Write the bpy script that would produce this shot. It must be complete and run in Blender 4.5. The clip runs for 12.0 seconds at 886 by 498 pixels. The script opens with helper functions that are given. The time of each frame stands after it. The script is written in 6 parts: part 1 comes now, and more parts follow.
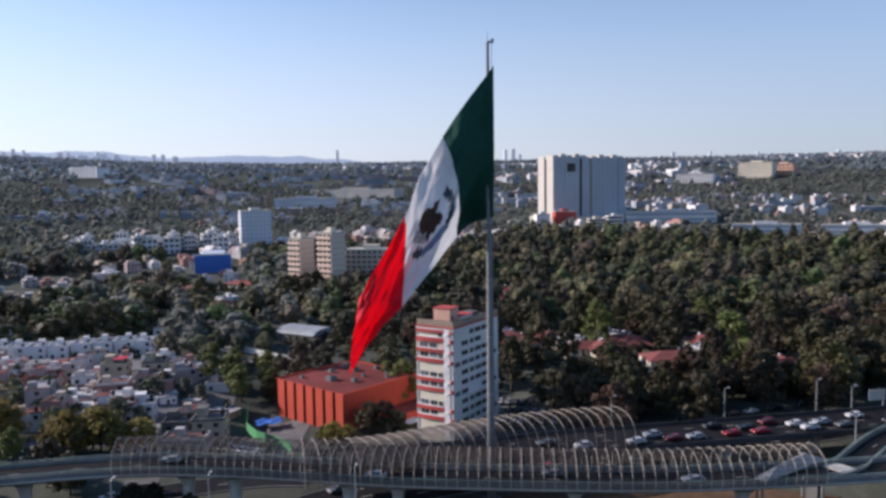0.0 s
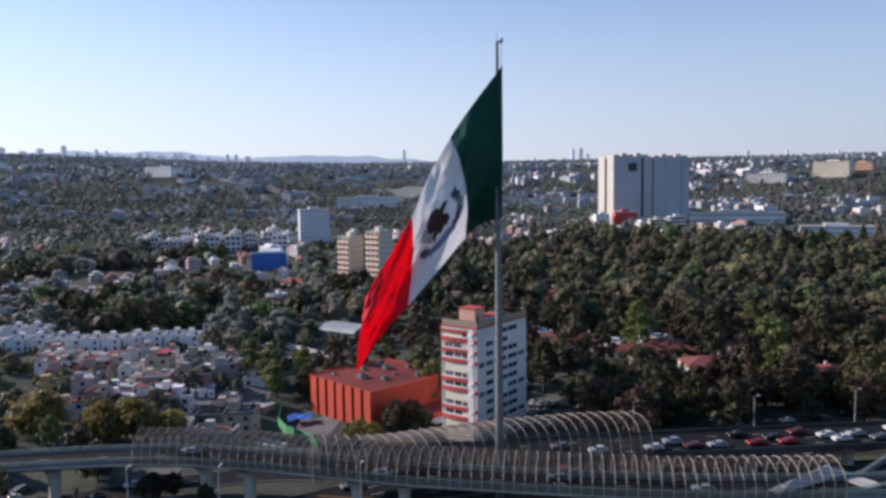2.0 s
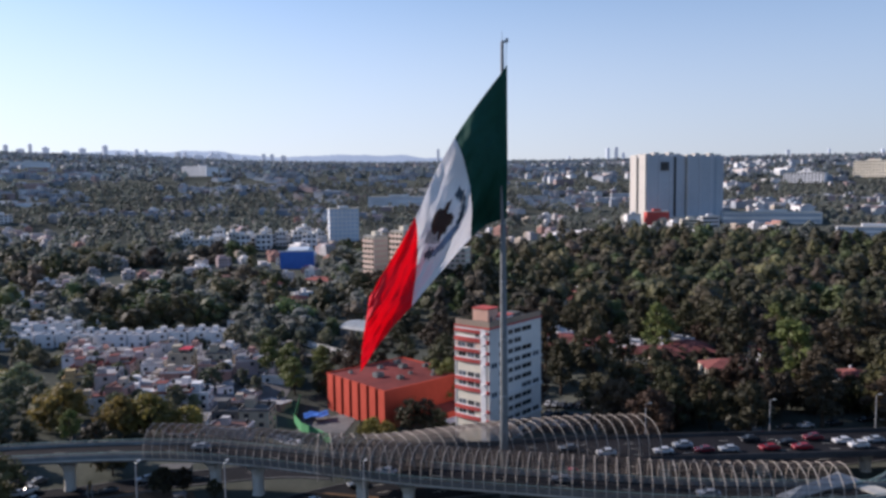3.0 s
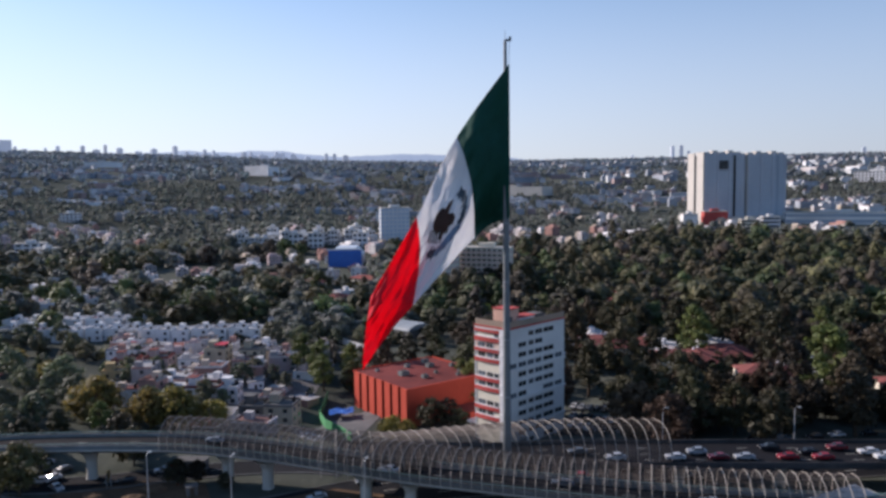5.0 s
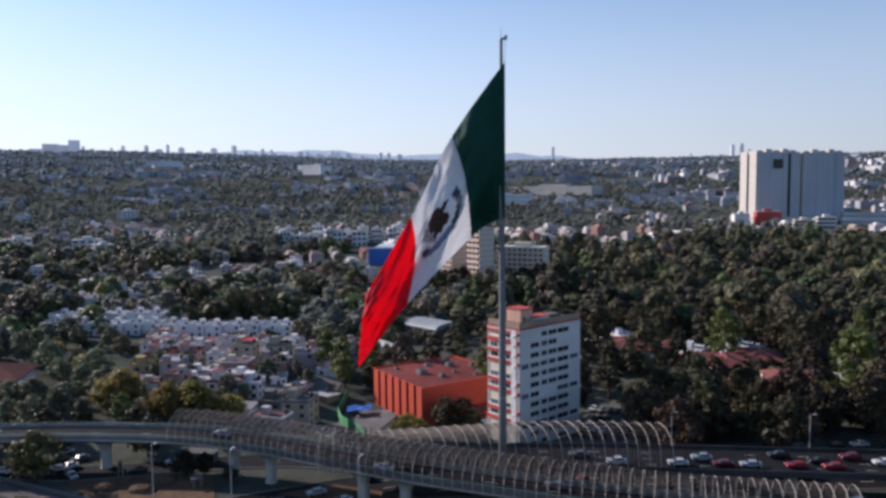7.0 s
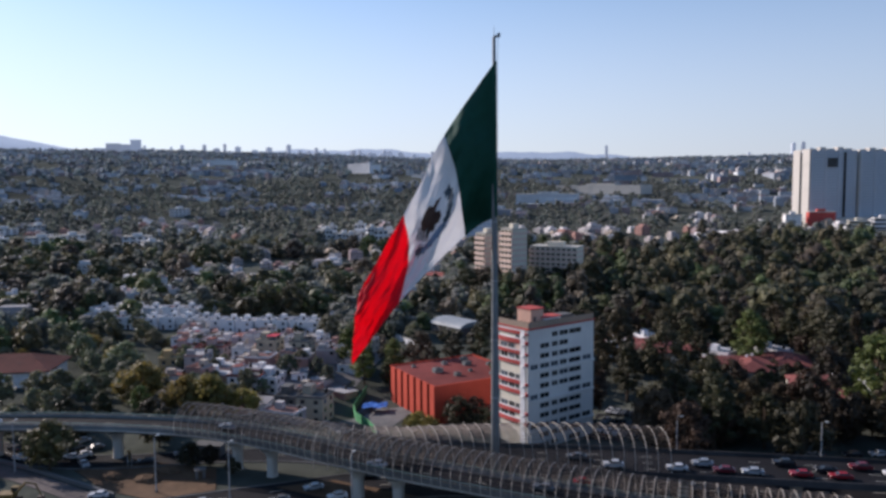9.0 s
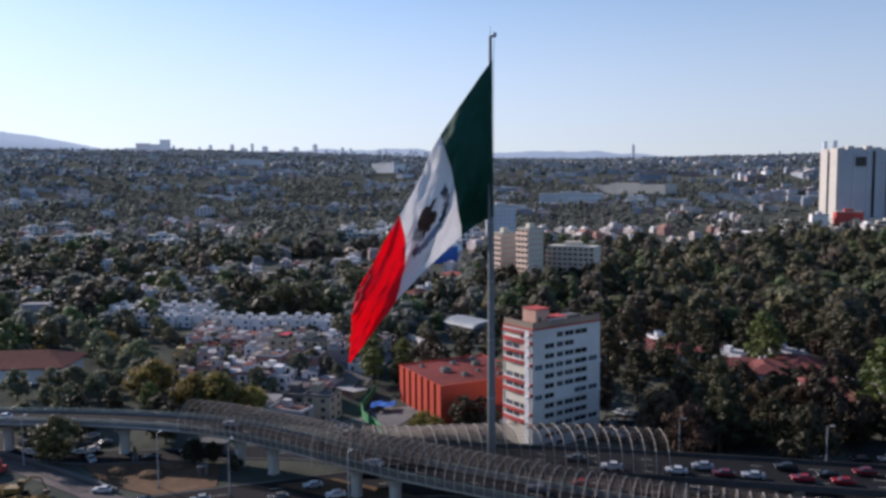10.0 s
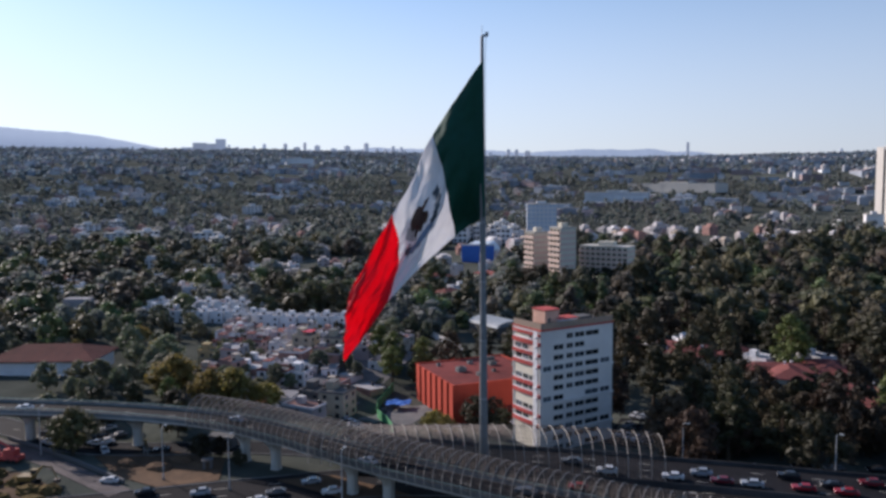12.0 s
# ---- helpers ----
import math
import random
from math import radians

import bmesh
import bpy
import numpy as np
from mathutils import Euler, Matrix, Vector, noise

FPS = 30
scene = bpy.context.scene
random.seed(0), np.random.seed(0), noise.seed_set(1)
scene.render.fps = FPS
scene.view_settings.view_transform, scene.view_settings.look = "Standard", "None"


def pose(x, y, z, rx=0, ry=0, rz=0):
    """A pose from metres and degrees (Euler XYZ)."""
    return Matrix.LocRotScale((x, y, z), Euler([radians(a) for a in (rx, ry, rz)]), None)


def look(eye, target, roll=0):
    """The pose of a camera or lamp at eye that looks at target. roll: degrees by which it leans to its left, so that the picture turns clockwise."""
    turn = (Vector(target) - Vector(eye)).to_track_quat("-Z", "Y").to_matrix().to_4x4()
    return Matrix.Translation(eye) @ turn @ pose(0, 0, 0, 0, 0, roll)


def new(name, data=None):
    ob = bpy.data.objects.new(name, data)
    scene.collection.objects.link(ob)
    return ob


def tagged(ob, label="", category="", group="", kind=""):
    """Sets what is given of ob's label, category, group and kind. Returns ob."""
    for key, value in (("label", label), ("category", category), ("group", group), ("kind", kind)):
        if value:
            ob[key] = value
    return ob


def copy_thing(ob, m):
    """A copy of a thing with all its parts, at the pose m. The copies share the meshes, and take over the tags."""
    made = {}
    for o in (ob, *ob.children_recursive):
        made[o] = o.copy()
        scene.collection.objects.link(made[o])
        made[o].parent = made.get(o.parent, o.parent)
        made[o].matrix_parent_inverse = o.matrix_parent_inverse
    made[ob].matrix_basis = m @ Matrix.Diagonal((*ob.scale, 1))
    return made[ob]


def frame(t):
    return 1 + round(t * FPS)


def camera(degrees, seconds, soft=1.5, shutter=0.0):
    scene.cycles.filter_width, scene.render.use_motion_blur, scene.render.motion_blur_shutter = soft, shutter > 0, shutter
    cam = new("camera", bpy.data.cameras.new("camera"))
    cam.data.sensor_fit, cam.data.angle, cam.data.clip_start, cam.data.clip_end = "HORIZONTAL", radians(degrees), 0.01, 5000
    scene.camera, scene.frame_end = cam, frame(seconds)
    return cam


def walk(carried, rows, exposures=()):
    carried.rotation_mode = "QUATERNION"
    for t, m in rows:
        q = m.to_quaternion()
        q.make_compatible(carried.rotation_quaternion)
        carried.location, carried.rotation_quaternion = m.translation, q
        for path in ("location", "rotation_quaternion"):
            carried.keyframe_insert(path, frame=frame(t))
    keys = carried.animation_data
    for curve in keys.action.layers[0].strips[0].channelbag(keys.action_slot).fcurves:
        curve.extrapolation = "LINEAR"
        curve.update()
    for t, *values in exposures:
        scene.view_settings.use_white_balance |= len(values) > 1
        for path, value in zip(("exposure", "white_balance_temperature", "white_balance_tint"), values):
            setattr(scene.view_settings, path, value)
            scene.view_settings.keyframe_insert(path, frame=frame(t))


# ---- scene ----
cam = camera(60.4, 12.0, soft=3.0)
METRES, EYE, TILT, LEAN, TURN = 73.0, 67.5, 0.0, 0.0, 0.0
ROWS = [
    (0.0, 0.0, 0.0, 0.0, -0.07, -4.7, 0.84),
    (0.5, 0.042, -0.0007, 0.0004, 1.21, -4.68, 0.82),
    (1.0, 0.0833, -0.0003, 0.0007, 2.49, -4.67, 0.77),
    (1.5, 0.1248, 0.0012, 0.0005, 3.76, -4.68, 0.74),
    (2.0, 0.1665, 0.004, 0.0005, 5.04, -4.67, 0.74),
    (2.5, 0.2084, 0.0071, 0.0014, 6.36, -4.69, 0.72),
    (3.0, 0.25, 0.012, 0.0021, 7.65, -4.7, 0.68),
    (5.0, 0.4138, 0.0423, 0.0018, 12.33, -4.71, 0.71),
    (5.5, 0.4546, 0.0514, 0.0022, 13.37, -4.71, 0.72),
    (6.0, 0.4955, 0.0609, 0.0027, 14.43, -4.72, 0.72),
    (6.5, 0.5354, 0.0713, 0.0025, 15.47, -4.73, 0.67),
    (7.0, 0.5752, 0.0829, 0.001, 16.5, -4.74, 0.63),
    (9.0, 0.7339, 0.1373, -0.0013, 20.51, -4.79, 0.51),
    (9.5, 0.7733, 0.1515, -0.0007, 21.51, -4.81, 0.52),
    (10.0, 0.8119, 0.1666, -0.0002, 22.5, -4.82, 0.51),
    (10.5, 0.8497, 0.183, 0.0008, 23.47, -4.85, 0.52),
    (11.0, 0.8877, 0.1995, 0.0012, 24.45, -4.87, 0.52),
    (11.5, 0.925, 0.2167, 0.0025, 25.42, -4.89, 0.5),
    (12.0, 0.9624, 0.2344, 0.0028, 26.41, -4.9, 0.49),
]
walk(cam, [(t, pose(0, 0, EYE, TILT, LEAN, TURN) @ pose(METRES * x, METRES * y, METRES * z, 90 + pitch, roll, yaw)) for t, x, y, z, yaw, pitch, roll in ROWS],
     exposures=[(0.0, 0.36, 6300, 20), (12.0, 0.20, 6250, 19)])

# ---- daylight ----
SUN_AZ = 76.0     # degrees to the left of the first view
SUN_EL = 25.0
world = bpy.data.worlds.new("sky")
scene.world = world
world.use_nodes = True
wn = world.node_tree
sky = wn.nodes.new("ShaderNodeTexSky")
sky.sky_type = 'NISHITA'
sky.sun_disc = False
sky.sun_elevation = radians(SUN_EL)
sky.sun_rotation = radians(-SUN_AZ)
sky.air_density, sky.dust_density, sky.ozone_density = 1.0, 1.3, 0.6
sky.altitude = 2200
wn.nodes["Background"].inputs[1].default_value = 0.135
# haze pales the clear sky towards the horizon, brighter towards the sun
SUN_DIR = Vector((-math.sin(radians(SUN_AZ)) * math.cos(radians(SUN_EL)), math.cos(radians(SUN_AZ)) * math.cos(radians(SUN_EL)), math.sin(radians(SUN_EL))))


def sky_node(kind, *inputs):
    n = wn.nodes.new(kind)
    for k, v in inputs:
        if hasattr(v, "is_output"):
            wn.links.new(v, n.inputs[k])
        else:
            n.inputs[k].default_value = v
    return n


sky_way = sky_node("ShaderNodeTexCoord").outputs["Generated"]
sky_high = sky_node("ShaderNodeSeparateXYZ", (0, sky_way)).outputs[2]
sunward = sky_node("ShaderNodeVectorMath", (0, sky_way), (1, SUN_DIR))
sunward.operation = 'DOT_PRODUCT'
haze_share = sky_node("ShaderNodeMapRange", (0, sky_high), (1, -0.05), (2, 0.36), (3, 0.9), (4, 0.0))
haze_share.interpolation_type = 'SMOOTHSTEP'
haze_glow = sky_node("ShaderNodeMapRange", (0, sunward.outputs["Value"]), (1, -0.2), (2, 0.9), (3, 0.0), (4, 1.0))
haze_tint = sky_node("ShaderNodeMix")
haze_tint.data_type = 'RGBA'
haze_tint.inputs[6].default_value, haze_tint.inputs[7].default_value = (2.55, 2.75, 3.25, 1), (5.3, 5.45, 5.7, 1)
wn.links.new(haze_glow.outputs[0], haze_tint.inputs[0])
clear_tint = sky_node("ShaderNodeMix")
clear_tint.data_type, clear_tint.blend_type = 'RGBA', 'MULTIPLY'
clear_tint.inputs[0].default_value, clear_tint.inputs[7].default_value = 1.0, (0.80, 0.97, 1.0, 1)
wn.links.new(sky.outputs[0], clear_tint.inputs[6])
haze_mix = sky_node("ShaderNodeMix")
haze_mix.data_type = 'RGBA'
wn.links.new(haze_share.outputs[0], haze_mix.inputs[0])
wn.links.new(clear_tint.outputs[2], haze_mix.inputs[6])
wn.links.new(haze_tint.outputs[2], haze_mix.inputs[7])
wn.links.new(haze_mix.outputs[2], wn.nodes["Background"].inputs[0])
sun = new("sun", bpy.data.lights.new("sun", 'SUN'))
sun.data.energy, sun.data.angle, sun.data.color = 5.0, radians(0.6), (1.0, 0.90, 0.78)
sun.matrix_world = look(SUN_DIR * 300, (0, 0, 0))
scene.view_settings.exposure = 0.0

# ---- materials ----
def material(name, c1, c2=None, scale=1.0, rough=0.8, metal=0.0, bump=0.3, vary=0.0, island=0.0, stains=0.25, hue=0.0, space="Object", translucent=0.0, gloss=0.0, tone=0.0, sheen=0.0):
    """Two colours mixed by noise at two scales, with relief; vary: spread of brightness from object to object, island: from piece to piece, tone: from tree to tree of a joined wood."""
    m = bpy.data.materials.new(name)
    m.use_nodes = True
    t = m.node_tree
    b = t.nodes["Principled BSDF"]
    c2 = c2 or tuple(0.72 * c for c in c1)
    tc = t.nodes.new("ShaderNodeTexCoord")
    geo = t.nodes.new("ShaderNodeNewGeometry")
    where = geo.outputs["Position"] if space == "World" else tc.outputs["Object"]
    n1 = t.nodes.new("ShaderNodeTexNoise")
    n1.inputs["Scale"].default_value, n1.inputs["Detail"].default_value, n1.inputs["Roughness"].default_value = scale, 8, 0.65
    n2 = t.nodes.new("ShaderNodeTexNoise")
    n2.inputs["Scale"].default_value, n2.inputs["Detail"].default_value = scale * 0.13, 4
    t.links.new(where, n1.inputs["Vector"])
    t.links.new(where, n2.inputs["Vector"])
    ramp = t.nodes.new("ShaderNodeMapRange")
    ramp.inputs[1].default_value, ramp.inputs[2].default_value = 0.3, 0.7
    t.links.new(n1.outputs["Fac"], ramp.inputs[0])
    mix = t.nodes.new("ShaderNodeMix")
    mix.data_type = 'RGBA'
    t.links.new(ramp.outputs[0], mix.inputs[0])
    mix.inputs[6].default_value, mix.inputs[7].default_value = (*c1, 1), (*c2, 1)
    out = mix.outputs[2]
    hsv = t.nodes.new("ShaderNodeHueSaturation")
    t.links.new(out, hsv.inputs["Color"])
    s = t.nodes.new("ShaderNodeMapRange")
    s.inputs[1].default_value, s.inputs[2].default_value, s.inputs[3].default_value, s.inputs[4].default_value = 0.3, 0.7, 1 - stains, 1 + stains * 0.6
    t.links.new(n2.outputs["Fac"], s.inputs[0])
    value = s.outputs[0]
    if vary or island or tone:
        if tone:
            own = t.nodes.new("ShaderNodeAttribute")
            own.attribute_name = "tone"
            rnd = own.outputs["Fac"]
        elif vary:
            info = t.nodes.new("ShaderNodeObjectInfo")
            rnd = info.outputs["Random"]
        else:
            rnd = geo.outputs["Random Per Island"]
        v = t.nodes.new("ShaderNodeMapRange")
        spread = tone or vary or island
        v.inputs[3].default_value, v.inputs[4].default_value = 1 - spread, 1 + spread
        t.links.new(rnd, v.inputs[0])
        mul = t.nodes.new("ShaderNodeMath")
        mul.operation = 'MULTIPLY'
        t.links.new(value, mul.inputs[0])
        t.links.new(v.outputs[0], mul.inputs[1])
        value = mul.outputs[0]
        if hue:
            sh = t.nodes.new("ShaderNodeMath")
            sh.operation = 'MULTIPLY'
            sh.inputs[1].default_value = 7.31
            t.links.new(rnd, sh.inputs[0])
            fr = t.nodes.new("ShaderNodeMath")
            fr.operation = 'FRACT'
            t.links.new(sh.outputs[0], fr.inputs[0])
            h = t.nodes.new("ShaderNodeMapRange")
            h.inputs[3].default_value, h.inputs[4].default_value = 0.5 - hue, 0.5 + hue
            t.links.new(fr.outputs[0], h.inputs[0])
            t.links.new(h.outputs[0], hsv.inputs["Hue"])
    t.links.new(value, hsv.inputs["Value"])
    t.links.new(hsv.outputs[0], b.inputs["Base Color"])
    b.inputs["Roughness"].default_value, b.inputs["Metallic"].default_value = rough, metal
    b.inputs["Specular IOR Level"].default_value = gloss or (0.08 if rough > 0.8 else 0.3)
    if sheen:
        b.inputs["Sheen Weight"].default_value, b.inputs["Sheen Roughness"].default_value = sheen, 0.6
    if bump:
        bp = t.nodes.new("ShaderNodeBump")
        bp.inputs["Strength"].default_value = bump
        bp.inputs["Distance"].default_value = 0.3 / max(scale, 0.05)
        t.links.new(n1.outputs["Fac"], bp.inputs["Height"])
        t.links.new(bp.outputs[0], b.inputs["Normal"])
    if translucent:
        tr = t.nodes.new("ShaderNodeBsdfTranslucent")
        t.links.new(hsv.outputs[0], tr.inputs["Color"])
        ms = t.nodes.new("ShaderNodeMixShader")
        ms.inputs[0].default_value = translucent
        t.links.new(b.outputs[0], ms.inputs[1])
        t.links.new(tr.outputs[0], ms.inputs[2])
        t.links.new(ms.outputs[0], t.nodes["Material Output"].inputs[0])
    return m


def palette(name, colours, scale=0.5, rough=0.85, stains=0.3, by_object=False):
    """Each loose piece (or each object) takes one of several colours by its own random number, with noise over it."""
    m = material(name, (1, 1, 1), (0.82, 0.8, 0.78), scale, rough, stains=stains, vary=0.12 if by_object else 0.0, island=0.0 if by_object else 0.12)
    t = m.node_tree
    hsv = [n for n in t.nodes if n.type == 'HUE_SAT'][0]
    b = t.nodes["Principled BSDF"]
    src = t.nodes.new("ShaderNodeObjectInfo").outputs["Random"] if by_object else t.nodes.new("ShaderNodeNewGeometry").outputs["Random Per Island"]
    f = t.nodes.new("ShaderNodeMath")
    f.operation = 'MULTIPLY'
    f.inputs[1].default_value = 13.7
    g = t.nodes.new("ShaderNodeMath")
    g.operation = 'FRACT'
    t.links.new(src, f.inputs[0])
    t.links.new(f.outputs[0], g.inputs[0])
    r = t.nodes.new("ShaderNodeValToRGB")
    r.color_ramp.interpolation = 'CONSTANT'
    while len(r.color_ramp.elements) < len(colours):
        r.color_ramp.elements.new(0.5)
    for i, c in enumerate(colours):
        r.color_ramp.elements[i].position = i / len(colours)
        r.color_ramp.elements[i].color = (*c, 1)
    t.links.new(g.outputs[0], r.inputs[0])
    mul = t.nodes.new("ShaderNodeMix")
    mul.data_type, mul.blend_type = 'RGBA', 'MULTIPLY'
    mul.inputs[0].default_value = 1
    t.links.new(hsv.outputs[0], mul.inputs[6])
    t.links.new(r.outputs[0], mul.inputs[7])
    t.links.new(mul.outputs[2], b.inputs["Base Color"])
    return m


M = dict(
    ground=material("earth_and_scrub", (0.115, 0.122, 0.105), (0.066, 0.074, 0.064), 0.05, 0.95, stains=0.45, space="World", gloss=0.001),
    asphalt=material("asphalt", (0.019, 0.019, 0.022), (0.012, 0.012, 0.0145), 0.6, 0.85, stains=0.3, space="World"),
    paint=material("road_paint", (0.62, 0.6, 0.52), (0.4, 0.39, 0.35), 2.0, 0.7, bump=0.1),
    concrete=material("weathered_concrete", (0.185, 0.185, 0.185), (0.11, 0.11, 0.112), 0.35, 0.9, stains=0.35),
    # darkened to put the shade on the elevated road's sides into its colour
    shade_concrete=material("shade_darkened_concrete", (0.075, 0.075, 0.078), (0.045, 0.045, 0.048), 0.35, 0.9, stains=0.35),
    pale_concrete=material("pale_concrete", (0.55, 0.53, 0.48), (0.42, 0.41, 0.38), 0.3, 0.9, stains=0.3),
    parapet=material("grey_green_concrete", (0.20, 0.215, 0.22), (0.135, 0.15, 0.15), 0.4, 0.85, stains=0.3),
    cage=material("tan_painted_steel", (0.48, 0.425, 0.37), (0.33, 0.29, 0.25), 1.2, 0.6, 0.0, stains=0.3),
    mesh=material("dark_weathered_steel", (0.15, 0.12, 0.105), (0.08, 0.065, 0.055), 1.0, 0.6, 0.3),
    greenrail=material("green_painted_rail", (0.30, 0.42, 0.38), (0.21, 0.31, 0.28), 1.0, 0.5),
    steel=material("grey_galvanised_steel", (0.36, 0.38, 0.40), (0.24, 0.26, 0.28), 0.8, 0.45, 0.5, stains=0.2),
    poleshaft=material("weathered_grey_paint", (0.20, 0.215, 0.225), (0.15, 0.165, 0.175), 0.8, 0.55, 0.0, stains=0.2),
    lamppole=material("pale_galvanised_steel", (0.42, 0.43, 0.44), (0.33, 0.34, 0.35), 0.8, 0.5, 0.1, stains=0.15),
    flaggreen=material("green_cloth", (0.008, 0.088, 0.064), (0.005, 0.068, 0.05), 0.6, 0.7, bump=0.15, stains=0.1, translucent=0.25),
    flagwhite=material("white_cloth", (0.86, 0.86, 0.87), (0.80, 0.80, 0.83), 0.6, 0.7, bump=0.15, stains=0.06, translucent=0.5),
    flagred=material("red_cloth", (0.88, 0.036, 0.07), (0.80, 0.028, 0.055), 0.6, 0.7, bump=0.15, stains=0.08, translucent=0.6),
    brown=material("brown_print", (0.085, 0.045, 0.035), (0.05, 0.028, 0.022), 2.0, 0.8, bump=0.1, translucent=0.2),
    printgreen=material("dark_green_print", (0.09, 0.12, 0.15), (0.055, 0.075, 0.095), 2.0, 0.8, bump=0.1, translucent=0.2),
    printblue=material("blue_grey_print", (0.24, 0.32, 0.44), (0.16, 0.22, 0.34), 2.0, 0.8, bump=0.1, translucent=0.2),
    beige=material("beige_render", (0.50, 0.44, 0.34), (0.38, 0.33, 0.26), 0.3, 0.9, stains=0.25),
    ochrewall=material("ochre_render", (0.46, 0.35, 0.19), (0.36, 0.27, 0.15), 0.3, 0.9, stains=0.25),
    pinkwall=material("pinkish_render", (0.55, 0.40, 0.37), (0.44, 0.32, 0.30), 0.3, 0.9, stains=0.25),
    redcloth=material("red_awning_sheet", (0.55, 0.03, 0.06), (0.42, 0.025, 0.05), 0.6, 0.7, bump=0.1, stains=0.15),
    cream=material("cream_render", (0.74, 0.68, 0.56), (0.62, 0.57, 0.47), 0.25, 0.9, stains=0.15, bump=0.1),
    redband=material("red_painted_render", (0.52, 0.085, 0.075), (0.42, 0.07, 0.06), 0.4, 0.8, stains=0.2, bump=0.1),
    greywall=material("pale_grey_render", (0.74, 0.71, 0.68), (0.65, 0.625, 0.60), 0.3, 0.9, stains=0.18, bump=0.1),
    glass=material("dark_window_glass", (0.035, 0.042, 0.05), (0.02, 0.025, 0.03), 0.3, 0.12, bump=0.0, vary=0.5),
    paleglass=material("curtained_window_glass", (0.12, 0.14, 0.165), (0.07, 0.085, 0.10), 0.3, 0.15, bump=0.0, vary=0.3),
    brick=material("red_orange_render", (0.47, 0.082, 0.054), (0.39, 0.066, 0.043), 0.3, 0.85, stains=0.2, bump=0.15),
    redroof=material("red_waterproofed_roof", (0.22, 0.055, 0.048), (0.14, 0.04, 0.038), 0.25, 0.9, stains=0.3),
    darkgap=material("dark_recess", (0.05, 0.02, 0.015), (0.03, 0.015, 0.01), 0.5, 0.9, stains=0.2),
    white=material("white_render", (0.76, 0.76, 0.77), (0.63, 0.63, 0.65), 0.25, 0.9, stains=0.15, vary=0.06),
    houses=palette("house_render", [(0.84, 0.83, 0.84), (0.58, 0.56, 0.57), (0.80, 0.79, 0.80), (0.66, 0.61, 0.61), (0.42, 0.25, 0.22), (0.34, 0.34, 0.36), (0.52, 0.45, 0.38), (0.52, 0.42, 0.43)], by_object=True),
    roofs=palette("flat_roofs", [(0.32, 0.315, 0.33), (0.30, 0.13, 0.115), (0.42, 0.41, 0.42), (0.24, 0.14, 0.13), (0.22, 0.22, 0.24), (0.55, 0.55, 0.56), (0.20, 0.24, 0.30)], by_object=True),
    tile=material("terracotta_tiles", (0.27, 0.09, 0.08), (0.17, 0.07, 0.065), 1.2, 0.85, stains=0.3, vary=0.2),
    tank=material("black_plastic_tank", (0.04, 0.04, 0.045), None, 1.0, 0.5, bump=0.1),
    # bluish, pale palette puts distance haze into the house colours
    farhouses=palette("haze_tinted_walls", [(0.66, 0.68, 0.72), (0.42, 0.45, 0.50), (0.30, 0.33, 0.38), (0.46, 0.43, 0.43), (0.36, 0.28, 0.28), (0.30, 0.36, 0.44), (0.58, 0.60, 0.62)], scale=0.2),
    bark=material("bark", (0.12, 0.09, 0.065), (0.06, 0.045, 0.035), 1.5, 0.95),
    leaf=material("broadleaf_foliage", (0.070, 0.059, 0.025), (0.027, 0.025, 0.0135), 0.5, 0.6, bump=0.3, vary=0.5, hue=0.05, stains=0.4, translucent=0.2, gloss=0.3, sheen=0.04),
    # lightened and given sheen to put haze over the left-hand trees
    haze_leaf=material("haze_paled_foliage", (0.155, 0.165, 0.07), (0.068, 0.08, 0.04), 0.5, 0.6, bump=0.3, vary=0.4, hue=0.05, stains=0.35, translucent=0.35, gloss=0.5, sheen=0.35),
    oliveleaf=material("olive_foliage", (0.125, 0.115, 0.04), (0.05, 0.05, 0.02), 0.5, 0.6, bump=0.3, vary=0.2, stains=0.4, translucent=0.25, gloss=0.3, sheen=0.04),
    dryleaf=material("brown_half_bare_foliage", (0.105, 0.075, 0.045), (0.052, 0.038, 0.026), 0.5, 0.7, bump=0.3, vary=0.4, hue=0.03, stains=0.4, translucent=0.2, gloss=0.2),
    awning=palette("faded_awnings", [(0.34, 0.07, 0.08), (0.16, 0.22, 0.36), (0.50, 0.50, 0.52), (0.30, 0.28, 0.27), (0.22, 0.24, 0.24), (0.36, 0.32, 0.30), (0.30, 0.36, 0.44)], by_object=True),
    clay=material("brown_clay_roof", (0.17, 0.06, 0.05), (0.10, 0.045, 0.04), 0.4, 0.9, stains=0.3),
    autumn=material("ochre_foliage", (0.31, 0.245, 0.065), (0.16, 0.135, 0.04), 0.5, 0.6, bump=0.3, vary=0.25, hue=0.02, stains=0.4, translucent=0.4, gloss=0.3, sheen=0.04),
    bright=material("light_green_foliage", (0.17, 0.19, 0.048), (0.078, 0.096, 0.027), 0.5, 0.6, bump=0.3, vary=0.25, hue=0.02, stains=0.4, translucent=0.25, gloss=0.3, sheen=0.04),
    woods=material("dark_wood_foliage", (0.090, 0.088, 0.038), (0.039, 0.040, 0.019), 0.8, 0.6, bump=0.3, tone=0.6, hue=0.03, stains=0.4, translucent=0.3, gloss=0.25, sheen=0.12),
    olive=material("olive_wood_foliage", (0.145, 0.132, 0.058), (0.065, 0.06, 0.03), 0.8, 0.6, bump=0.3, tone=0.6, hue=0.03, stains=0.4, translucent=0.3, gloss=0.25, sheen=0.12),
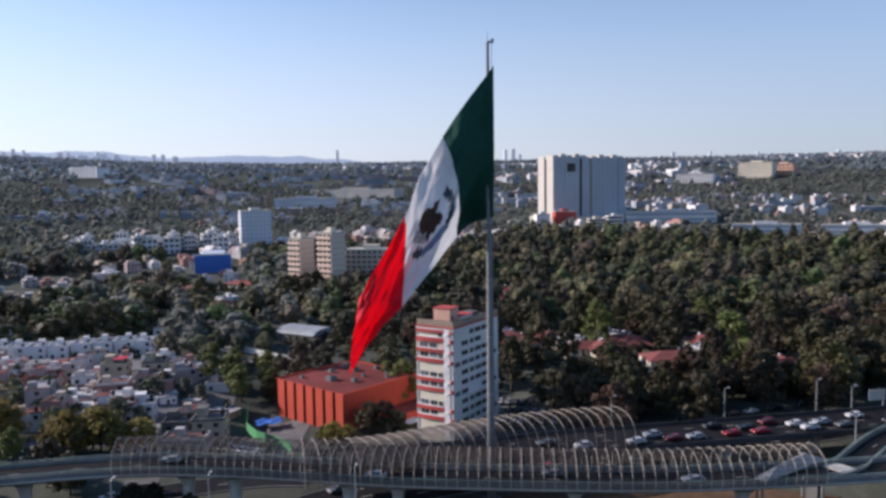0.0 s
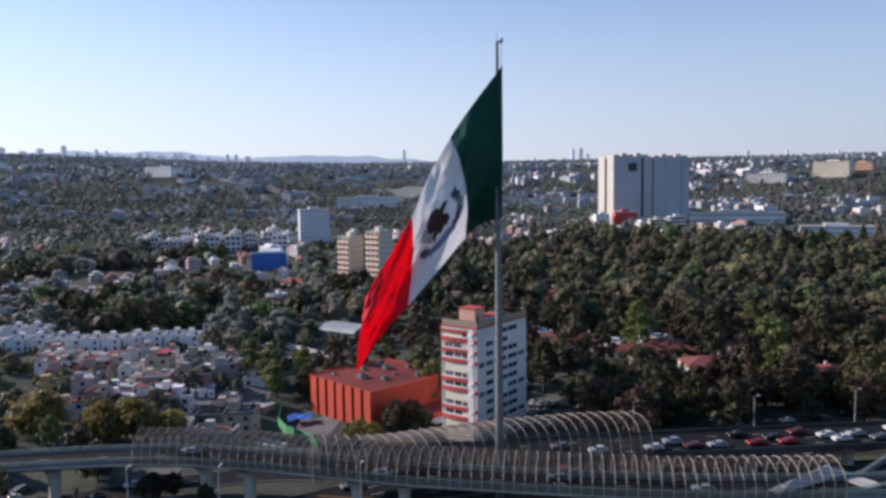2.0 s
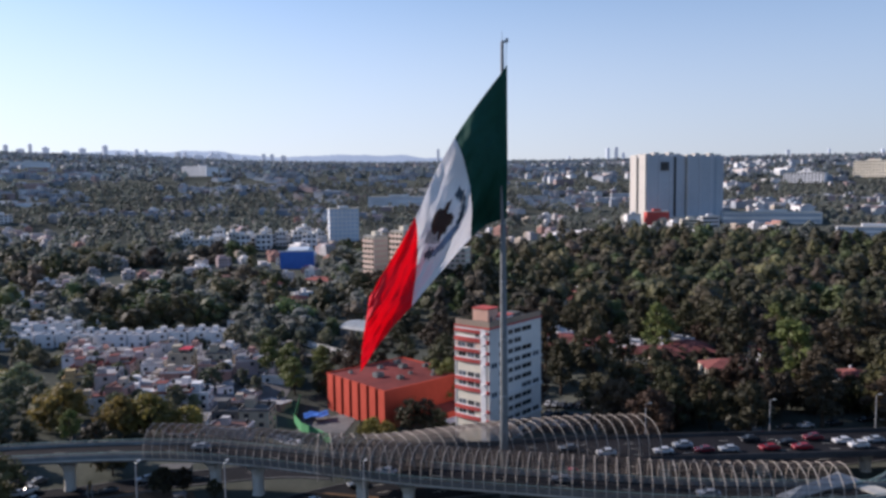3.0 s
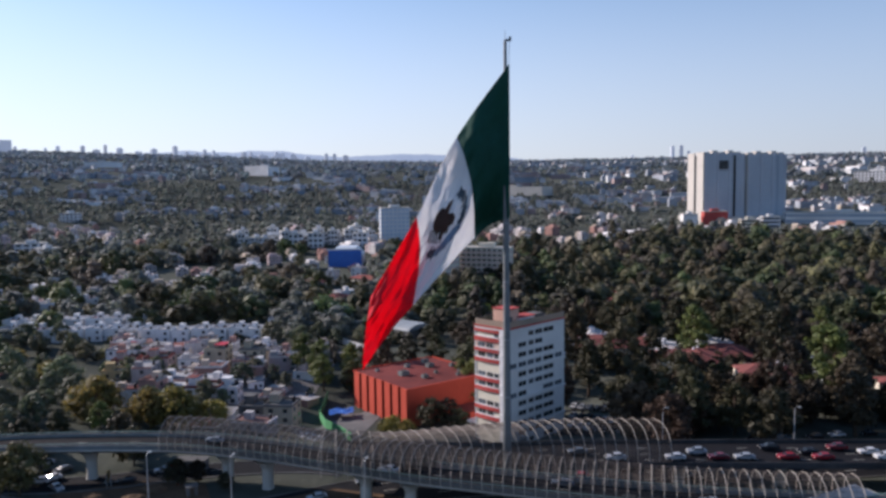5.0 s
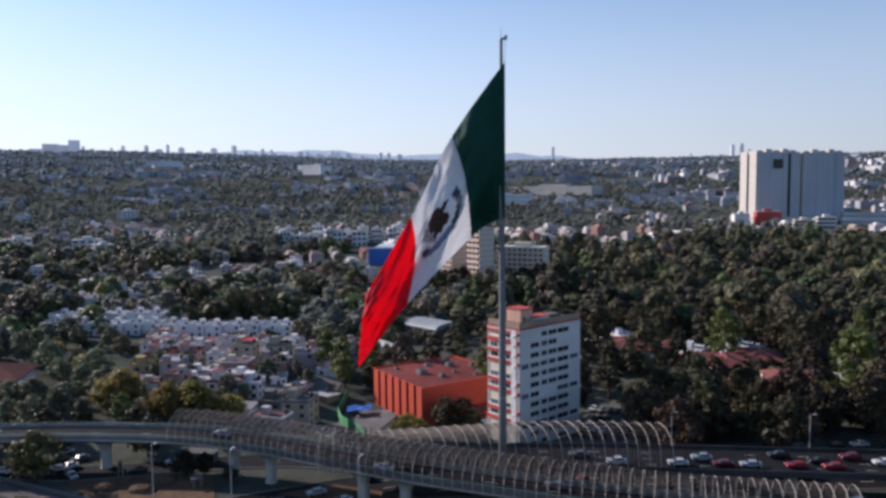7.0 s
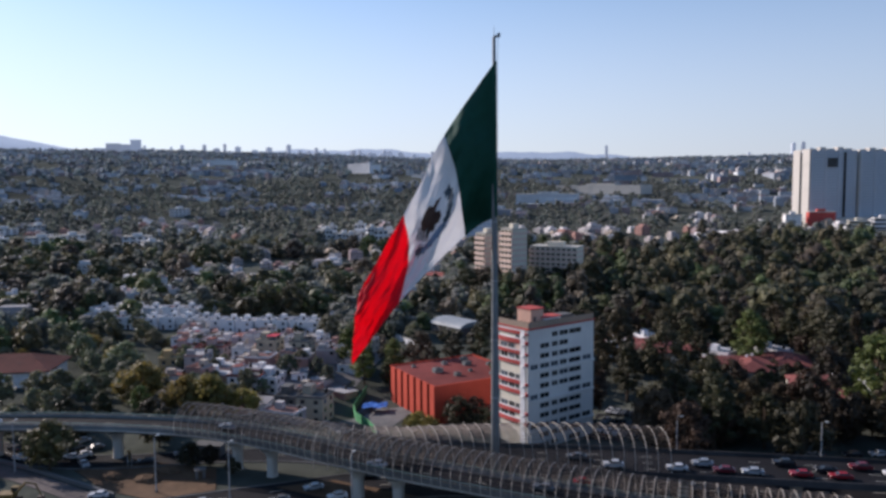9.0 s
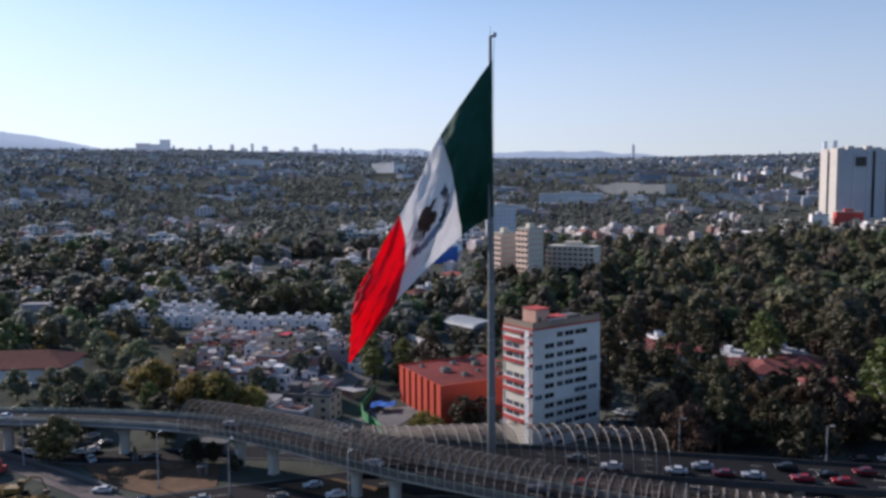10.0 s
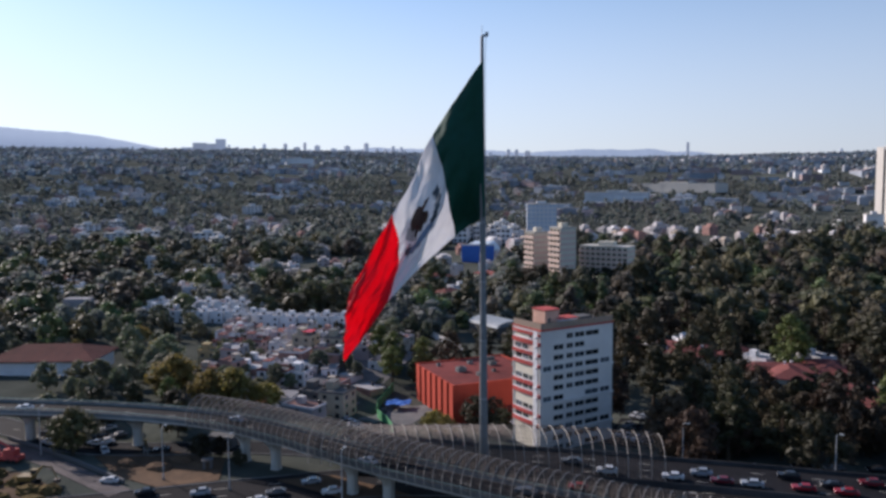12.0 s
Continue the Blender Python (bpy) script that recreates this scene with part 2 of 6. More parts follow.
    fresh=material("fresh_wood_foliage", (0.120, 0.150, 0.052), (0.056, 0.074, 0.028), 0.8, 0.6, bump=0.3, tone=0.6, hue=0.03, stains=0.4, translucent=0.3, gloss=0.25, sheen=0.12),
    dry=material("dry_brown_foliage", (0.135, 0.11, 0.075), (0.07, 0.058, 0.042), 0.8, 0.6, bump=0.3, tone=0.6, hue=0.03, stains=0.4, translucent=0.3, gloss=0.25, sheen=0.12),
    # next two: blue tint, raised paleness and sheen put haze into the foliage
    midwoods=material("haze_paled_wood_foliage", (0.175, 0.198, 0.15), (0.08, 0.096, 0.08), 0.5, 0.6, bump=0.3, tone=0.35, hue=0.035, stains=0.4, translucent=0.6, gloss=0.6, sheen=0.8),
    farwoods=material("haze_blue_wood_foliage", (0.21, 0.265, 0.30), (0.145, 0.185, 0.215), 0.2, 0.6, bump=0.05, tone=0.2, hue=0.035, stains=0.3, translucent=0.7, gloss=0.6, sheen=1.0),
    tower=material("pale_concrete_cladding", (0.54, 0.51, 0.47), (0.46, 0.44, 0.41), 0.08, 0.85, stains=0.15),
    bluewall=material("blue_grey_facade", (0.54, 0.57, 0.61), (0.47, 0.50, 0.55), 0.08, 0.5, stains=0.15),
    blueglass=material("blue_grey_glazing", (0.36, 0.41, 0.47), (0.29, 0.34, 0.40), 0.1, 0.4, bump=0.0, stains=0.15),
    greysheet=material("grey_translucent_sheet", (0.30, 0.32, 0.34), (0.22, 0.24, 0.26), 0.5, 0.5, bump=0.1),
    officeblue=material("pale_blue_facade", (0.42, 0.52, 0.64), (0.34, 0.44, 0.56), 0.1, 0.5, stains=0.15),
    dullsheet=material("dull_metal_roof", (0.36, 0.39, 0.41), (0.26, 0.29, 0.31), 0.4, 0.6, 0.1, stains=0.3),
    salmon=material("faded_salmon_render", (0.74, 0.56, 0.47), (0.62, 0.48, 0.41), 0.2, 0.9, stains=0.2),
    pink=material("salmon_render", (0.72, 0.44, 0.34), (0.58, 0.36, 0.28), 0.2, 0.9, stains=0.2),
    bluepaint=material("blue_sheet", (0.05, 0.17, 0.55), (0.04, 0.13, 0.45), 0.3, 0.5, stains=0.15),
    sheetroof=material("pale_metal_roof", (0.62, 0.66, 0.70), (0.48, 0.53, 0.58), 0.3, 0.45, 0.3, stains=0.25),
    greenfence=material("green_hoarding", (0.10, 0.36, 0.16), (0.07, 0.27, 0.12), 0.5, 0.7, stains=0.2),
    yellow=material("yellow_machine_paint", (0.22, 0.14, 0.035), (0.13, 0.085, 0.025), 1.0, 0.55),
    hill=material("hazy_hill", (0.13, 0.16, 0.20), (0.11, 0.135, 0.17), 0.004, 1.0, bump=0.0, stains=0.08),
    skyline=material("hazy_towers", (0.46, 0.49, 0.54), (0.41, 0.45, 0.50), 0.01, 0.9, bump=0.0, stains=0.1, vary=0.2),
    rubber=material("tyre_rubber", (0.02, 0.02, 0.02), None, 3.0, 0.8),
    lamp=material("lamp_glass", (0.75, 0.75, 0.72), None, 1.0, 0.3, bump=0),
    redlamp=material("red_lamp_glass", (0.4, 0.02, 0.02), None, 1.0, 0.3, bump=0),
    fence=material("brown_railing", (0.40, 0.31, 0.24), (0.28, 0.22, 0.17), 1.0, 0.8),
    footway=material("pinkish_paving", (0.16, 0.138, 0.135), (0.10, 0.088, 0.086), 0.8, 0.9, stains=0.35),
    # pale ground sheet, added to bounce light up among the packed houses
    lanes=material("pale_bounce_paving", (0.25, 0.24, 0.245), (0.15, 0.145, 0.15), 0.15, 0.95, stains=0.4, space="World"),
    ochresoil=material("ochre_soil", (0.17, 0.115, 0.04), (0.08, 0.056, 0.025), 0.6, 0.95, bump=0.6, stains=0.4),
    soil=material("brown_soil", (0.15, 0.095, 0.06), (0.08, 0.055, 0.038), 0.2, 0.95, stains=0.35, space="World"),
)
# haze on hills and towers is an added glow, no lamp
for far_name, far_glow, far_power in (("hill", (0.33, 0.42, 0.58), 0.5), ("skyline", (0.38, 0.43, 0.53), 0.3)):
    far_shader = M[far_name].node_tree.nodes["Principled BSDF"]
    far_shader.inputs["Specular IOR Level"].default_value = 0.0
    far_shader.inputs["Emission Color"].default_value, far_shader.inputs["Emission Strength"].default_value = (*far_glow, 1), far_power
CAR = {k: material(k + "_car_paint", c, None, 1.0, 0.25, 0.1, bump=0, stains=0.08) for k, c in dict(
    white=(0.66, 0.66, 0.67), silver=(0.36, 0.38, 0.41), red=(0.32, 0.02, 0.03), black=(0.025, 0.025, 0.03), grey=(0.13, 0.14, 0.155), wine=(0.16, 0.02, 0.03), yellow=(0.6, 0.38, 0.03)).items()}

# ---- builders ----
def thing(name, at=(0, 0, 0), rz=0.0, label="", category="", group="", kind=""):
    ob = new(name)
    ob.empty_display_size = 0.5
    ob.matrix_basis = pose(*at, 0, 0, rz)
    return tagged(ob, label, category, group, kind)


def mesh_of(name, bm, mat, smooth=False):
    me = bpy.data.meshes.new(name)
    bm.normal_update()
    bm.to_mesh(me)
    bm.free()
    me.materials.append(mat)
    if smooth:
        me.polygons.foreach_set("use_smooth", [True] * len(me.polygons))
    return me


def part(name, bm, mat, parent=None, label="", smooth=False, at=None):
    """Links a bmesh (or a shared mesh) as one mesh object under a thing or a part."""
    me = bm if isinstance(bm, bpy.types.Mesh) else mesh_of(name, bm, mat, smooth)
    ob = new(name, me)
    if parent:
        ob.parent = parent
    if at is not None:
        ob.matrix_basis = at
    return tagged(ob, label)


def box(bm, x0, x1, y0, y1, z0, z1, m=None):
    vs = [bm.verts.new(m @ Vector(p) if m else p) for p in ((x0, y0, z0), (x1, y0, z0), (x1, y1, z0), (x0, y1, z0), (x0, y0, z1), (x1, y0, z1), (x1, y1, z1), (x0, y1, z1))]
    for f in ((3, 2, 1, 0), (4, 5, 6, 7), (0, 1, 5, 4), (1, 2, 6, 5), (2, 3, 7, 6), (3, 0, 4, 7)):
        bm.faces.new([vs[i] for i in f])
    return bm


def B(*a, m=None):
    return box(bmesh.new(), *a, m=m)


def tube(bm, pts, r0, r1=None, n=6):
    """A round bar along points, tapering from r0 to r1."""
    r1 = r0 if r1 is None else r1
    pts = [Vector(p) for p in pts]
    rings = []
    for i, p in enumerate(pts):
        d = (pts[min(i + 1, len(pts) - 1)] - pts[max(i - 1, 0)]).normalized()
        a = d.cross(Vector((0, 0, 1)) if abs(d.z) < 0.9 else Vector((1, 0, 0))).normalized()
        b = d.cross(a)
        r = r0 + (r1 - r0) * i / max(1, len(pts) - 1)
        rings.append([bm.verts.new(p + (a * math.cos(2 * math.pi * k / n) + b * math.sin(2 * math.pi * k / n)) * r) for k in range(n)])
    for q, w in zip(rings, rings[1:]):
        for k in range(n):
            bm.faces.new((q[k], q[(k + 1) % n], w[(k + 1) % n], w[k]))
    bm.faces.new(rings[0][::-1])
    bm.faces.new(rings[-1])
    return bm


def curve_points(pts, step):
    """A smooth line through plan points, as evenly stepped (x, y, z)."""
    pts = [Vector(p) for p in pts]
    fine = []
    for i in range(len(pts) - 1):
        a, b, c, d = pts[max(i - 1, 0)], pts[i], pts[i + 1], pts[min(i + 2, len(pts) - 1)]
        for k in range(24):
            t = k / 24
            fine.append(0.5 * (2 * b + (c - a) * t + (2 * a - 5 * b + 4 * c - d) * t * t + (3 * b - a - 3 * c + d) * t ** 3))
    fine.append(pts[-1])
    out, left = [fine[0]], step
    for a, b in zip(fine, fine[1:]):
        l = (b - a).length
        while l >= left and l > 0:
            a = a + (b - a) * (left / l)
            out.append(a)
            l = (b - a).length
            left = step
        left -= l
    return out


def sideways(path, i):
    d = path[min(i + 1, len(path) - 1)] - path[max(i - 1, 0)]
    return Vector((d.y, -d.x, 0)).normalized()     # to the right of travel


def sweep(bm, path, profile, closed=True):
    """Carries a profile of (offset to the right, height) along a path."""
    rings = []
    for i, p in enumerate(path):
        s = sideways(path, i)
        rings.append([bm.verts.new(p + s * o + Vector((0, 0, h))) for o, h in profile])
    n = len(profile)
    for q, w in zip(rings, rings[1:]):
        for k in range(n if closed else n - 1):
            bm.faces.new((q[k], w[k], w[(k + 1) % n], q[(k + 1) % n]))
    if closed:
        bm.faces.new(rings[0])
        bm.faces.new(rings[-1][::-1])
    return bm


def rect(o0, o1, h0, h1):
    return [(o0, h0), (o0, h1), (o1, h1), (o1, h0)]


def smooth01(t):
    t = min(1, max(0, t))
    return t * t * (3 - 2 * t)


PROFILE = [(0, 0), (330, 0), (500, 4), (700, 9), (940, 17), (1200, 36), (1670, 88), (2300, 120), (3300, 158), (4700, 208), (6000, 208)]

def ground_z(x, y):
    r = math.hypot(x - 35, y)
    z = 0
    for (a, za), (b, zb) in zip(PROFILE, PROFILE[1:]):
        if a <= r <= b:
            z = za + (zb - za) * smooth01((r - a) / (b - a)) * 0.5 + (zb - za) * (r - a) / (b - a) * 0.5
    far = smooth01((r - 350) / 900)
    az = math.degrees(math.atan2(35 - x, y))
    z += 62 * smooth01((r - 1500) / 3200) * smooth01((az - 12) / 30)
    z += far * (9 * noise.noise(Vector((x * 0.0022, y * 0.0022, 3.1))) + 5 * noise.noise(Vector((x * 0.006, y * 0.006, 8.1))))
    z -= 7.5 * smooth01((y - 186) / 24) * (1 - smooth01((math.hypot((x + 15) / 1.3, y - 232) - 28) / 40))
    z -= 2.0 * smooth01((y - 190) / 20) * smooth01((-x - 40) / 40) * (1 - smooth01((y - 300) / 60))
    return z

# ---- the ground ----
def build_ground():
    rings = [0, 30] + [60 * 1.062 ** i for i in range(74)]
    rings = [r for r in rings if r < 4850] + [4900]
    n = 240
    verts, faces = [], []
    for r in rings:
        for k in range(n):
            a = 2 * math.pi * k / n
            x, y = 35 + r * math.sin(a), r * math.cos(a)
            verts.append((x, y, ground_z(x, y)))
    for i in range(len(rings) - 1):
        for k in range(n):
            faces.append((i * n + k, i * n + (k + 1) % n, (i + 1) * n + (k + 1) % n, (i + 1) * n + k))
    me = bpy.data.meshes.new("ground")
    me.from_pydata(verts, [], faces)
    me.materials.append(M["ground"])
    me.flip_normals()
    me.polygons.foreach_set("use_smooth", [True] * len(me.polygons))
    tagged(new("ground", me), "dark earth and scrub ground rising to the horizon", "ground", kind="structure")


build_ground()

# ---- roads at ground level ----
def road(name, pts, half, label, lanes=3, z=0.05):
    path = curve_points([(x, y, 0) for x, y in pts], 4)
    for p in path:
        p.z = max(0, ground_z(p.x, p.y)) + z
    r = tagged(new(name, mesh_of(name, sweep(bmesh.new(), path, rect(-half, half, -0.4, 0)), M["asphalt"])), label, "road", kind="structure")
    for side in (-1, 1):
        part("kerb", sweep(bmesh.new(), path, rect(side * half - 0.2, side * half + 0.2, -0.4, 0.16)), M["concrete"], r)
    dash = mesh_of("lane_dash", B(-1.5, 1.5, -0.08, 0.08, 0.004, 0.012), M["paint"])
    for k in range(1, lanes):
        o = -half + 2 * half * k / lanes
        for i in range(0, len(path), 3):
            s = sideways(path, i)
            d = path[min(i + 1, len(path) - 1)] - path[max(i - 1, 0)]
            part("lane_dash", dash, None, r, at=Matrix.Translation(path[i] + s * o) @ Matrix.Rotation(math.atan2(d.y, d.x), 4, 'Z'))
    return path


low_road = road("road_1", [(-160, 52), (-105, 92), (-66, 122), (-39, 145), (-14, 164), (22, 178), (62, 190), (112, 207), (222, 252)], 8.5, "worn dark asphalt motorway passing under the viaducts", 4)
side_road = road("road_2", [(-190, 152), (-140, 151), (-108, 148), (-88, 152), (-66, 164), (-44, 172), (-28, 172)], 4.5, "narrow slip road of patched asphalt", 2, 0.09)


def soil_patch(pts, label):
    bm = bmesh.new()
    top = [bm.verts.new((x, y, 0.14 + 0.1 * math.sin(x * 3 + y))) for x, y in pts]
    low = [bm.verts.new((x, y, -0.5)) for x, y in pts]
    bm.faces.new(top)
    for i in range(len(pts)):
        bm.faces.new((top[i], low[i], low[(i + 1) % len(pts)], top[(i + 1) % len(pts)]))
    tagged(new("ground_bed", mesh_of("ground_bed", bm, M["soil"])), label, "soil bed", kind="structure")


soil_patch([(-40, 152), (0, 148), (50, 147), (80, 150), (84, 158), (60, 166), (20, 163), (-5, 158), (-30, 160)], "bare brown soil bed between the viaducts")
soil_patch([(-92, 145), (-76, 138), (-62, 137), (-52, 146), (-60, 157), (-76, 156)], "dry brown roadside verge under the viaduct")

# ---- the viaducts ----
FRONT = [(-200, 118, 8.6), (-160, 133, 8.6), (-128, 143.5, 8.6), (-98, 153.5, 8.6), (-68, 159.3, 8.6), (-45, 158, 8.6), (-26, 154.5, 8.6), (-8, 151.2, 8.6), (8, 149.5, 8.6), (25, 148, 8.6), (45, 147.2, 8.6), (66, 148.5, 8.6), (90, 151, 8.6), (130, 158, 8.6), (200, 172, 8.6)]
BRANCH = [(-30, 160.0, 8.0), (-12, 163.6, 7.6), (5, 167.2, 7.2), (14.5, 170.2, 7.0), (28, 174.0, 6.9), (40, 176.5, 6.8), (60, 180.4, 6.8), (85, 184.9, 6.8), (115, 190.6, 6.8), (160, 199.5, 6.8), (230, 214, 6.8)]
CREST = [(-30, 155.2, 7.2), (-24, 155.7, 7.0), (-17, 157.2, 6.8), (-10.8, 159.7, 6.7), (-3.6, 162.9, 6.8), (5.3, 166.5, 7.0), (14.5, 170.2, 7.0), (28, 174.6, 6.9), (41.5, 177.0, 6.8)]
front_path = curve_points(FRONT, 2.1)
branch_path = curve_points(BRANCH, 1.9)
crest_path = curve_points(CREST, 2.5)


def pier(bm_h, half):
    bm = bmesh.new()
    prof = [(-1.1, -0.6), (-0.6, -1.1), (0.6, -1.1), (1.1, -0.6), (1.1, 0.6), (0.6, 1.1), (-0.6, 1.1), (-1.1, 0.6)]
    rings = []
    for z, s in ((0, 1.15), (0.5, 1.0), (bm_h - 2.2, 1.0), (bm_h - 0.9, 1.25), (bm_h, 1.9)):
        rings.append([bm.verts.new((x * s, y * (s if z < bm_h - 2 else s * 1.3), z)) for x, y in prof])
    for a, b in zip(rings, rings[1:]):
        for k in range(8):
            bm.faces.new((a[k], a[(k + 1) % 8], b[(k + 1) % 8], b[k]))
    bm.faces.new(rings[-1])
    return bm


def viaduct(name, path, half, label, rail, pier_at, pier_label, wall="parapet"):
    v = thing(name, label=label, category="viaduct")
    part("deck", sweep(bmesh.new(), path, [(-half, -0.5), (-half, 0), (half, 0), (half, -0.5), (half * 0.55, -0.9), (half * 0.4, -1.9), (-half * 0.4, -1.9), (-half * 0.55, -0.9)]), M["concrete" if rail else wall], v, "stained concrete box girder deck")
    part("carriageway", sweep(bmesh.new(), path, rect(-half + 0.5, half - 0.5, 0.004, 0.06)), M["asphalt"], v, "dark asphalt carriageway")
    for s in (-1, 1):
        part("parapet", sweep(bmesh.new(), path, [(s * half - 0.22, 0.0), (s * half - 0.12, 0.85), (s * half + 0.12, 0.85), (s * half + 0.22, -0.5), (s * half + 0.22, -0.55)]), M[wall], v)
        if rail:
            part("deck_edge", sweep(bmesh.new(), path, rect(s * (half + 0.224), s * (half + 0.31), -0.52, -0.18)), M["pale_concrete"], v, "pale concrete edge strip")
            part("rail", sweep(bmesh.new(), path, rect(s * half - 0.06, s * half + 0.06, 1.15, 1.3)), M["greenrail"], v, "green painted steel rail")
            post = mesh_of("rail_post", B(-0.05, 0.05, -0.05, 0.05, 0.8, 1.15), M["greenrail"])
            for i in range(0, len(path), 3):
                part("rail_post", post, None, v, at=Matrix.Translation(path[i] + sideways(path, i) * s * half))
    dash = mesh_of("lane_dash", B(-1.2, 1.2, -0.07, 0.07, 0.064, 0.07), M["paint"])
    lanes = 2 if half < 5 else 4
    for k in range(1, lanes):
        for i in range(1, len(path) - 1, 6):
            d = path[i + 1] - path[i - 1]
            part("lane_dash", dash, None, v, at=Matrix.Translation(path[i] + sideways(path, i) * (-half + 2 * half * k / lanes)) @ Matrix.Rotation(math.atan2(d.y, d.x), 4, 'Z'))
    for x in pier_at:
        i = min(range(len(path)), key=lambda j: abs(path[j].x - x))
        p, d = path[i], path[min(i + 1, len(path) - 1)] - path[i]
        part("pier", pier(p.z - 1.85, half), M["pale_concrete"], v, pier_label, at=Matrix.Translation((p.x, p.y, 0)) @ Matrix.Rotation(math.atan2(d.y, d.x), 4, 'Z'))
    return v


def arch_points(half, high, n=14, sq=0.75):
    out = []
    for k in range(n + 1):
        a = math.pi * k / n
        c, s = math.cos(a), math.sin(a)
        out.append((0, math.copysign(abs(c) ** sq, c) * half, abs(s) ** sq * high))
    return out


def tube_points(half, high, n=14):
    """A round section that closes in again below the road's edge."""
    out = []
    for k in range(n + 1):
        a = radians(-30 + 240 * k / n)
        out.append((0, half * math.cos(a), 1.5 + (high - 1.5) * math.sin(a)))
    return out


def cage(name, path, i0, i1, half, high, label, rails=15, rib_r=0.1, share=1.0, skew=0.0):
    """Ribs over a stretch of road; share: how much of the arch is there, from its near foot; skew: degrees by which the ribs stand askew."""
    c = thing(name, label=label, category="road enclosure")
    seg = path[i0:i1 + 1]
    turn = Matrix.Rotation(radians(skew), 3, 'Z')

    def arch(dh, n):
        pts = (tube_points if share == 1 else arch_points)(half - dh, high - dh, n)
        return pts[int(n * (1 - share)):]

    rib = mesh_of("rib", tube(bmesh.new(), arch(0, 20), rib_r, n=5), M["cage"])
    for i, p in enumerate(seg):
        d = seg[min(i + 1, len(seg) - 1)] - seg[max(i - 1, 0)]
        lean = random.uniform(-0.006, 0.006) + radians(skew) * (1 + 0.25 * random.uniform(-1, 1))
        part("rib", rib, None, c, at=Matrix.Translation(p + Vector((0, 0, 0.1))) @ Matrix.Rotation(math.atan2(d.y, d.x) + lean, 4, 'Z'))
    bars = bmesh.new()
    pts = arch(0.05, rails + 1)
    for k in range(1, len(pts) - 1):
        part("purlin", tube(bmesh.new(), [seg[i] + turn @ sideways(seg, i) * -pts[k][1] + Vector((0, 0, pts[k][2] + 0.1)) for i in range(len(seg))], 0.045, n=4), M["mesh"], c, "thin dark steel purlin")
    # fine wires of the mesh between the ribs
    for i in range(len(seg) - 1):
        a, d = (seg[i] + seg[i + 1]) / 2, seg[i + 1] - seg[i]
        s = turn @ Vector((d.y, -d.x, 0)).normalized()
        thick = 0.03 if share == 1 else 0.055 if -19 < a.x < 11 else 0.035
        for f in ((-0.3, -0.1, 0.1, 0.3) if share == 1 else np.linspace(-0.45, 0.45, 13 if -19 < a.x < 11 else 4)):
            tube(bars, [a + d * float(f) - s * q[1] + Vector((0, 0, q[2] + 0.1)) for q in arch(0.15, 13)], thick, n=3)
    ob = part("wire_mesh", bars, M["mesh"], c, "dark wire mesh")
    ob["kind"] = "stuff"
    return c


viaduct("viaduct", front_path, 4.3, "long curving concrete road viaduct with green rails", True, [-150, -118, -88, -56, -46, -20, -10, 25, 60, 95], "pale concrete pier")
# deck and parapets take the concrete darkened for shade
viaduct("elevated_road", branch_path, 7.4, "wide elevated concrete road joining the viaduct", False, [0, 22, 45, 68, 92, 118], "pale concrete pier", "shade_concrete")
nearest = lambda path, x: min(range(len(path)), key=lambda j: abs(path[j].x - x))
cage("tubular_enclosure", front_path, nearest(front_path, -70), nearest(front_path, 73), 5.35, 6.0, "long tubular steel cage of tan ribs over the viaduct", rails=19, rib_r=0.078)
cage("branch_enclosure", crest_path, 0, len(crest_path) - 1, 7.0, 7.5, "arched steel cage of bare tan ribs over the elevated road", rails=21, share=0.72, rib_r=0.075, skew=13)

# the curving slip ramp
ramp_path = curve_points([(70, 148.6, 8.45), (77, 149.8, 8.4), (83.5, 153.4, 8.3), (89.5, 159.6, 8.2), (97.3, 167.2, 8.2), (106.5, 174.6, 8.2), (120, 180.2, 8.2), (150, 186, 8.2), (200, 196, 8.2)], 2.5)
viaduct("slip_ramp", ramp_path, 2.9, "curved slip ramp with green rails", True, [98, 125], "pale concrete pier")

# ---- the flagpole and flag ----
POLE = (9.6, 157.0)
pole = thing("flagpole", (*POLE, 0), label="very tall grey steel flagpole standing between the viaducts", category="flagpole")
bm = bmesh.new()
tube(bm, [(0, 0, 0), (0, 0, 25), (0, 0, 50), (0, 0, 75), (0, 0, 96.5)], 0.95, 0.32, n=20)
part("shaft", bm, M["poleshaft"], pole, smooth=True)
for z in (12, 24, 36, 48, 60, 72, 84):
    r = 0.95 - 0.63 * z / 96.5
    part("joint_ring", tube(bmesh.new(), [(0, 0, z - 0.15), (0, 0, z + 0.15)], r + 0.05, n=20), M["steel"], pole)
part("footing", B(-2.2, 2.2, -2.2, 2.2, -0.3, 0.8), M["concrete"], pole, "square concrete footing")
part("lightning_rod", tube(bmesh.new(), [(0, 0, 96), (0, 0, 98.6)], 0.09, 0.04), M["steel"], pole)
bm = bmesh.new()
box(bm, 0.1, 1.25, -0.18, 0.18, 96.3, 96.75)
box(bm, 0.75, 1.25, -0.3, 0.3, 96.75, 97.15)
part("top_bracket", bm, M["steel"], pole, "grey pulley bracket")
part("halyard", tube(bmesh.new(), [(0.75, -0.2, 61), (0.78, -0.2, 92), (0.9, -0.1, 96.4)], 0.05, n=4), M["steel"], pole)

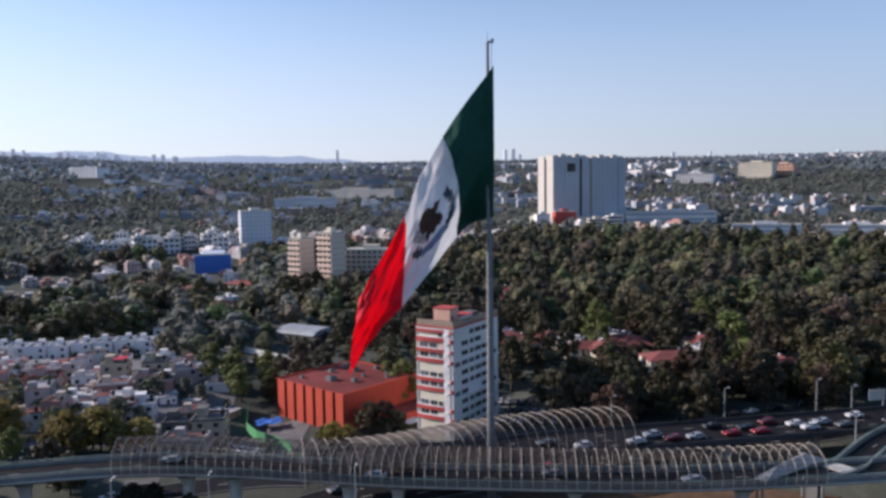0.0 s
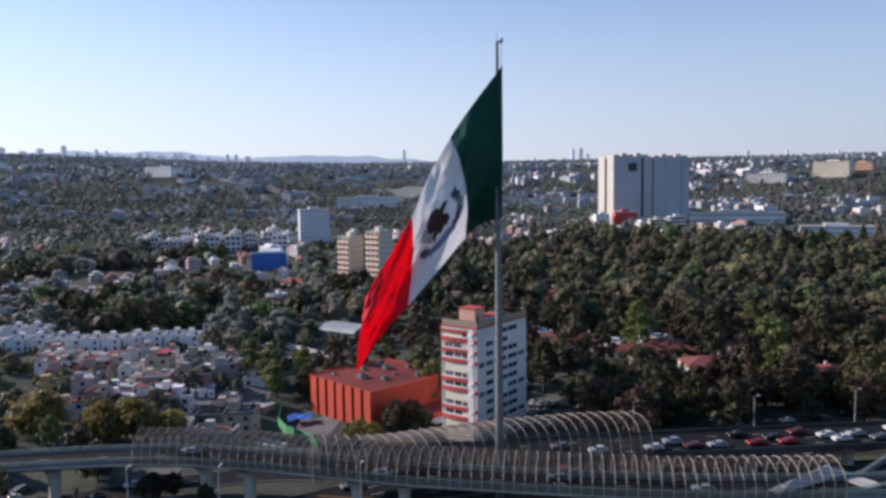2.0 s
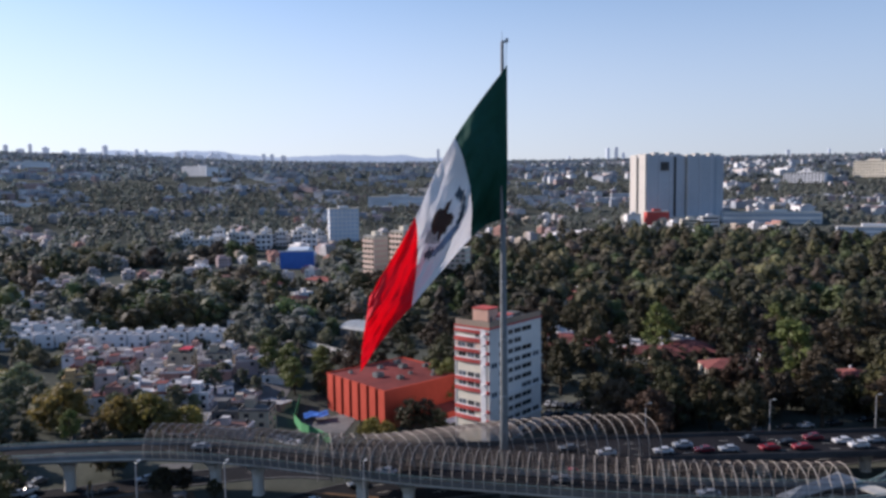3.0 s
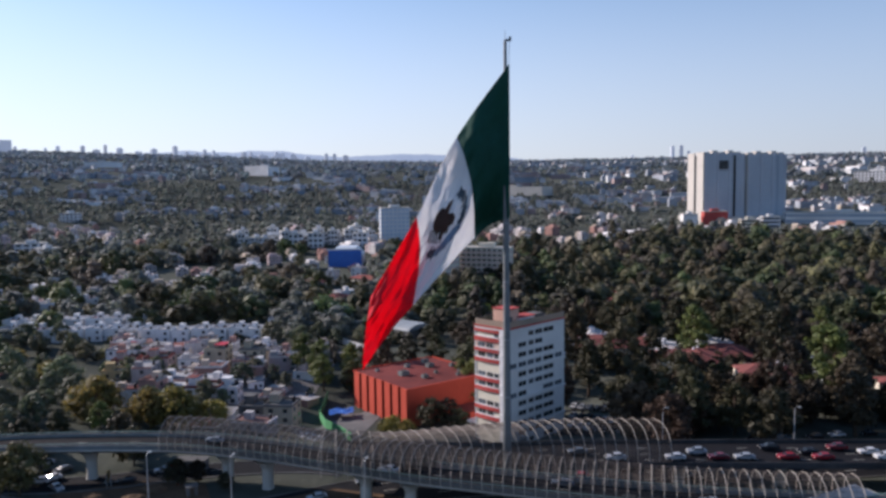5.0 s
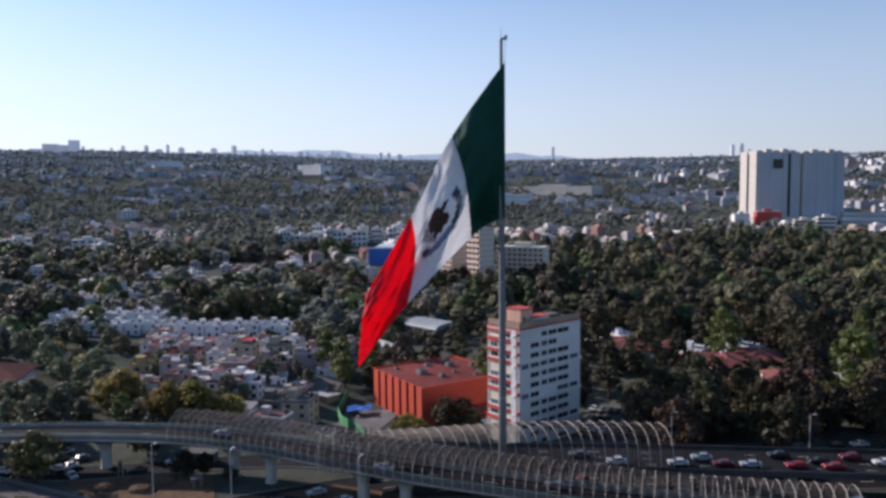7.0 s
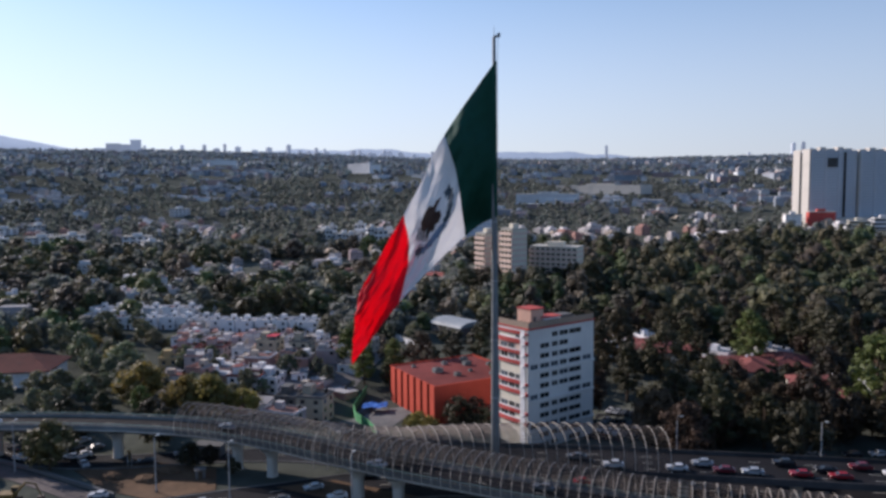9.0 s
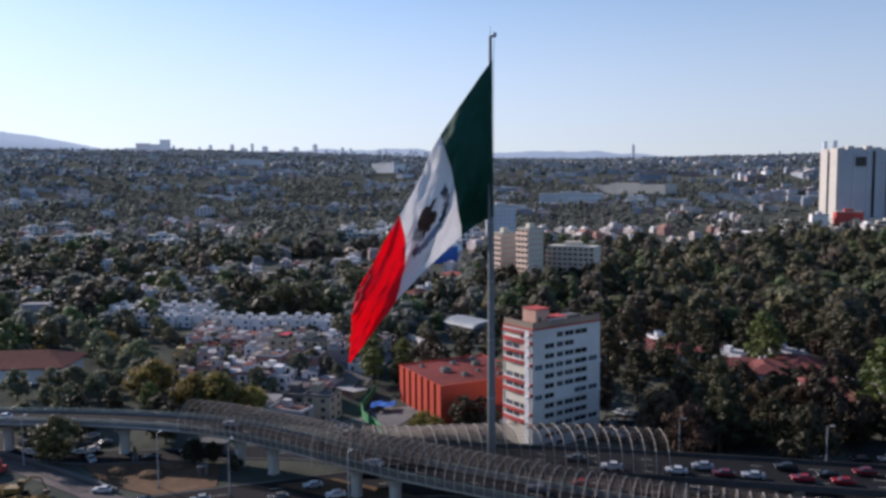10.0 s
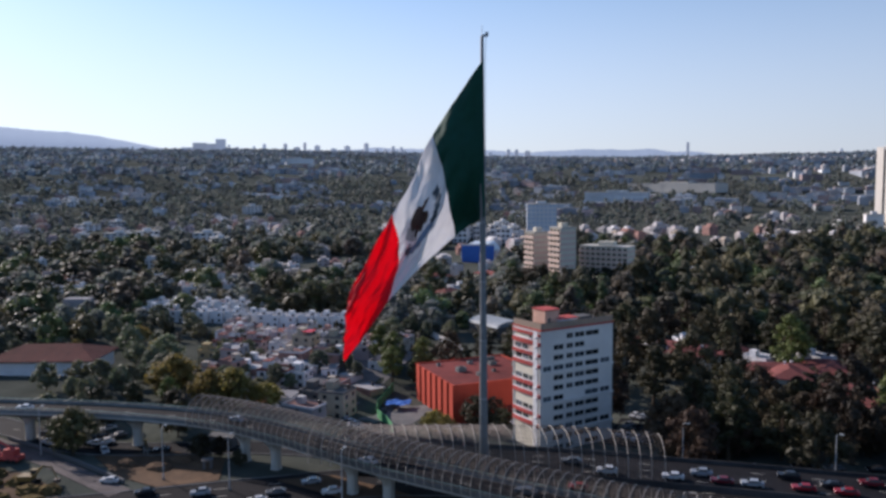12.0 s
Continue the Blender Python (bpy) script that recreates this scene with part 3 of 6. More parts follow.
# four guides along each long edge of the cloth: metres to the left of the hoist, metres below its head
TOP = [(0, 0), (10.6, 14.3), (18.9, 30.2), (28.4, 46.2)]
EDGE = [(0, 30.4), (6.8, 34.6), (19.8, 47.8), (30.4, 61.4)]
LEFT = Vector((-0.974, -0.225, 0))
NEAR = Vector((0.225, -0.974, 0))
HEAD = Vector((POLE[0] + 0.95, POLE[1] - 1.25, 91.6))


def ease(ps, u):
    t = min(max(u, 0), 1) * 3
    i = min(2, int(t))
    t -= i
    a, b, c, d = ps[max(i - 1, 0)], ps[i], ps[i + 1], ps[min(i + 2, 3)]
    return [0.5 * (2 * q + (r - p) * t + (2 * p - 5 * q + 4 * r - s) * t * t + (3 * q - p - 3 * r + s) * t ** 3) for p, q, r, s in zip(a, b, c, d)]


def cloth(u, v, lift=0.0):
    a, b = ease(TOP, u), ease(EDGE, u)
    bow = math.sin(math.pi * v)
    left = a[0] + (b[0] - a[0]) * v - 1.2 * bow * u * (1 - u) * 4
    down = a[1] + (b[1] - a[1]) * v
    grow = 1 - math.exp(-u * 5)
    deep = grow * (1.5 * math.sin(9 * u - 4.2 * v + 0.6) + 0.75 * math.sin(19 * u + 7 * v + 1.0) + 0.16 * math.sin(34 * u - 21 * v))
    deep += 0.07 * math.sin(26 * v - 13 * u + 0.8 * math.sin(9 * u)) * (0.4 + u)
    deep += 4.5 * smooth01((v - 0.55) / 0.45) * math.exp(-((u - 0.25) / 0.2) ** 2) * -1
    deep += 0.03 * math.sin(60 * v + 22 * u) + 0.9 * (noise.noise(Vector((u * 9, v * 5, 2))) + 0.5 * noise.noise(Vector((u * 22, v * 12, 7)))) * grow
    deep += 0.7 * math.exp(-((u - 0.03) / 0.06) ** 2)
    fold = 0.7 * math.sin(17 * u - 5 * v) * grow
    return HEAD + LEFT * (left + 0.25 * fold) + NEAR * (deep + lift) - Vector((0, 0, down + 0.3 * fold))


def stripe(name, u0, u1, mat, parent, label):
    nu, nv = 60, 110
    verts = [tuple(cloth(u0 + (u1 - u0) * i / nu, j / nv)) for i in range(nu + 1) for j in range(nv + 1)]
    faces = [(i * (nv + 1) + j, (i + 1) * (nv + 1) + j, (i + 1) * (nv + 1) + j + 1, i * (nv + 1) + j + 1) for i in range(nu) for j in range(nv)]
    me = bpy.data.meshes.new(name)
    me.from_pydata(verts, [], faces)
    me.materials.append(mat)
    me.polygons.foreach_set("use_smooth", [True] * len(faces))
    ob = part(name, me, None, parent, label)
    sol = ob.modifiers.new("thickness", 'SOLIDIFY')
    sol.thickness = 0.03
    return ob


flag = thing("flag", label="huge wind-blown green, white and red cloth flag on a flagpole", category="flag")
stripe("green_field", 0.0, 1 / 3, M["flaggreen"], flag, "dark green cloth")
stripe("white_field", 1 / 3, 2 / 3, M["flagwhite"], flag, "white cloth")
stripe("red_field", 2 / 3, 1.0, M["flagred"], flag, "bright red cloth")


def print_patch(name, shape, mat, label, lift):
    """A closed outline in cloth coordinates about the emblem's middle, in shares of the cloth's height, laid on the white field."""
    bm = bmesh.new()
    xs, ys = [p[0] for p in shape], [p[1] for p in shape]
    def inside(x, y):
        hit = False
        for (x0, y0), (x1, y1) in zip(shape, shape[1:] + shape[:1]):
            if (y0 > y) != (y1 > y) and x < (x1 - x0) * (y - y0) / (y1 - y0) + x0:
                hit = not hit
        return hit
    step = 0.0075
    grid = {}
    def vert(i, j):
        if (i, j) not in grid:
            grid[i, j] = bm.verts.new(cloth(0.5 + i * step * 0.571, 0.5 + j * step, lift))
        return grid[i, j]
    for i in range(int(min(xs) / step) - 1, int(max(xs) / step) + 1):
        for j in range(int(min(ys) / step) - 1, int(max(ys) / step) + 1):
            if inside((i + 0.5) * step, (j + 0.5) * step):
                bm.faces.new((vert(i, j), vert(i, j + 1), vert(i + 1, j + 1), vert(i + 1, j)))
    part(name, bm, mat, flag, label, smooth=True)


def ring_arc(r0, r1, a0, a1, n=22):
    out = [(r1 * math.cos(a0 + (a1 - a0) * k / n), r1 * math.sin(a0 + (a1 - a0) * k / n)) for k in range(n + 1)]
    return out + [(r0 * math.cos(a1 + (a0 - a1) * k / n), r0 * math.sin(a1 + (a0 - a1) * k / n)) for k in range(n + 1)]


# wreath of leaf pairs round the lower half, the figure with spread wings, and the base it stands on
for k in range(11):
    a = 0.35 + 3.3 * k / 10
    cx, cy = 0.19 * math.cos(a), 0.19 * math.sin(a)
    r = 0.052
    leaf = [(cx + r * math.cos(a + 1.2 + q) * (1.0 if j % 2 else 0.55), cy + r * math.sin(a + 1.2 + q) * (1.0 if j % 2 else 0.55)) for j, q in enumerate(np.linspace(0, 2 * math.pi, 9)[:-1])]
    print_patch("emblem_leaf", leaf, M["printgreen"], "dark green printed leaf", 0.08)
print_patch("emblem_band", ring_arc(0.184, 0.200, 0.3, 3.5), M["printgreen"], "dark green printed band", 0.07)
print_patch("emblem_figure", [(p * 0.78 - 0.01, q * 0.82 - 0.01) for p, q in [(0.17, -0.21), (0.10, -0.25), (0.03, -0.22), (0.0, -0.16), (-0.06, -0.17), (-0.11, -0.13), (-0.06, -0.10), (-0.02, -0.07), (-0.07, -0.01), (-0.09, 0.06), (-0.05, 0.11), (0.0, 0.08), (0.03, 0.13), (0.06, 0.08), (0.11, 0.11), (0.13, 0.05), (0.10, 0.0), (0.15, -0.04), (0.18, -0.12)]], M["brown"], "brown printed figure", 0.09)
for k in range(6):
    ox, oy = 0.035 + 0.022 * k, 0.02 - 0.034 * k
    print_patch("emblem_feather", [(ox, oy), (ox + 0.016, oy - 0.010), (ox + 0.055, oy + 0.075), (ox + 0.042, oy + 0.088)], M["printgreen" if k % 2 else "brown"], "dark printed wing feather", 0.095)
print_patch("emblem_base", [(0.13, 0.13), (-0.06, 0.13), (-0.13, 0.17), (-0.06, 0.215), (0.06, 0.215), (0.14, 0.175)], M["printblue"], "blue-grey printed base", 0.10)

# ---- the apartment tower ----
STOREY = 2.85
def window(w, h, mat=None, frame_mat=None):
    """A glazed window in a thin frame, in the plane y = 0, facing -y, from its lower left corner."""
    pane = mesh_of("pane", B(0.06, w - 0.06, -0.02, 0.06, 0.06, h - 0.06), mat or M["glass"])
    bm = bmesh.new()
    for a in ((0, w, 0, 0.07), (0, w, h - 0.07, h), (0, 0.07, 0, h), (w - 0.07, w, 0, h), (w / 2 - 0.04, w / 2 + 0.04, 0, h)):
        box(bm, a[0], a[1], -0.07, 0.05, a[2], a[3])
    return pane, mesh_of("window_frame", bm, frame_mat or M["greywall"])


def place_window(parent, meshes, m):
    w = part("window", meshes[1], None, parent, at=m)
    part("pane", meshes[0], None, w)


def apartment_tower():
    t = thing("apartment_tower", (2.5, 213.0, -8.0), 57.3, "twelve-storey apartment tower with cream end wall and red balcony bands", "apartment building")
    L, W, H = 26.4, 12.5, 35.2
    part("wall", B(0, L, 0, W, 0, H), M["greywall"], t, "pale grey rendered long wall")
    part("end_wall", B(-0.12, -0.004, 0.0, W, 0, H), M["cream"], t, "cream rendered end wall")
    glass = {w: window(w, 1.5) for w in (1.2, 1.7, 2.4, 2.9, 3.6, 5.0)}
    pale = {w: window(w, 1.5, M["paleglass"]) for w in (1.2, 1.7, 2.4, 2.9, 3.6, 5.0)}
    rng = random.Random(4)
    for f in range(12):
        z = 0.9 + STOREY * f
        part("floor_line", B(0.0, L, -0.05, -0.003, z - 0.95, z - 0.80), M["greywall"], t)
        wide = f in (2, 5, 8)
        for x, w in ((0.7, 2.9), (4.4, 3.6), (8.6, 2.9), (12.2, 2.9), (15.9, 5.0), (21.6, 3.6)) if wide else ((4.4, 3.6), (9.0, 2.4), (12.0, 3.6), (16.0, 5.0)):
            if rng.random() < 0.08:
                continue
            place_window(t, (pale if rng.random() < (0.6 if wide else 0.15) else glass)[w], pose(x, -0.005, z))
    # every third storey of the long wall is glazed from end to end behind a low balcony wall
    for f in (2, 5, 8):
        z = 0.9 + STOREY * f
        part("balcony", B(0.0, L + 0.1, -0.45, -0.055, z - 0.75, z - 0.05), M["greywall"], t, "long pale balcony wall")
    # end wall: pairs of bulging red bands with a windowed balcony between, then a plain cream panel
    def band(z0, z1, y0, y1, bulge, mat, label):
        bm = bmesh.new()
        n = 12
        prof = [(y0 + (y1 - y0) * k / n, bulge * (0.45 + 0.55 * math.sin(math.pi * k / n))) for k in range(n + 1)]
        rows = [[bm.verts.new((-0.12 - out * f, y, z)) for y, out in prof] for z, f in ((z0, 0.0), (z0, 0.92), (z0 + 0.1, 1.0), (z1 - 0.1, 1.0), (z1, 0.92), (z1, 0.0))]
        for a, b in zip(rows, rows[1:]):
            for k in range(n):
                bm.faces.new((a[k], b[k], b[k + 1], a[k + 1]))
        bm.faces.new([r[0] for r in rows])
        bm.faces.new([r[n] for r in reversed(rows)])
        part("balcony", bm, M[mat], t, label)
    for z0, z1 in ((33.6, 34.5), (30.9, 32.2), (27.9, 28.9), (24.9, 26.0), (19.3, 20.4), (16.4, 17.6), (10.9, 12.0), (8.0, 9.2)):
        band(z0, z1, 3.1, W + 0.15, 0.55, "redband", "bulging red painted balcony band")
        band(z0, z1 - 0.25, -0.2, 1.0, 0.75, "redband", "bulging red painted balcony band")
        band(z1 + 0.02, z1 + 0.32, 3.3, W, 0.4, "white", "low white balcony wall")
        band(z0 - 0.6, z0 - 0.02, 0.9, 2.9, 0.5, "white", "white balcony box")
    band(29.0, 30.7, 3.2, W, 0.2, "salmon", "tan rendered panel")
    part("pier_strip", B(-0.42, -0.124, 1.05, 2.9, 0.0, H - 0.2), M["white"], t, "white rendered pier")
    for z in (32.45, 29.2, 26.3, 20.65, 17.85, 12.25, 9.45):
        for y, w in ((3.4, 1.7), (5.5, 2.4), (8.4, 2.9)):
            if z == 29.2 and w == 1.7:
                continue
            if rng.random() < 0.1:
                continue
            place_window(t, (pale if rng.random() < 0.2 else glass)[w], Matrix.Translation((-0.125 if z != 29.2 else -0.34, y + w, z)) @ Matrix.Rotation(radians(-90), 4, 'Z'))
    part("plinth", B(-0.35, -0.125, 0, W, 0, 1.5), M["concrete"], t)
    for y in (0.0, W - 0.35):
        part("pilaster", B(-0.3, -0.12, y, y + 0.35, 0, H), M["greywall"], t)
    part("cornice", B(-0.35, L + 0.2, -0.3, W + 0.2, H - 0.1, H + 0.35), M["redband"], t, "dark red roof edge")
    part("roof", B(0.2, L - 0.2, 0.2, W - 0.2, H + 0.35, H + 0.45), M["concrete"], t)
    part("roof_railing", B(-0.1, L, -0.1, -0.02, H + 2.05, H + 2.15), M["mesh"], t)
    for a in ((-0.1, -0.02, -0.1, W, H + 2.05, H + 2.15), (-0.1, L, W, W + 0.08, H + 2.05, H + 2.15), (L, L + 0.08, -0.1, W, H + 2.05, H + 2.15)):
        part("roof_railing", B(*a), M["mesh"], t)
    post = mesh_of("railing_panel", B(-0.05, 1.38, -0.04, 0.04, 0, 1.7), M["fence"])
    for i in range(17):
        part("railing_panel", post, None, t, at=pose(0.1 + i * 1.55, -0.05, H + 0.36))
    for i in range(8):
        part("railing_panel", post, None, t, at=pose(-0.05, 0.1 + i * 1.55, H + 0.36, 0, 0, 90))
    part("penthouse", B(4.6, 9.6, 4.0, 9.6, H + 0.45, H + 4.6), M["pink"], t, "salmon rendered stair and tank house")
    part("penthouse_cap", B(4.4, 9.8, 3.8, 9.8, H + 4.6, H + 4.9), M["redband"], t)
    part("tank_room", B(8.8, 15.2, 2.6, 6.6, H + 0.45, H + 2.0), M["white"], t, "low white tank room")
    part("tank_room_roof", B(8.6, 15.4, 2.4, 6.8, H + 2.0, H + 2.3), M["redband"], t)
    part("door", B(5.6, 6.6, 3.9, 4.0, H + 0.45, H + 2.5), M["concrete"], t)
    part("antenna", tube(bmesh.new(), [(20, 6, H + 0.4), (20, 6, H + 4.2)], 0.06, n=4), M["steel"], t)
    part("service_shed", B(18, 23, 5, 9, H + 0.45, H + 1.6), M["concrete"], t)
    bm = bmesh.new()
    box(bm, L + 0.003, L + 1.2, 3, 9, 0, H - 3)
    part("stair_shaft", bm, M["greywall"], t)


def red_hall():
    t = thing("red_hall", (-31.0, 227.0, -9.0), 49.7, "red-orange windowless hall with vertical ribs and a flat roof", "building")
    L, W, H = 34.0, 33.0, 13.8
    part("wall", B(0.8, L, 0.6, W, 0, H - 0.5), M["brick"], t)
    part("recess", B(0.6, 0.796, 0.4, W, 0, H - 0.3), M["darkgap"], t, "dark recess between the ribs")
    n = 7
    for i in range(n):
        y0 = 0.0 + i * W / n
        bm = bmesh.new()
        d = W / n - 0.85
        vs = [(-0.25, y0), (0.2, y0 + d), (0.59, y0 + d), (0.59, y0 + 0.0)]
        lo = [bm.verts.new((x, y, 0)) for x, y in vs]
        hi = [bm.verts.new((x, y, H)) for x, y in vs]
        for k in range(4):
            bm.faces.new((lo[k], hi[k], hi[(k + 1) % 4], lo[(k + 1) % 4]))
        bm.faces.new(hi)
        part("rib_panel", bm, M["brick"], t, "slanted red-orange wall panel")
    part("front_wall", B(0.2, L, -0.1, 0.596, 0, H - 0.2), M["brick"], t)
    part("roof", B(0.6, L, 0.6, W, H - 0.49, H - 0.35), M["redroof"], t, "faded red waterproofed flat roof")
    for a in ((0.2, L, -0.1, 0.35, H - 0.196, H + 0.15), (0.2, L, W - 0.3, W, H - 0.34, H + 0.1), (L - 0.3, L, 0.36, W - 0.31, H - 0.34, H + 0.1)):
        part("parapet", B(*a), M["brick"], t)
    rng = random.Random(7)
    for x, y, s in ((9, 16, 2.4), (13, 9, 1.6), (23, 20, 2.0), (26, 27, 1.8), (28, 9, 1.2), (17, 25, 1.4), (20, 12, 1.0), (30, 16, 1.5), (6, 27, 1.0), (24, 5, 1.1)):
        unit = part("rooftop_unit", B(x, x + s * 1.3, y, y + s, H - 0.34, H + s * 0.45), M["parapet"], t, "pale metal rooftop air handling unit")
        part("fan_grille", tube(bmesh.new(), [(x + s * 0.65, y + s / 2, H + s * 0.45), (x + s * 0.65, y + s / 2, H + s * 0.45 + 0.3)], s * 0.35, n=12), M["mesh"], unit)
    part("terrace", B(18, 36, -9, -0.104, 0, 5.2), M["brick"], t, "lower red terrace block")
    part("terrace_roof", B(18.3, 35.7, -8.7, -0.3, 5.2, 5.35), M["redroof"], t)
    part("sun_canopy", B(14, 22, -13, -9.1, 3.2, 3.4), M["sheetroof"], t, "pale sheet canopy")
    for x in (14.3, 21.7):
        part("canopy_post", B(x - 0.1, x + 0.1, -12.9, -12.7, 0, 3.2), M["steel"], t)


apartment_tower()
red_hall()

# ---- houses ----
def house_kind(w, d, floors, seed, wall="houses", pitched=False, tank=True):
    rng = random.Random(seed)
    h = floors * 2.7
    t = thing("house", (0, 0, -500))
    part("wall", B(-w / 2, w / 2, -d / 2, d / 2, -2, h), M[wall], t)
    if pitched:
        bm = bmesh.new()
        e, r = 0.5, min(w, d) * 0.2
        a = [bm.verts.new(p) for p in ((-w / 2 - e, -d / 2 - e, h), (w / 2 + e, -d / 2 - e, h), (w / 2 + e, d / 2 + e, h), (-w / 2 - e, d / 2 + e, h))]
        k = max(0.0, (w - d) / 2)
        q = max(0.0, (d - w) / 2)
        b = [bm.verts.new((-k, -q, h + r)), bm.verts.new((k + 0.01, q + 0.01, h + r))]
        lo = [bm.verts.new((v.co.x, v.co.y, h - 0.2)) for v in a]
        if w >= d:
            fs = [(a[0], a[1], b[1], b[0]), (a[1], a[2], b[1]), (a[2], a[3], b[0], b[1]), (a[3], a[0], b[0])]
        else:
            fs = [(a[0], a[1], b[0]), (a[1], a[2], b[1], b[0]), (a[2], a[3], b[1]), (a[3], a[0], b[0], b[1])]
        for f in fs:
            bm.faces.new(f)
        for i in range(4):
            bm.faces.new((a[i], lo[i], lo[(i + 1) % 4], a[(i + 1) % 4]))
        bm.faces.new(lo)
        part("roof", bm, M["tile"], t, "red tiled hip roof")
        part("chimney", B(w * 0.2, w * 0.2 + 0.7, 0.3, 1.0, h, h + r + 0.6), M["white"], t)
    else:
        part("roof", B(-w / 2 + 0.15, w / 2 - 0.15, -d / 2 + 0.15, d / 2 - 0.15, h, h + 0.08), M["roofs"], t)
        pw = 0.5 + rng.random() * 0.5
        for a in ((-w / 2, w / 2, -d / 2, -d / 2 + 0.145), (-w / 2, w / 2, d / 2 - 0.145, d / 2), (-w / 2, -w / 2 + 0.145, -d / 2 + 0.15, d / 2 - 0.15), (w / 2 - 0.145, w / 2, -d / 2 + 0.15, d / 2 - 0.15)):
            part("parapet", B(*a, h, h + pw), M[wall], t)
        sx, sy = rng.uniform(-w / 2 + 0.3, 0), rng.uniform(0, d / 2 - 2.8)
        part("stair_hut", B(sx, sx + 2.2, sy, sy + 2.5, h + 0.08, h + 2.3), M[wall], t)
        if tank:
            x, y = rng.uniform(0.5, w / 2 - 1), rng.uniform(-d / 2 + 1, -0.5)
            part("water_tank", tube(bmesh.new(), [(x, y, h + 0.08), (x, y, h + 1.2), (x, y, h + 1.5)], 0.6, 0.45, n=10), M["tank"], t, "black plastic water tank", smooth=True)
    if wall == "houses" and not pitched and seed % 3 == 0:
        x, y = rng.uniform(-w / 2 + 0.3, 0.2), rng.uniform(-d / 2 + 0.2, -1)
        aw = part("awning", B(x, x + 2.6, y, y + 2.2, h + 2.0, h + 2.08), M["awning"], t, "faded sheet awning over the roof")
        for px, py in ((x + 0.05, y + 0.05), (x + 2.5, y + 0.05), (x + 0.05, y + 2.1), (x + 2.5, y + 2.1)):
            box_post = B(px - 0.03, px + 0.03, py - 0.03, py + 0.03, h + 0.08, h + 2.0)
            part("awning_post", box_post, M["steel"], aw) if seed % 3 == 0 else box_post.free()
    pane = mesh_of("window", B(-0.65, 0.65, -0.03, 0.1, 0, 1.25), M["glass"])
    for f in range(floors):
        for side, half, run in ((0, d / 2, w), (90, w / 2, d), (180, d / 2, w), (270, w / 2, d)):
            n = max(1, int(run / 3.6))
            for k in range(n):
                if rng.random() < 0.5:
                    continue
                x = -run / 2 + run * (k + 0.5) / n
                m = Matrix.Rotation(radians(side), 4, 'Z') @ Matrix.Translation((x, -half - 0.005, f * 2.7 + 0.95))
                part("window", pane, None, t, at=m)
    part("door", B(-w / 4 - 0.5, -w / 4 + 0.5, -d / 2 - 0.05, -d / 2 + 0.05, 0.0, 2.1), M["bark"], t)
    return t


def drop_all(ob):
    for o in (*ob.children_recursive, ob):
        bpy.data.objects.remove(o)


VILLAGE = [house_kind(w, d, f, i + 1) for i, (w, d, f) in enumerate(((6, 9, 2), (7.5, 7, 2), (9, 10, 2), (10, 7, 3), (6, 7, 3), (11, 8, 1), (5, 8, 2), (7, 12, 2)))]
HIP = [house_kind(w, d, f, i + 31, "cream", True) for i, (w, d, f) in enumerate(((18, 12, 1), (15, 10, 1), (23, 10, 1)))]
def shack_kind(seed):
    """A low house with a leaning sheet roof."""
    rng = random.Random(seed)
    w, d, h = rng.uniform(5, 8), rng.uniform(5, 9), rng.uniform(2.5, 3.4)
    t = thing("house", (0, 0, -500))
    part("wall", B(-w / 2, w / 2, -d / 2, d / 2, -2, h), M["houses"], t)
    bm = bmesh.new()
    lo = [bm.verts.new((x * (w / 2 + 0.4), y * (d / 2 + 0.4), h + 0.003 + (0.5 if x > 0 else 0))) for x, y in ((-1, -1), (1, -1), (1, 1), (-1, 1))]
    hi = [bm.verts.new(v.co + Vector((0, 0, 0.12))) for v in lo]
    for i in range(4):
        bm.faces.new((lo[i], lo[(i + 1) % 4], hi[(i + 1) % 4], hi[i]))
    bm.faces.new(hi)
    bm.faces.new(lo[::-1])
    part("roof", bm, M["roofs"], t, "leaning sheet roof")
    part("door", B(-0.5, 0.5, -d / 2 - 0.05, -d / 2 + 0.05, 0, 2.0), M["bark"], t)
    part("window", B(1.2, 2.2, -d / 2 - 0.04, -d / 2 + 0.05, 1.0, 2.0), M["glass"], t)
    part("water_tank", tube(bmesh.new(), [(-w / 4, 0, h + 0.3), (-w / 4, 0, h + 1.5)], 0.5, 0.4, n=9), M["tank"], t, "black plastic water tank", smooth=True)
    return t


SHACK = [shack_kind(i + 81) for i in range(5)]
ROW = [house_kind(7.6, 10, 2, 51, "white"), house_kind(7.6, 9, 2, 53, "white")]
LABELS = ["small flat-roofed rendered house packed among others", "two-storey rendered house with a parapet roof", "flat-roofed house with a rooftop water tank", "three-storey self-built house with a rooftop hut"]
placed = []

def put_house(kind, x, y, rz, label, group):
    z = min(ground_z(x + a, y + b) for a in (-4, 4) for b in (-4, 4)) + (1.5 if group.startswith("tiled") else 0)
    ob = copy_thing(kind, pose(x, y, z, 0, 0, rz))
    tagged(ob, label, "house", group)
    placed.append((x, y, 6))
    return ob


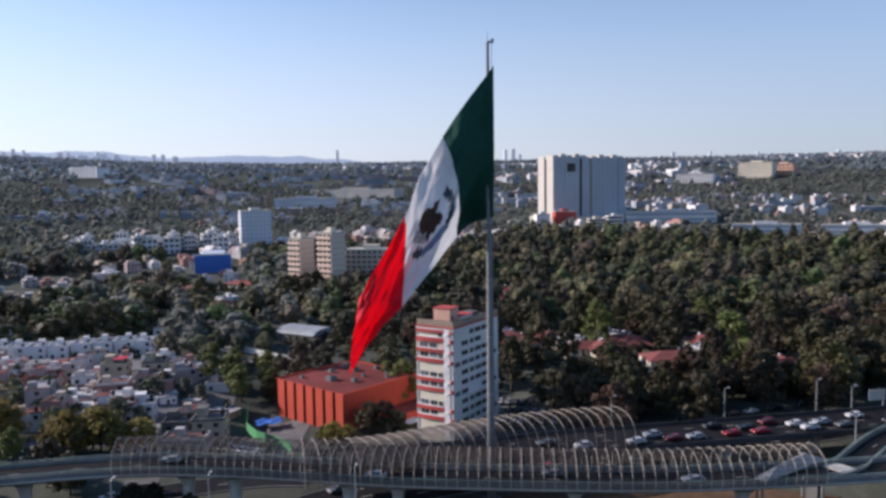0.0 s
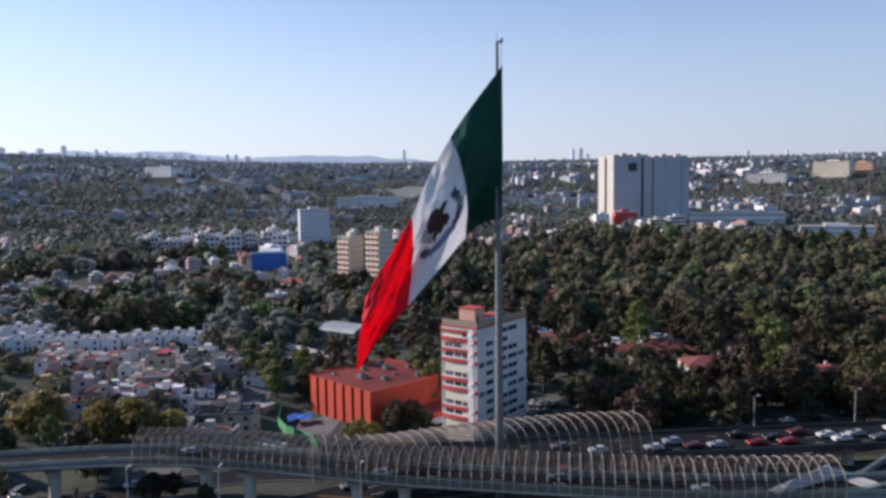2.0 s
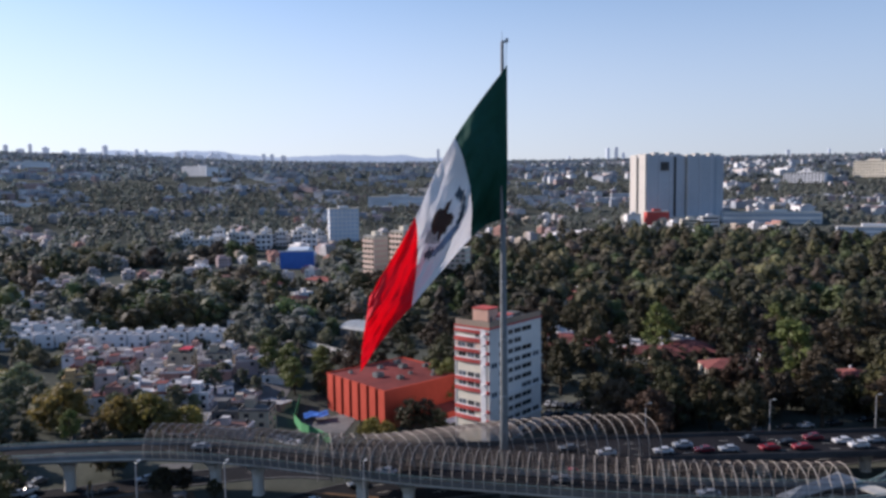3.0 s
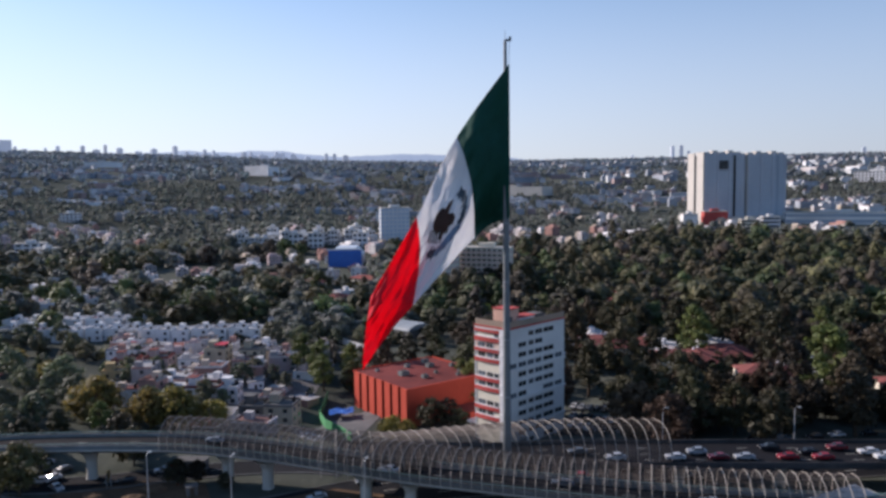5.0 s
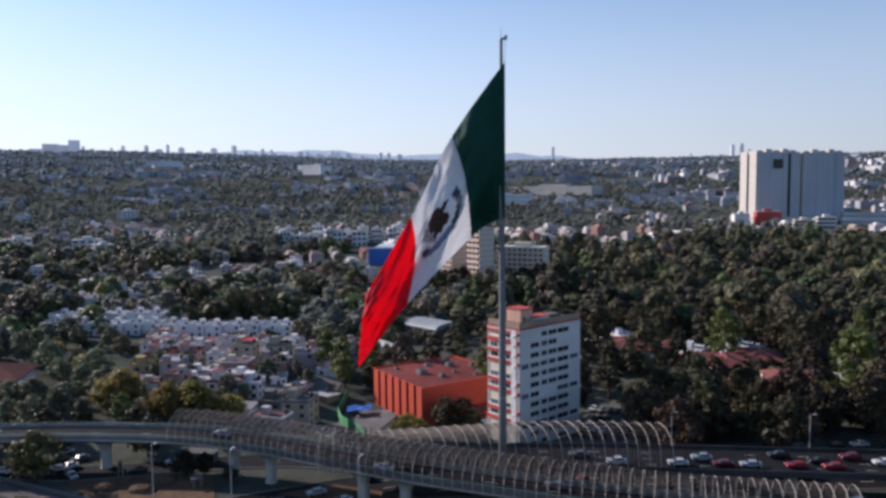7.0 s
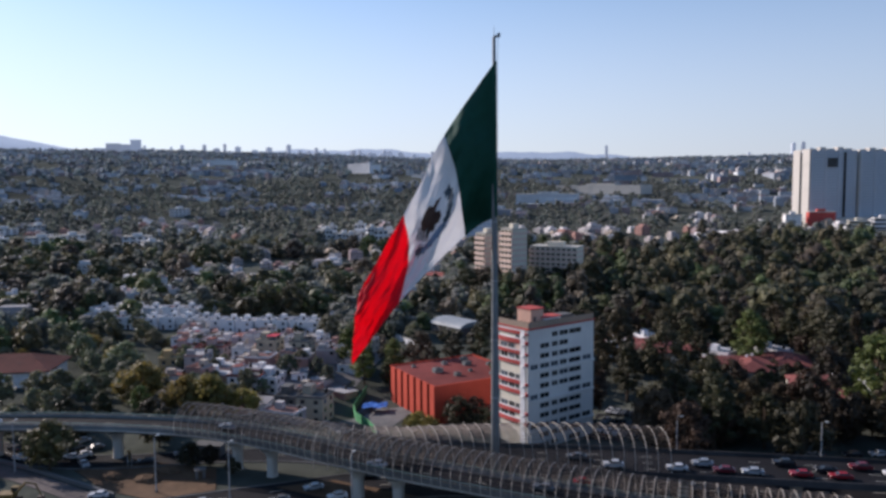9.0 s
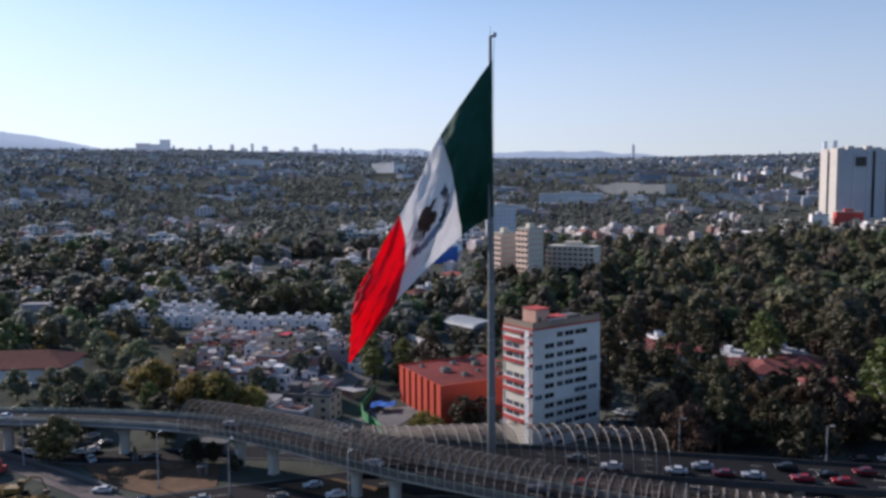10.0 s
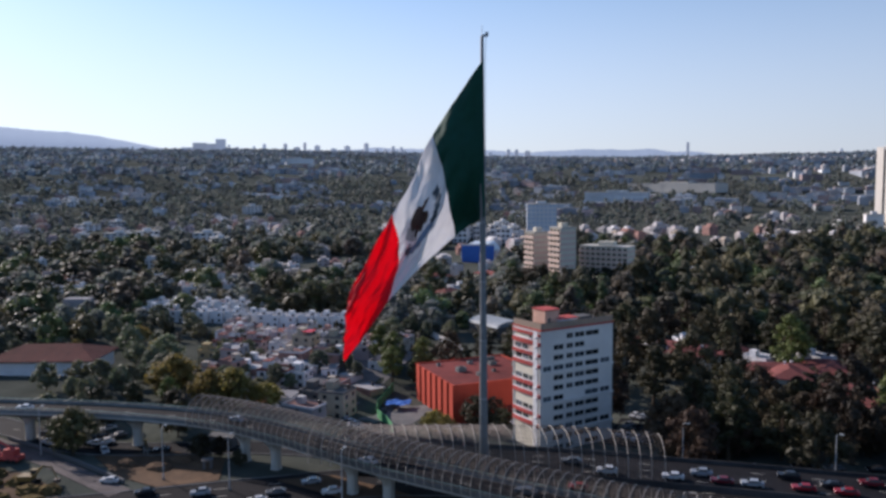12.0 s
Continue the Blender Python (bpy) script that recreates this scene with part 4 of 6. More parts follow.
def landmark_house(x, y, rz, w, d, floors, wall, top, label, tarp=False):
    """A house of the packed quarter that stands out: coloured parapet, roof terrace, tank, washing shelter."""
    z = min(ground_z(x + a, y + b) for a in (-4, 4) for b in (-4, 4))
    t = thing("house", (x, y, z), rz, label, "house", "houses of the packed quarter")
    h = 2.8 * floors
    part("wall", B(-w / 2, w / 2, -d / 2, d / 2, -2, h), M[wall], t)
    part("roof", B(-w / 2 + 0.2, w / 2 - 0.2, -d / 2 + 0.2, d / 2 - 0.2, h + 0.003, h + 0.1), M["concrete"], t)
    for a in ((-w / 2 - 0.12, w / 2 + 0.12, -d / 2 - 0.12, -d / 2 + 0.18), (-w / 2 - 0.12, w / 2 + 0.12, d / 2 - 0.18, d / 2 + 0.12), (-w / 2 - 0.12, -w / 2 + 0.18, -d / 2 + 0.19, d / 2 - 0.19), (w / 2 - 0.18, w / 2 + 0.12, -d / 2 + 0.19, d / 2 - 0.19)):
        part("parapet", B(*a, h + 0.003, h + 0.75), M[top], t)
    part("stair_hut", B(-w / 2 + 0.6, -w / 2 + 3.4, -0.5, d / 2 - 0.6, h + 0.1, h + 2.6), M[wall], t)
    part("hut_roof", B(-w / 2 + 0.4, -w / 2 + 3.6, -0.7, d / 2 - 0.4, h + 2.603, h + 2.8), M[top], t)
    part("water_tank", tube(bmesh.new(), [(w / 2 - 1.5, d / 4, h + 0.1), (w / 2 - 1.5, d / 4, h + 1.4), (w / 2 - 1.5, d / 4, h + 1.7)], 0.65, 0.45, n=10), M["tank"], t, "black plastic water tank", smooth=True)
    if tarp:
        sheet = part("roof_sheet", B(-0.2, w / 2 - 0.3, -d / 2 + 0.3, d / 4, h + 2.1, h + 2.2), M["redcloth"], t, "bright red sheet over the roof terrace")
        for px in (0.0, w / 2 - 0.5):
            for py in (-d / 2 + 0.5, d / 4 - 0.2):
                part("sheet_post", B(px - 0.06, px + 0.06, py - 0.06, py + 0.06, h + 0.1, h + 2.1), M["steel"], sheet)
    pane = mesh_of("window", B(-0.7, 0.7, -0.04, 0.1, 0, 1.3), M["glass"])
    sill = mesh_of("window_sill", B(-0.85, 0.85, -0.16, -0.045, -0.14, -0.01), M["pale_concrete"])
    for f in range(floors):
        for side, half, run in ((0, d / 2, w), (90, w / 2, d), (-90, w / 2, d)):
            n = max(1, int(run / 3.2))
            for k in range(n):
                m = Matrix.Rotation(radians(side), 4, 'Z') @ Matrix.Translation((-run / 2 + run * (k + 0.5) / n, -half - 0.005, f * 2.8 + 0.95))
                win = part("window", pane, None, t, at=m)
                part("window_sill", sill, None, win)
    placed.append((x, y, 6))


LANDMARKS = (
    (-100, 227, 12, 11.5, 7.5, 2, "white", "tile", "white two-storey house with a terracotta parapet", False),
    (-93, 231, 12, 6.5, 7, 2, "white", "white", "white flat-roofed house joined to a larger one", False),
    (-117, 267, 8, 8.5, 8, 3, "beige", "beige", "beige rendered house with a red sheet over its roof terrace", True),
    (-104, 270, 8, 8, 8, 3, "beige", "concrete", "beige rendered three-storey house with a grey parapet", False),
    (-140, 239, 20, 11, 6, 2, "ochrewall", "ochrewall", "ochre rendered house with a row of windows", False),
    (-149, 256, 14, 9, 8, 2, "pinkwall", "tile", "pinkish house with a terracotta parapet", False),
    (-139, 262, 14, 9, 8, 2, "pinkwall", "tile", "pinkish house with a terracotta parapet", False),
    (-69, 219, 6, 9, 9, 3, "beige", "concrete", "unfinished beige house with bare concrete upper floor", False),
    (-79, 221, 4, 8, 8, 2, "concrete", "concrete", "bare grey block house with a flat roof", False),
)
for spot in LANDMARKS:
    landmark_house(*spot)
rng = random.Random(11)
# the packed quarter on the left: rows along a street grid that follows the hillside
for row in range(9):
    y = 204 + row * 10.8
    x = -70 - rng.uniform(0, 4) - max(0, row - 4) * 4
    end = -118 - row * 9
    while x > end:
        gap = rng.choice((7.2, 8.2, 9.2, 11, 13))
        if any(math.hypot(x - k[0], y - (x + 90) * 0.10 - k[1]) < 9.5 for k in LANDMARKS):
            x -= 5
            continue
        if rng.random() < 0.9:
            k = rng.randrange(len(VILLAGE))
            if rng.random() < 0.35:
                put_house(SHACK[rng.randrange(5)], x, y + rng.uniform(-3, 3) - (x + 90) * 0.10, rng.uniform(0, 360), "low house with a leaning sheet roof", "houses of the packed quarter")
                x -= gap
                continue
            put_house(VILLAGE[k], x, y + rng.uniform(-3.6, 3.6) - (x + 90) * 0.10, rng.choice((0, 90, 180, 270)) + 10 + rng.uniform(-16, 16), LABELS[k % 4], "houses of the packed quarter")
        x -= gap
# the white terrace behind it
for i in range(15):
    f = i / 14
    put_house(ROW[i % 2], -128 - 112 * f, 321 - 22 * f + 2 * math.sin(i), 10 + rng.uniform(-2, 2), "white terraced house with rooftop parapets", "white terrace")
for i in range(7):
    put_house(ROW[(i + 1) % 2], -196 - 9 * i, 332 - 3 * i, 10, "white terraced house with rooftop parapets", "white terrace")
# white houses further to the left
for x, y in ((-329, 330), (-318, 336), (-301, 340), (-292, 344), (-345, 322), (-272, 355), (-262, 350), (-250, 366), (-285, 300), (-360, 420), (-330, 440), (-300, 450)):
    put_house(ROW[rng.randrange(2)], x, y, rng.uniform(0, 90), "white house among garden trees", "white houses among trees")
for i in range(46):
    r, az = rng.uniform(330, 640), radians(rng.uniform(16, 60))
    x, y = 35 - r * math.sin(az), r * math.cos(az)
    if any(abs(x - a) < 13 and abs(y - b) < 13 for a, b, q in placed) or (-66 > x > -250 and y < 345) or x > -95:
        continue
    k = rng.random()
    put_house(ROW[i % 2] if k < 0.45 else VILLAGE[i % 8] if k < 0.85 else HIP[i % 3], x, y, rng.uniform(0, 360), "pale suburban house among garden trees" if k < 0.85 else "house with a red tiled roof among garden trees", "houses among garden trees")
# tiled houses in the woods
TILED = ((28, 309), (44, 316), (22, 318), (62, 290), (73, 308), (87, 268), (82, 274), (119, 262), (58, 296), (76, 303), (36, 418), (39, 442), (7, 319), (-120, 405), (-157, 462), (105, 300), (130, 340), (150, 300))
for i, (x, y) in enumerate(TILED):
    put_house(HIP[i % 3], x, y, rng.uniform(-25, 25) + 90 * (i % 2), "low house with a red tiled roof among trees", "tiled houses in the woods")
for x, y in ((24, 326), (14, 312), (52, 306), (70, 316), (100, 285)):
    put_house(ROW[0], x, y, rng.uniform(0, 90), "white flat-roofed house among trees", "white houses among trees")
for ob in VILLAGE + HIP + ROW + SHACK:
    drop_all(ob)

# ---- larger buildings of the middle distance ----
def slab_block(name, x, y, rz, w, d, h, floors, wall, band, label, cols=0, category="building", balconies=0.0):
    """A block with a glazed strip on every storey of its two visible fronts, or single windows where cols is given."""
    z = ground_z(x, y) - 1
    t = thing(name, (x, y, z), rz, label, category)
    part("wall", B(-w / 2, w / 2, -d / 2, d / 2, 0, h), M[wall], t)
    part("roof", B(-w / 2 - 0.3, w / 2 + 0.3, -d / 2 - 0.3, d / 2 + 0.3, h, h + 0.7), M["pale_concrete"], t)
    part("rooftop_hut", B(-w / 6, w / 6, -d / 5, d / 5, h + 0.7, h + 3.2), M[wall], t)
    fh = h / floors
    if cols:
        a = mesh_of("window", B(-w / cols * 0.32, w / cols * 0.32, -0.12, 0.1, 0, fh * 0.5), M[band])
        b = mesh_of("window", B(-w / cols * 0.32, w / cols * 0.32, -0.12, 0.1, 0, fh * 0.5), M[band])
        nd = max(1, round(cols * d / w))
        for f in range(floors):
            for k in range(cols):
                part("window", a, None, t, at=pose(-w / 2 + w * (k + 0.5) / cols, -d / 2, f * fh + fh * 0.3))
            for k in range(nd):
                part("window", b, None, t, at=pose(-w / 2, d / 2 - d * (k + 0.5) / nd, f * fh + fh * 0.3, 0, 0, -90))
    else:
        for f in range(floors):
            part("window_band", B(-w / 2 - 0.12, w / 2 - 1, -d / 2 - 0.12, d / 2 - 1, f * fh + fh * 0.35, f * fh + fh * 0.8), M[band], t)
    if balconies:
        for f in range(floors):
            part("balcony", B(-w / 2 - balconies, w / 2 + 0.1, -d / 2 - balconies, d / 2, f * fh - 0.2, f * fh + fh * 0.42), M["salmon"], t, "salmon balcony band")
    return t


# the twin slab towers
def twin_towers():
    t = thing("twin_tower_block", (137, 934, ground_z(137, 934) - 2), 20, "pair of tall pale slab towers with fronts tinted blue for shade", "apartment building")
    H = 85
    for i, (x0, x1, h) in enumerate(((0, 50, H), (54, 102, H - 1))):
        # blue tint puts the shade of the fronts into their colour
        part("slab", B(x0, x1, 0.6, 40, 0, h), M["bluewall"], t, "facade tinted blue for shade")
        for y in (0, 23):
            part("end_shaft", B(x0 - 1.4, x0 - 0.003, y, y + 17, 0, h + 1.5), M["tower"], t, "pale concrete end shaft")
        part("end_recess", B(x0 - 0.4, x0 - 0.003, 17.01, 22.99, 0, h - 2), M["glass"], t, "dark glazed slot between the shafts")
        floors = 28
        for f in range(floors):
            z = h * (f + 0.25) / floors
            part("window_band", B(x0 + 2.5, x1 - 2.5, 0.35, 0.75, z, z + 1.3), M["blueglass"], t)
        for x in (x0 + 0.5, x0 + 16, x0 + 31, x1 - 1.7):
            part("pier_strip", B(x, x + 1.6, -0.4, 0.5, 0, h), M["bluewall"], t)
        part("dark_slot", B(x0 + 36, x0 + 39, 0.2, 0.6, 0, h - 2), M["glass"] if i == 0 else M["blueglass"], t, "dark vertical slot")
        for k in range(5):
            x = x0 + 2 + k * 9.6
            part("rooftop_room", B(x, x + 6.5, 4, 14, h, h + 2.2 + 1.6 * (k % 2)), M["tower"], t)
            part("rooftop_room", B(x + 2, x + 5.5, 22, 34, h, h + 2.5), M["tower"], t)
    part("dark_sign_panel", B(18, 29, -0.9, -0.5, H - 18, H - 8), M["glass"], t)
    part("podium", B(-8, 112, -12, 50, 0, 12), M["pale_concrete"], t, "low pale podium")


twin_towers()
slab_block("podium_block", 146, 912, 8, 26, 14, 18, 4, "redband", "redband", "red-painted low block at the foot of the towers")
slab_block("podium_block", 118, 905, 8, 16, 14, 17, 4, "white", "greywall", "white low block at the foot of the towers")
slab_block("podium_block", 200, 885, 5, 18, 12, 12, 3, "white", "glass", "white low block beside the trees")
slab_block("podium_block", 178, 880, 5, 20, 12, 10, 3, "cream", "glass", "cream low block beside the trees")
slab_block("apartment_block", -86, 462, -38, 10, 11, 35, 11, "cream", "glass", "slender cream apartment block with salmon balconies", 3, "apartment building", 0.8)
slab_block("apartment_block", -66, 450, -38, 11, 11, 39, 12, "cream", "glass", "slender cream apartment block with salmon balconies", 3, "apartment building", 0.8)
slab_block("apartment_block", -44, 468, -8, 30, 12, 27, 9, "cream", "glass", "long cream apartment block with salmon balconies", 9, "apartment building", 0.7)
slab_block("office_block", -190, 770, 22, 30, 18, 34, 8, "white", "officeblue", "pale blue-white office block among trees", 7)
slab_block("long_hall", -150, 1340, -22, 165, 40, 15, 2, "tower", "tower", "long low cream hall", 0)
slab_block("long_hall", -210, 1180, 8, 95, 30, 15, 2, "sheetroof", "bluewall", "long blue-grey industrial hall", 0)
slab_block("long_hall", 276, 925, -6, 105, 26, 13, 2, "greywall", "blueglass", "long grey low-rise with dark glazing", 0)
slab_block("long_hall", 342, 806, -14, 68, 20, 9, 2, "white", "blueglass", "long white low-rise at the edge of the woods", 0)
slab_block("long_hall", 425, 780, -18, 70, 20, 9, 2, "white", "blueglass", "long white low-rise at the edge of the woods", 0)
slab_block("hall", 585, 1417, -40, 60, 30, 28, 6, "cream", "glass", "cream block with stepped wings", 12)
slab_block("hall", 640, 1430, -40, 40, 30, 22, 4, "pink", "glass", "salmon block beside a cream one", 8)
slab_block("hall", 465, 1400, -30, 66, 24, 17, 4, "white", "glass", "white mid-rise block on the slope", 12)
pal = slab_block("palace_block", -755, 1640, -32, 96, 30, 20, 3, "white", "greywall", "pale cream many-bayed block on the rise", 16)
for k in range(9):
    part("bay_turret", B(-47 + k * 11.5, -43 + k * 11.5, -16.5, -11, 0, 24), M["white"], pal, "pale cream turret")
slab_block("hall", -1462, 2040, 36, 105, 30, 20, 2, "white", "white", "long white hall on the slope", 0)

def court_roof():
    t = thing("sports_hall", (-172, 566, ground_z(-172, 566)), 14, "sports hall with a sloping bright blue end wall and pale roof", "sports hall")
    bm = bmesh.new()
    prof = [(-13, 0), (-13, 9), (-8, 14.5), (8, 14.5), (13, 9), (13, 0)]
    part("blue_wall", B(-13, 13, -0.6, 0.0, 0, 13.5), M["bluepaint"], t, "bright blue end wall")
    a = [bm.verts.new((x, 0.01, z)) for x, z in prof]
    b = [bm.verts.new((x, 34, z)) for x, z in prof]
    bm.faces.new(a)
    bm.faces.new(b[::-1])
    for k in range(6):
        bm.faces.new((a[k], b[k], b[(k + 1) % 6], a[(k + 1) % 6]))
    part("roof", bm, M["sheetroof"], t)
    part("fascia", B(-14, 14, -0.9, -0.6, 13.3, 14.3), M["white"], t)
court_roof()

def vaulted_roof():
    t = thing("vaulted_hall", (-62, 337, ground_z(-62, 337)), 60, "low hall with a curved pale metal roof", "hall")
    path = [Vector((0, y, 0)) for y in (-11, -4, 4, 11)]
    prof = [(8 * math.cos(math.pi * k / 10), 3.8 + 2.4 * math.sin(math.pi * k / 10)) for k in range(11)]
    part("roof", sweep(bmesh.new(), path, prof), M["dullsheet"], t, "curved pale metal roof", smooth=False)
    part("wall", B(-7.6, 7.6, -10.6, 10.6, -1, 3.8), M["concrete"], t)
vaulted_roof()

def terraced_complex():
    rng = random.Random(21)
    kinds = [(14, 10, 9), (10, 10, 12), (18, 9, 7)]
    for i in range(26):
        f = i / 25
        x, y = -330 + 120 * f + rng.uniform(-10, 10), 690 + 40 * f + rng.uniform(-28, 28)
        w, d, h = kinds[i % 3]
        slab_block("white_villa", x, y, rng.uniform(10, 35), w, d, h + 2 + rng.uniform(0, 4), 3, "white", "glass", "white stepped villa among trees", 3)
terraced_complex()
for i, (x, y, w) in enumerate(((-958, 782, 30), (-930, 790, 26), (-905, 770, 22), (-880, 800, 24), (-690, 622, 26), (-660, 640, 18), (-566, 560, 26), (-540, 572, 22), (-520, 556, 16), (-486, 600, 26), (-462, 592, 18), (-648, 858, 24))):
    slab_block("white_villa", x, y, 35 + 20 * (i % 3), w, 12, 8 + 3 * (i % 2), 3, "white", "glass", "white stepped villa among trees", 4)

def clay_roof_hall():
    t = thing("clay_roof_hall", (-187, 204, 0), 28, "broad hall with a low brown-red pitched roof", "hall")
    bm = bmesh.new()
    w, d, h, r = 20, 12, 5.0, 4.2
    a = [bm.verts.new(p) for p in ((-w, -d, h), (w, -d, h), (w, d, h), (-w, d, h))]
    b = [bm.verts.new((-10, 0, h + r)), bm.verts.new((10, 0, h + r))]
    lo = [bm.verts.new((v.co.x, v.co.y, h - 0.4)) for v in a]
    for f in ((a[0], a[1], b[1], b[0]), (a[1], a[2], b[1]), (a[2], a[3], b[0], b[1]), (a[3], a[0], b[0])):
        bm.faces.new(f)
    for i in range(4):
        bm.faces.new((a[i], lo[i], lo[(i + 1) % 4], a[(i + 1) % 4]))
    bm.faces.new(lo)
    part("roof", bm, M["clay"], t)
    part("wall", B(-w + 1.5, w - 1.5, -d + 1.5, d - 1.5, -1, h - 0.4), M["white"], t)
    placed.append((-187, 204, 20))
clay_roof_hall()

wallb = thing("garden_wall", (-74, 309, ground_z(-74, 309)), -41, "long low whitewashed garden wall with a coping", "wall")
part("wall", B(-18, 18, -0.25, 0.25, -2, 2.7), M["white"], wallb)
part("coping", B(-18.1, 18.1, -0.4, 0.4, 2.703, 2.9), M["pale_concrete"], wallb)
for i in range(10):
    part("buttress", B(-17.6 + i * 3.9, -17.1 + i * 3.9, -0.55, -0.254, -2, 2.4), M["white"], wallb)

# ---- pale sheet added to bounce light up between the packed houses ----
bm = bmesh.new()
cols = []
for fx in np.linspace(0, 1, 40):
    col = []
    for fy in np.linspace(0, 1, 30):
        y = 199 + 108 * fy
        x = -66 - 12 * fy + (-50 - 66 * fy) * fx
        col.append(bm.verts.new((x, y, ground_z(x, y) + 0.1)))
    cols.append(col)
for a, b in zip(cols, cols[1:]):
    for k in range(29):
        bm.faces.new((a[k], a[k + 1], b[k + 1], b[k]))
tagged(new("pavement", mesh_of("pavement", bm, M["lanes"])), "pale grey paving added to bounce light between packed houses", "paving", kind="structure")

# ---- yard with a green hoarding ----
bm = bmesh.new()
grid = [[bm.verts.new((x, y, ground_z(x, y) + 0.12)) for y in np.linspace(209, 249, 14)] for x in np.linspace(-61, -43, 9)]
for i in range(8):
    for j in range(13):
        bm.faces.new((grid[i][j], grid[i + 1][j], grid[i + 1][j + 1], grid[i][j + 1]))
tagged(new("pavement", mesh_of("pavement", bm, M["concrete"])), "pale concrete yard paving inside the hoarding", "paving", kind="structure")

hoard = thing("site_hoarding", (0, 0, 0), label="green sheet hoarding round a yard", category="fence")
line = [(-66, 250), (-62, 232), (-57, 224), (-50, 218), (-44, 211.5)]
for (x0, y0), (x1, y1) in zip(line, line[1:]):
    n = max(1, round(math.hypot(x1 - x0, y1 - y0) / 2.4))
    for k in range(n):
        a, b = Vector((x0 + (x1 - x0) * k / n, y0 + (y1 - y0) * k / n, 0)), Vector((x0 + (x1 - x0) * (k + 1) / n, y0 + (y1 - y0) * (k + 1) / n, 0))
        z = ground_z(a.x, a.y)
        d = b - a
        part("panel", B(0.02, d.length - 0.02, -0.04, 0.04, -0.5, 3.0), M["greenfence"], hoard, at=Matrix.Translation((a.x, a.y, z)) @ Matrix.Rotation(math.atan2(d.y, d.x), 4, 'Z'))
bm = bmesh.new()
grid = [[bm.verts.new((x, y, ground_z(x, y) + 0.1)) for y in np.linspace(229, 258, 11)] for x in np.linspace(15, 38, 9)]
for i in range(8):
    for j in range(10):
        bm.faces.new((grid[i][j], grid[i + 1][j], grid[i + 1][j + 1], grid[i][j + 1]))
tagged(new("car_park", mesh_of("car_park", bm, M["asphalt"])), "dark asphalt car park beside the apartment tower", "car park", kind="structure")
tarp = thing("tarpaulin", (-56, 236, ground_z(-56, 236)), 20, "bright blue tarpaulin over a low frame", "tarpaulin")
bm = bmesh.new()
vs = [[bm.verts.new((x, y, 2.2 + 0.3 * math.sin(x * 1.3) * math.cos(y))) for y in np.linspace(-3, 3, 7)] for x in np.linspace(-4, 4, 9)]
for i in range(8):
    for j in range(6):
        bm.faces.new((vs[i][j], vs[i + 1][j], vs[i + 1][j + 1], vs[i][j + 1]))
part("sheet", bm, M["bluepaint"], tarp)
for x in (-3.9, 3.9):
    for y in (-2.9, 2.9):
        part("post", B(x - 0.06, x + 0.06, y - 0.06, y + 0.06, -0.5, 2.2), M["steel"], tarp)

# ---- trees ----
def clump(bm, c, r, rng, sub=1):
    got = bmesh.ops.create_icosphere(bm, subdivisions=sub, radius=1)
    o = Vector((rng.random() * 50, rng.random() * 50, rng.random() * 50))
    sx, sy, sz = rng.uniform(0.8, 1.25), rng.uniform(0.8, 1.25), rng.uniform(0.6, 0.95)
    for v in got["verts"]:
        d = v.co.normalized()
        k = r * (1 + 0.55 * noise.noise(d * 2.3 + o) + rng.uniform(-0.3, 0.3))
        v.co = Vector((d.x * sx, d.y * sy, d.z * sz)) * k + c


def leaf_cards(bm, c, r, n, size, rng):
    for _ in range(n):
        d = Vector((rng.gauss(0, 1), rng.gauss(0, 1), rng.gauss(0, 0.8))).normalized()
        p = c + d * r * rng.uniform(0.55, 1.3)
        a = d.cross(Vector((rng.gauss(0, 1), rng.gauss(0, 1), rng.gauss(0, 1)))).normalized()
        b = (d.cross(a) + d * rng.uniform(-0.7, 0.7)).normalized()
        s = size * rng.uniform(0.6, 1.4)
        bm.faces.new([bm.verts.new(p + a * s), bm.verts.new(p + b * s * 0.9), bm.verts.new(p - a * s)])


def tree_kind(seed, h, spread, mat, clumps=42, cards=40, tall=False):
    rng = random.Random(seed)
    t = thing("tree", (0, 0, -500))
    bm = bmesh.new()
    tube(bm, [(0, 0, -0.6), (0.1, 0.05, h * 0.2), (rng.uniform(-0.4, 0.4), rng.uniform(-0.4, 0.4), h * 0.55), (rng.uniform(-0.5, 0.5), rng.uniform(-0.5, 0.5), h * 0.9)], 0.03 * h, 0.006 * h, n=7)
    cent = []
    for i in range(clumps):
        f = (i + 0.5) / clumps
        z = h * (0.24 + 0.70 * f)
        wide = spread * math.sin(math.pi * min(1, 0.18 + 0.80 * f)) ** 0.8
        if tall:
            wide = spread * (1.05 - f) ** 0.6
        a, q = rng.uniform(0, 2 * math.pi), wide * math.sqrt(rng.uniform(0.15, 1.0))
        cent.append((Vector((q * math.cos(a), q * math.sin(a), z)), spread * rng.uniform(0.17, 0.36) * (1.12 - 0.35 * f)))
    for c, r in cent[::4]:
        tube(bm, [(0, 0, max(h * 0.15, c.z - 0.25 * h)), c * 0.6 + Vector((0, 0, c.z * 0.36)), c], 0.01 * h, 0.003 * h, n=4)
    part("trunk", bm, M["bark"], t)
    bm = bmesh.new()
    for c, r in cent:
        clump(bm, c, r * 0.62, rng, 1)
        leaf_cards(bm, c, r * 1.05, cards, 0.5, rng)
    part("crown", bm, mat, t)
    return t


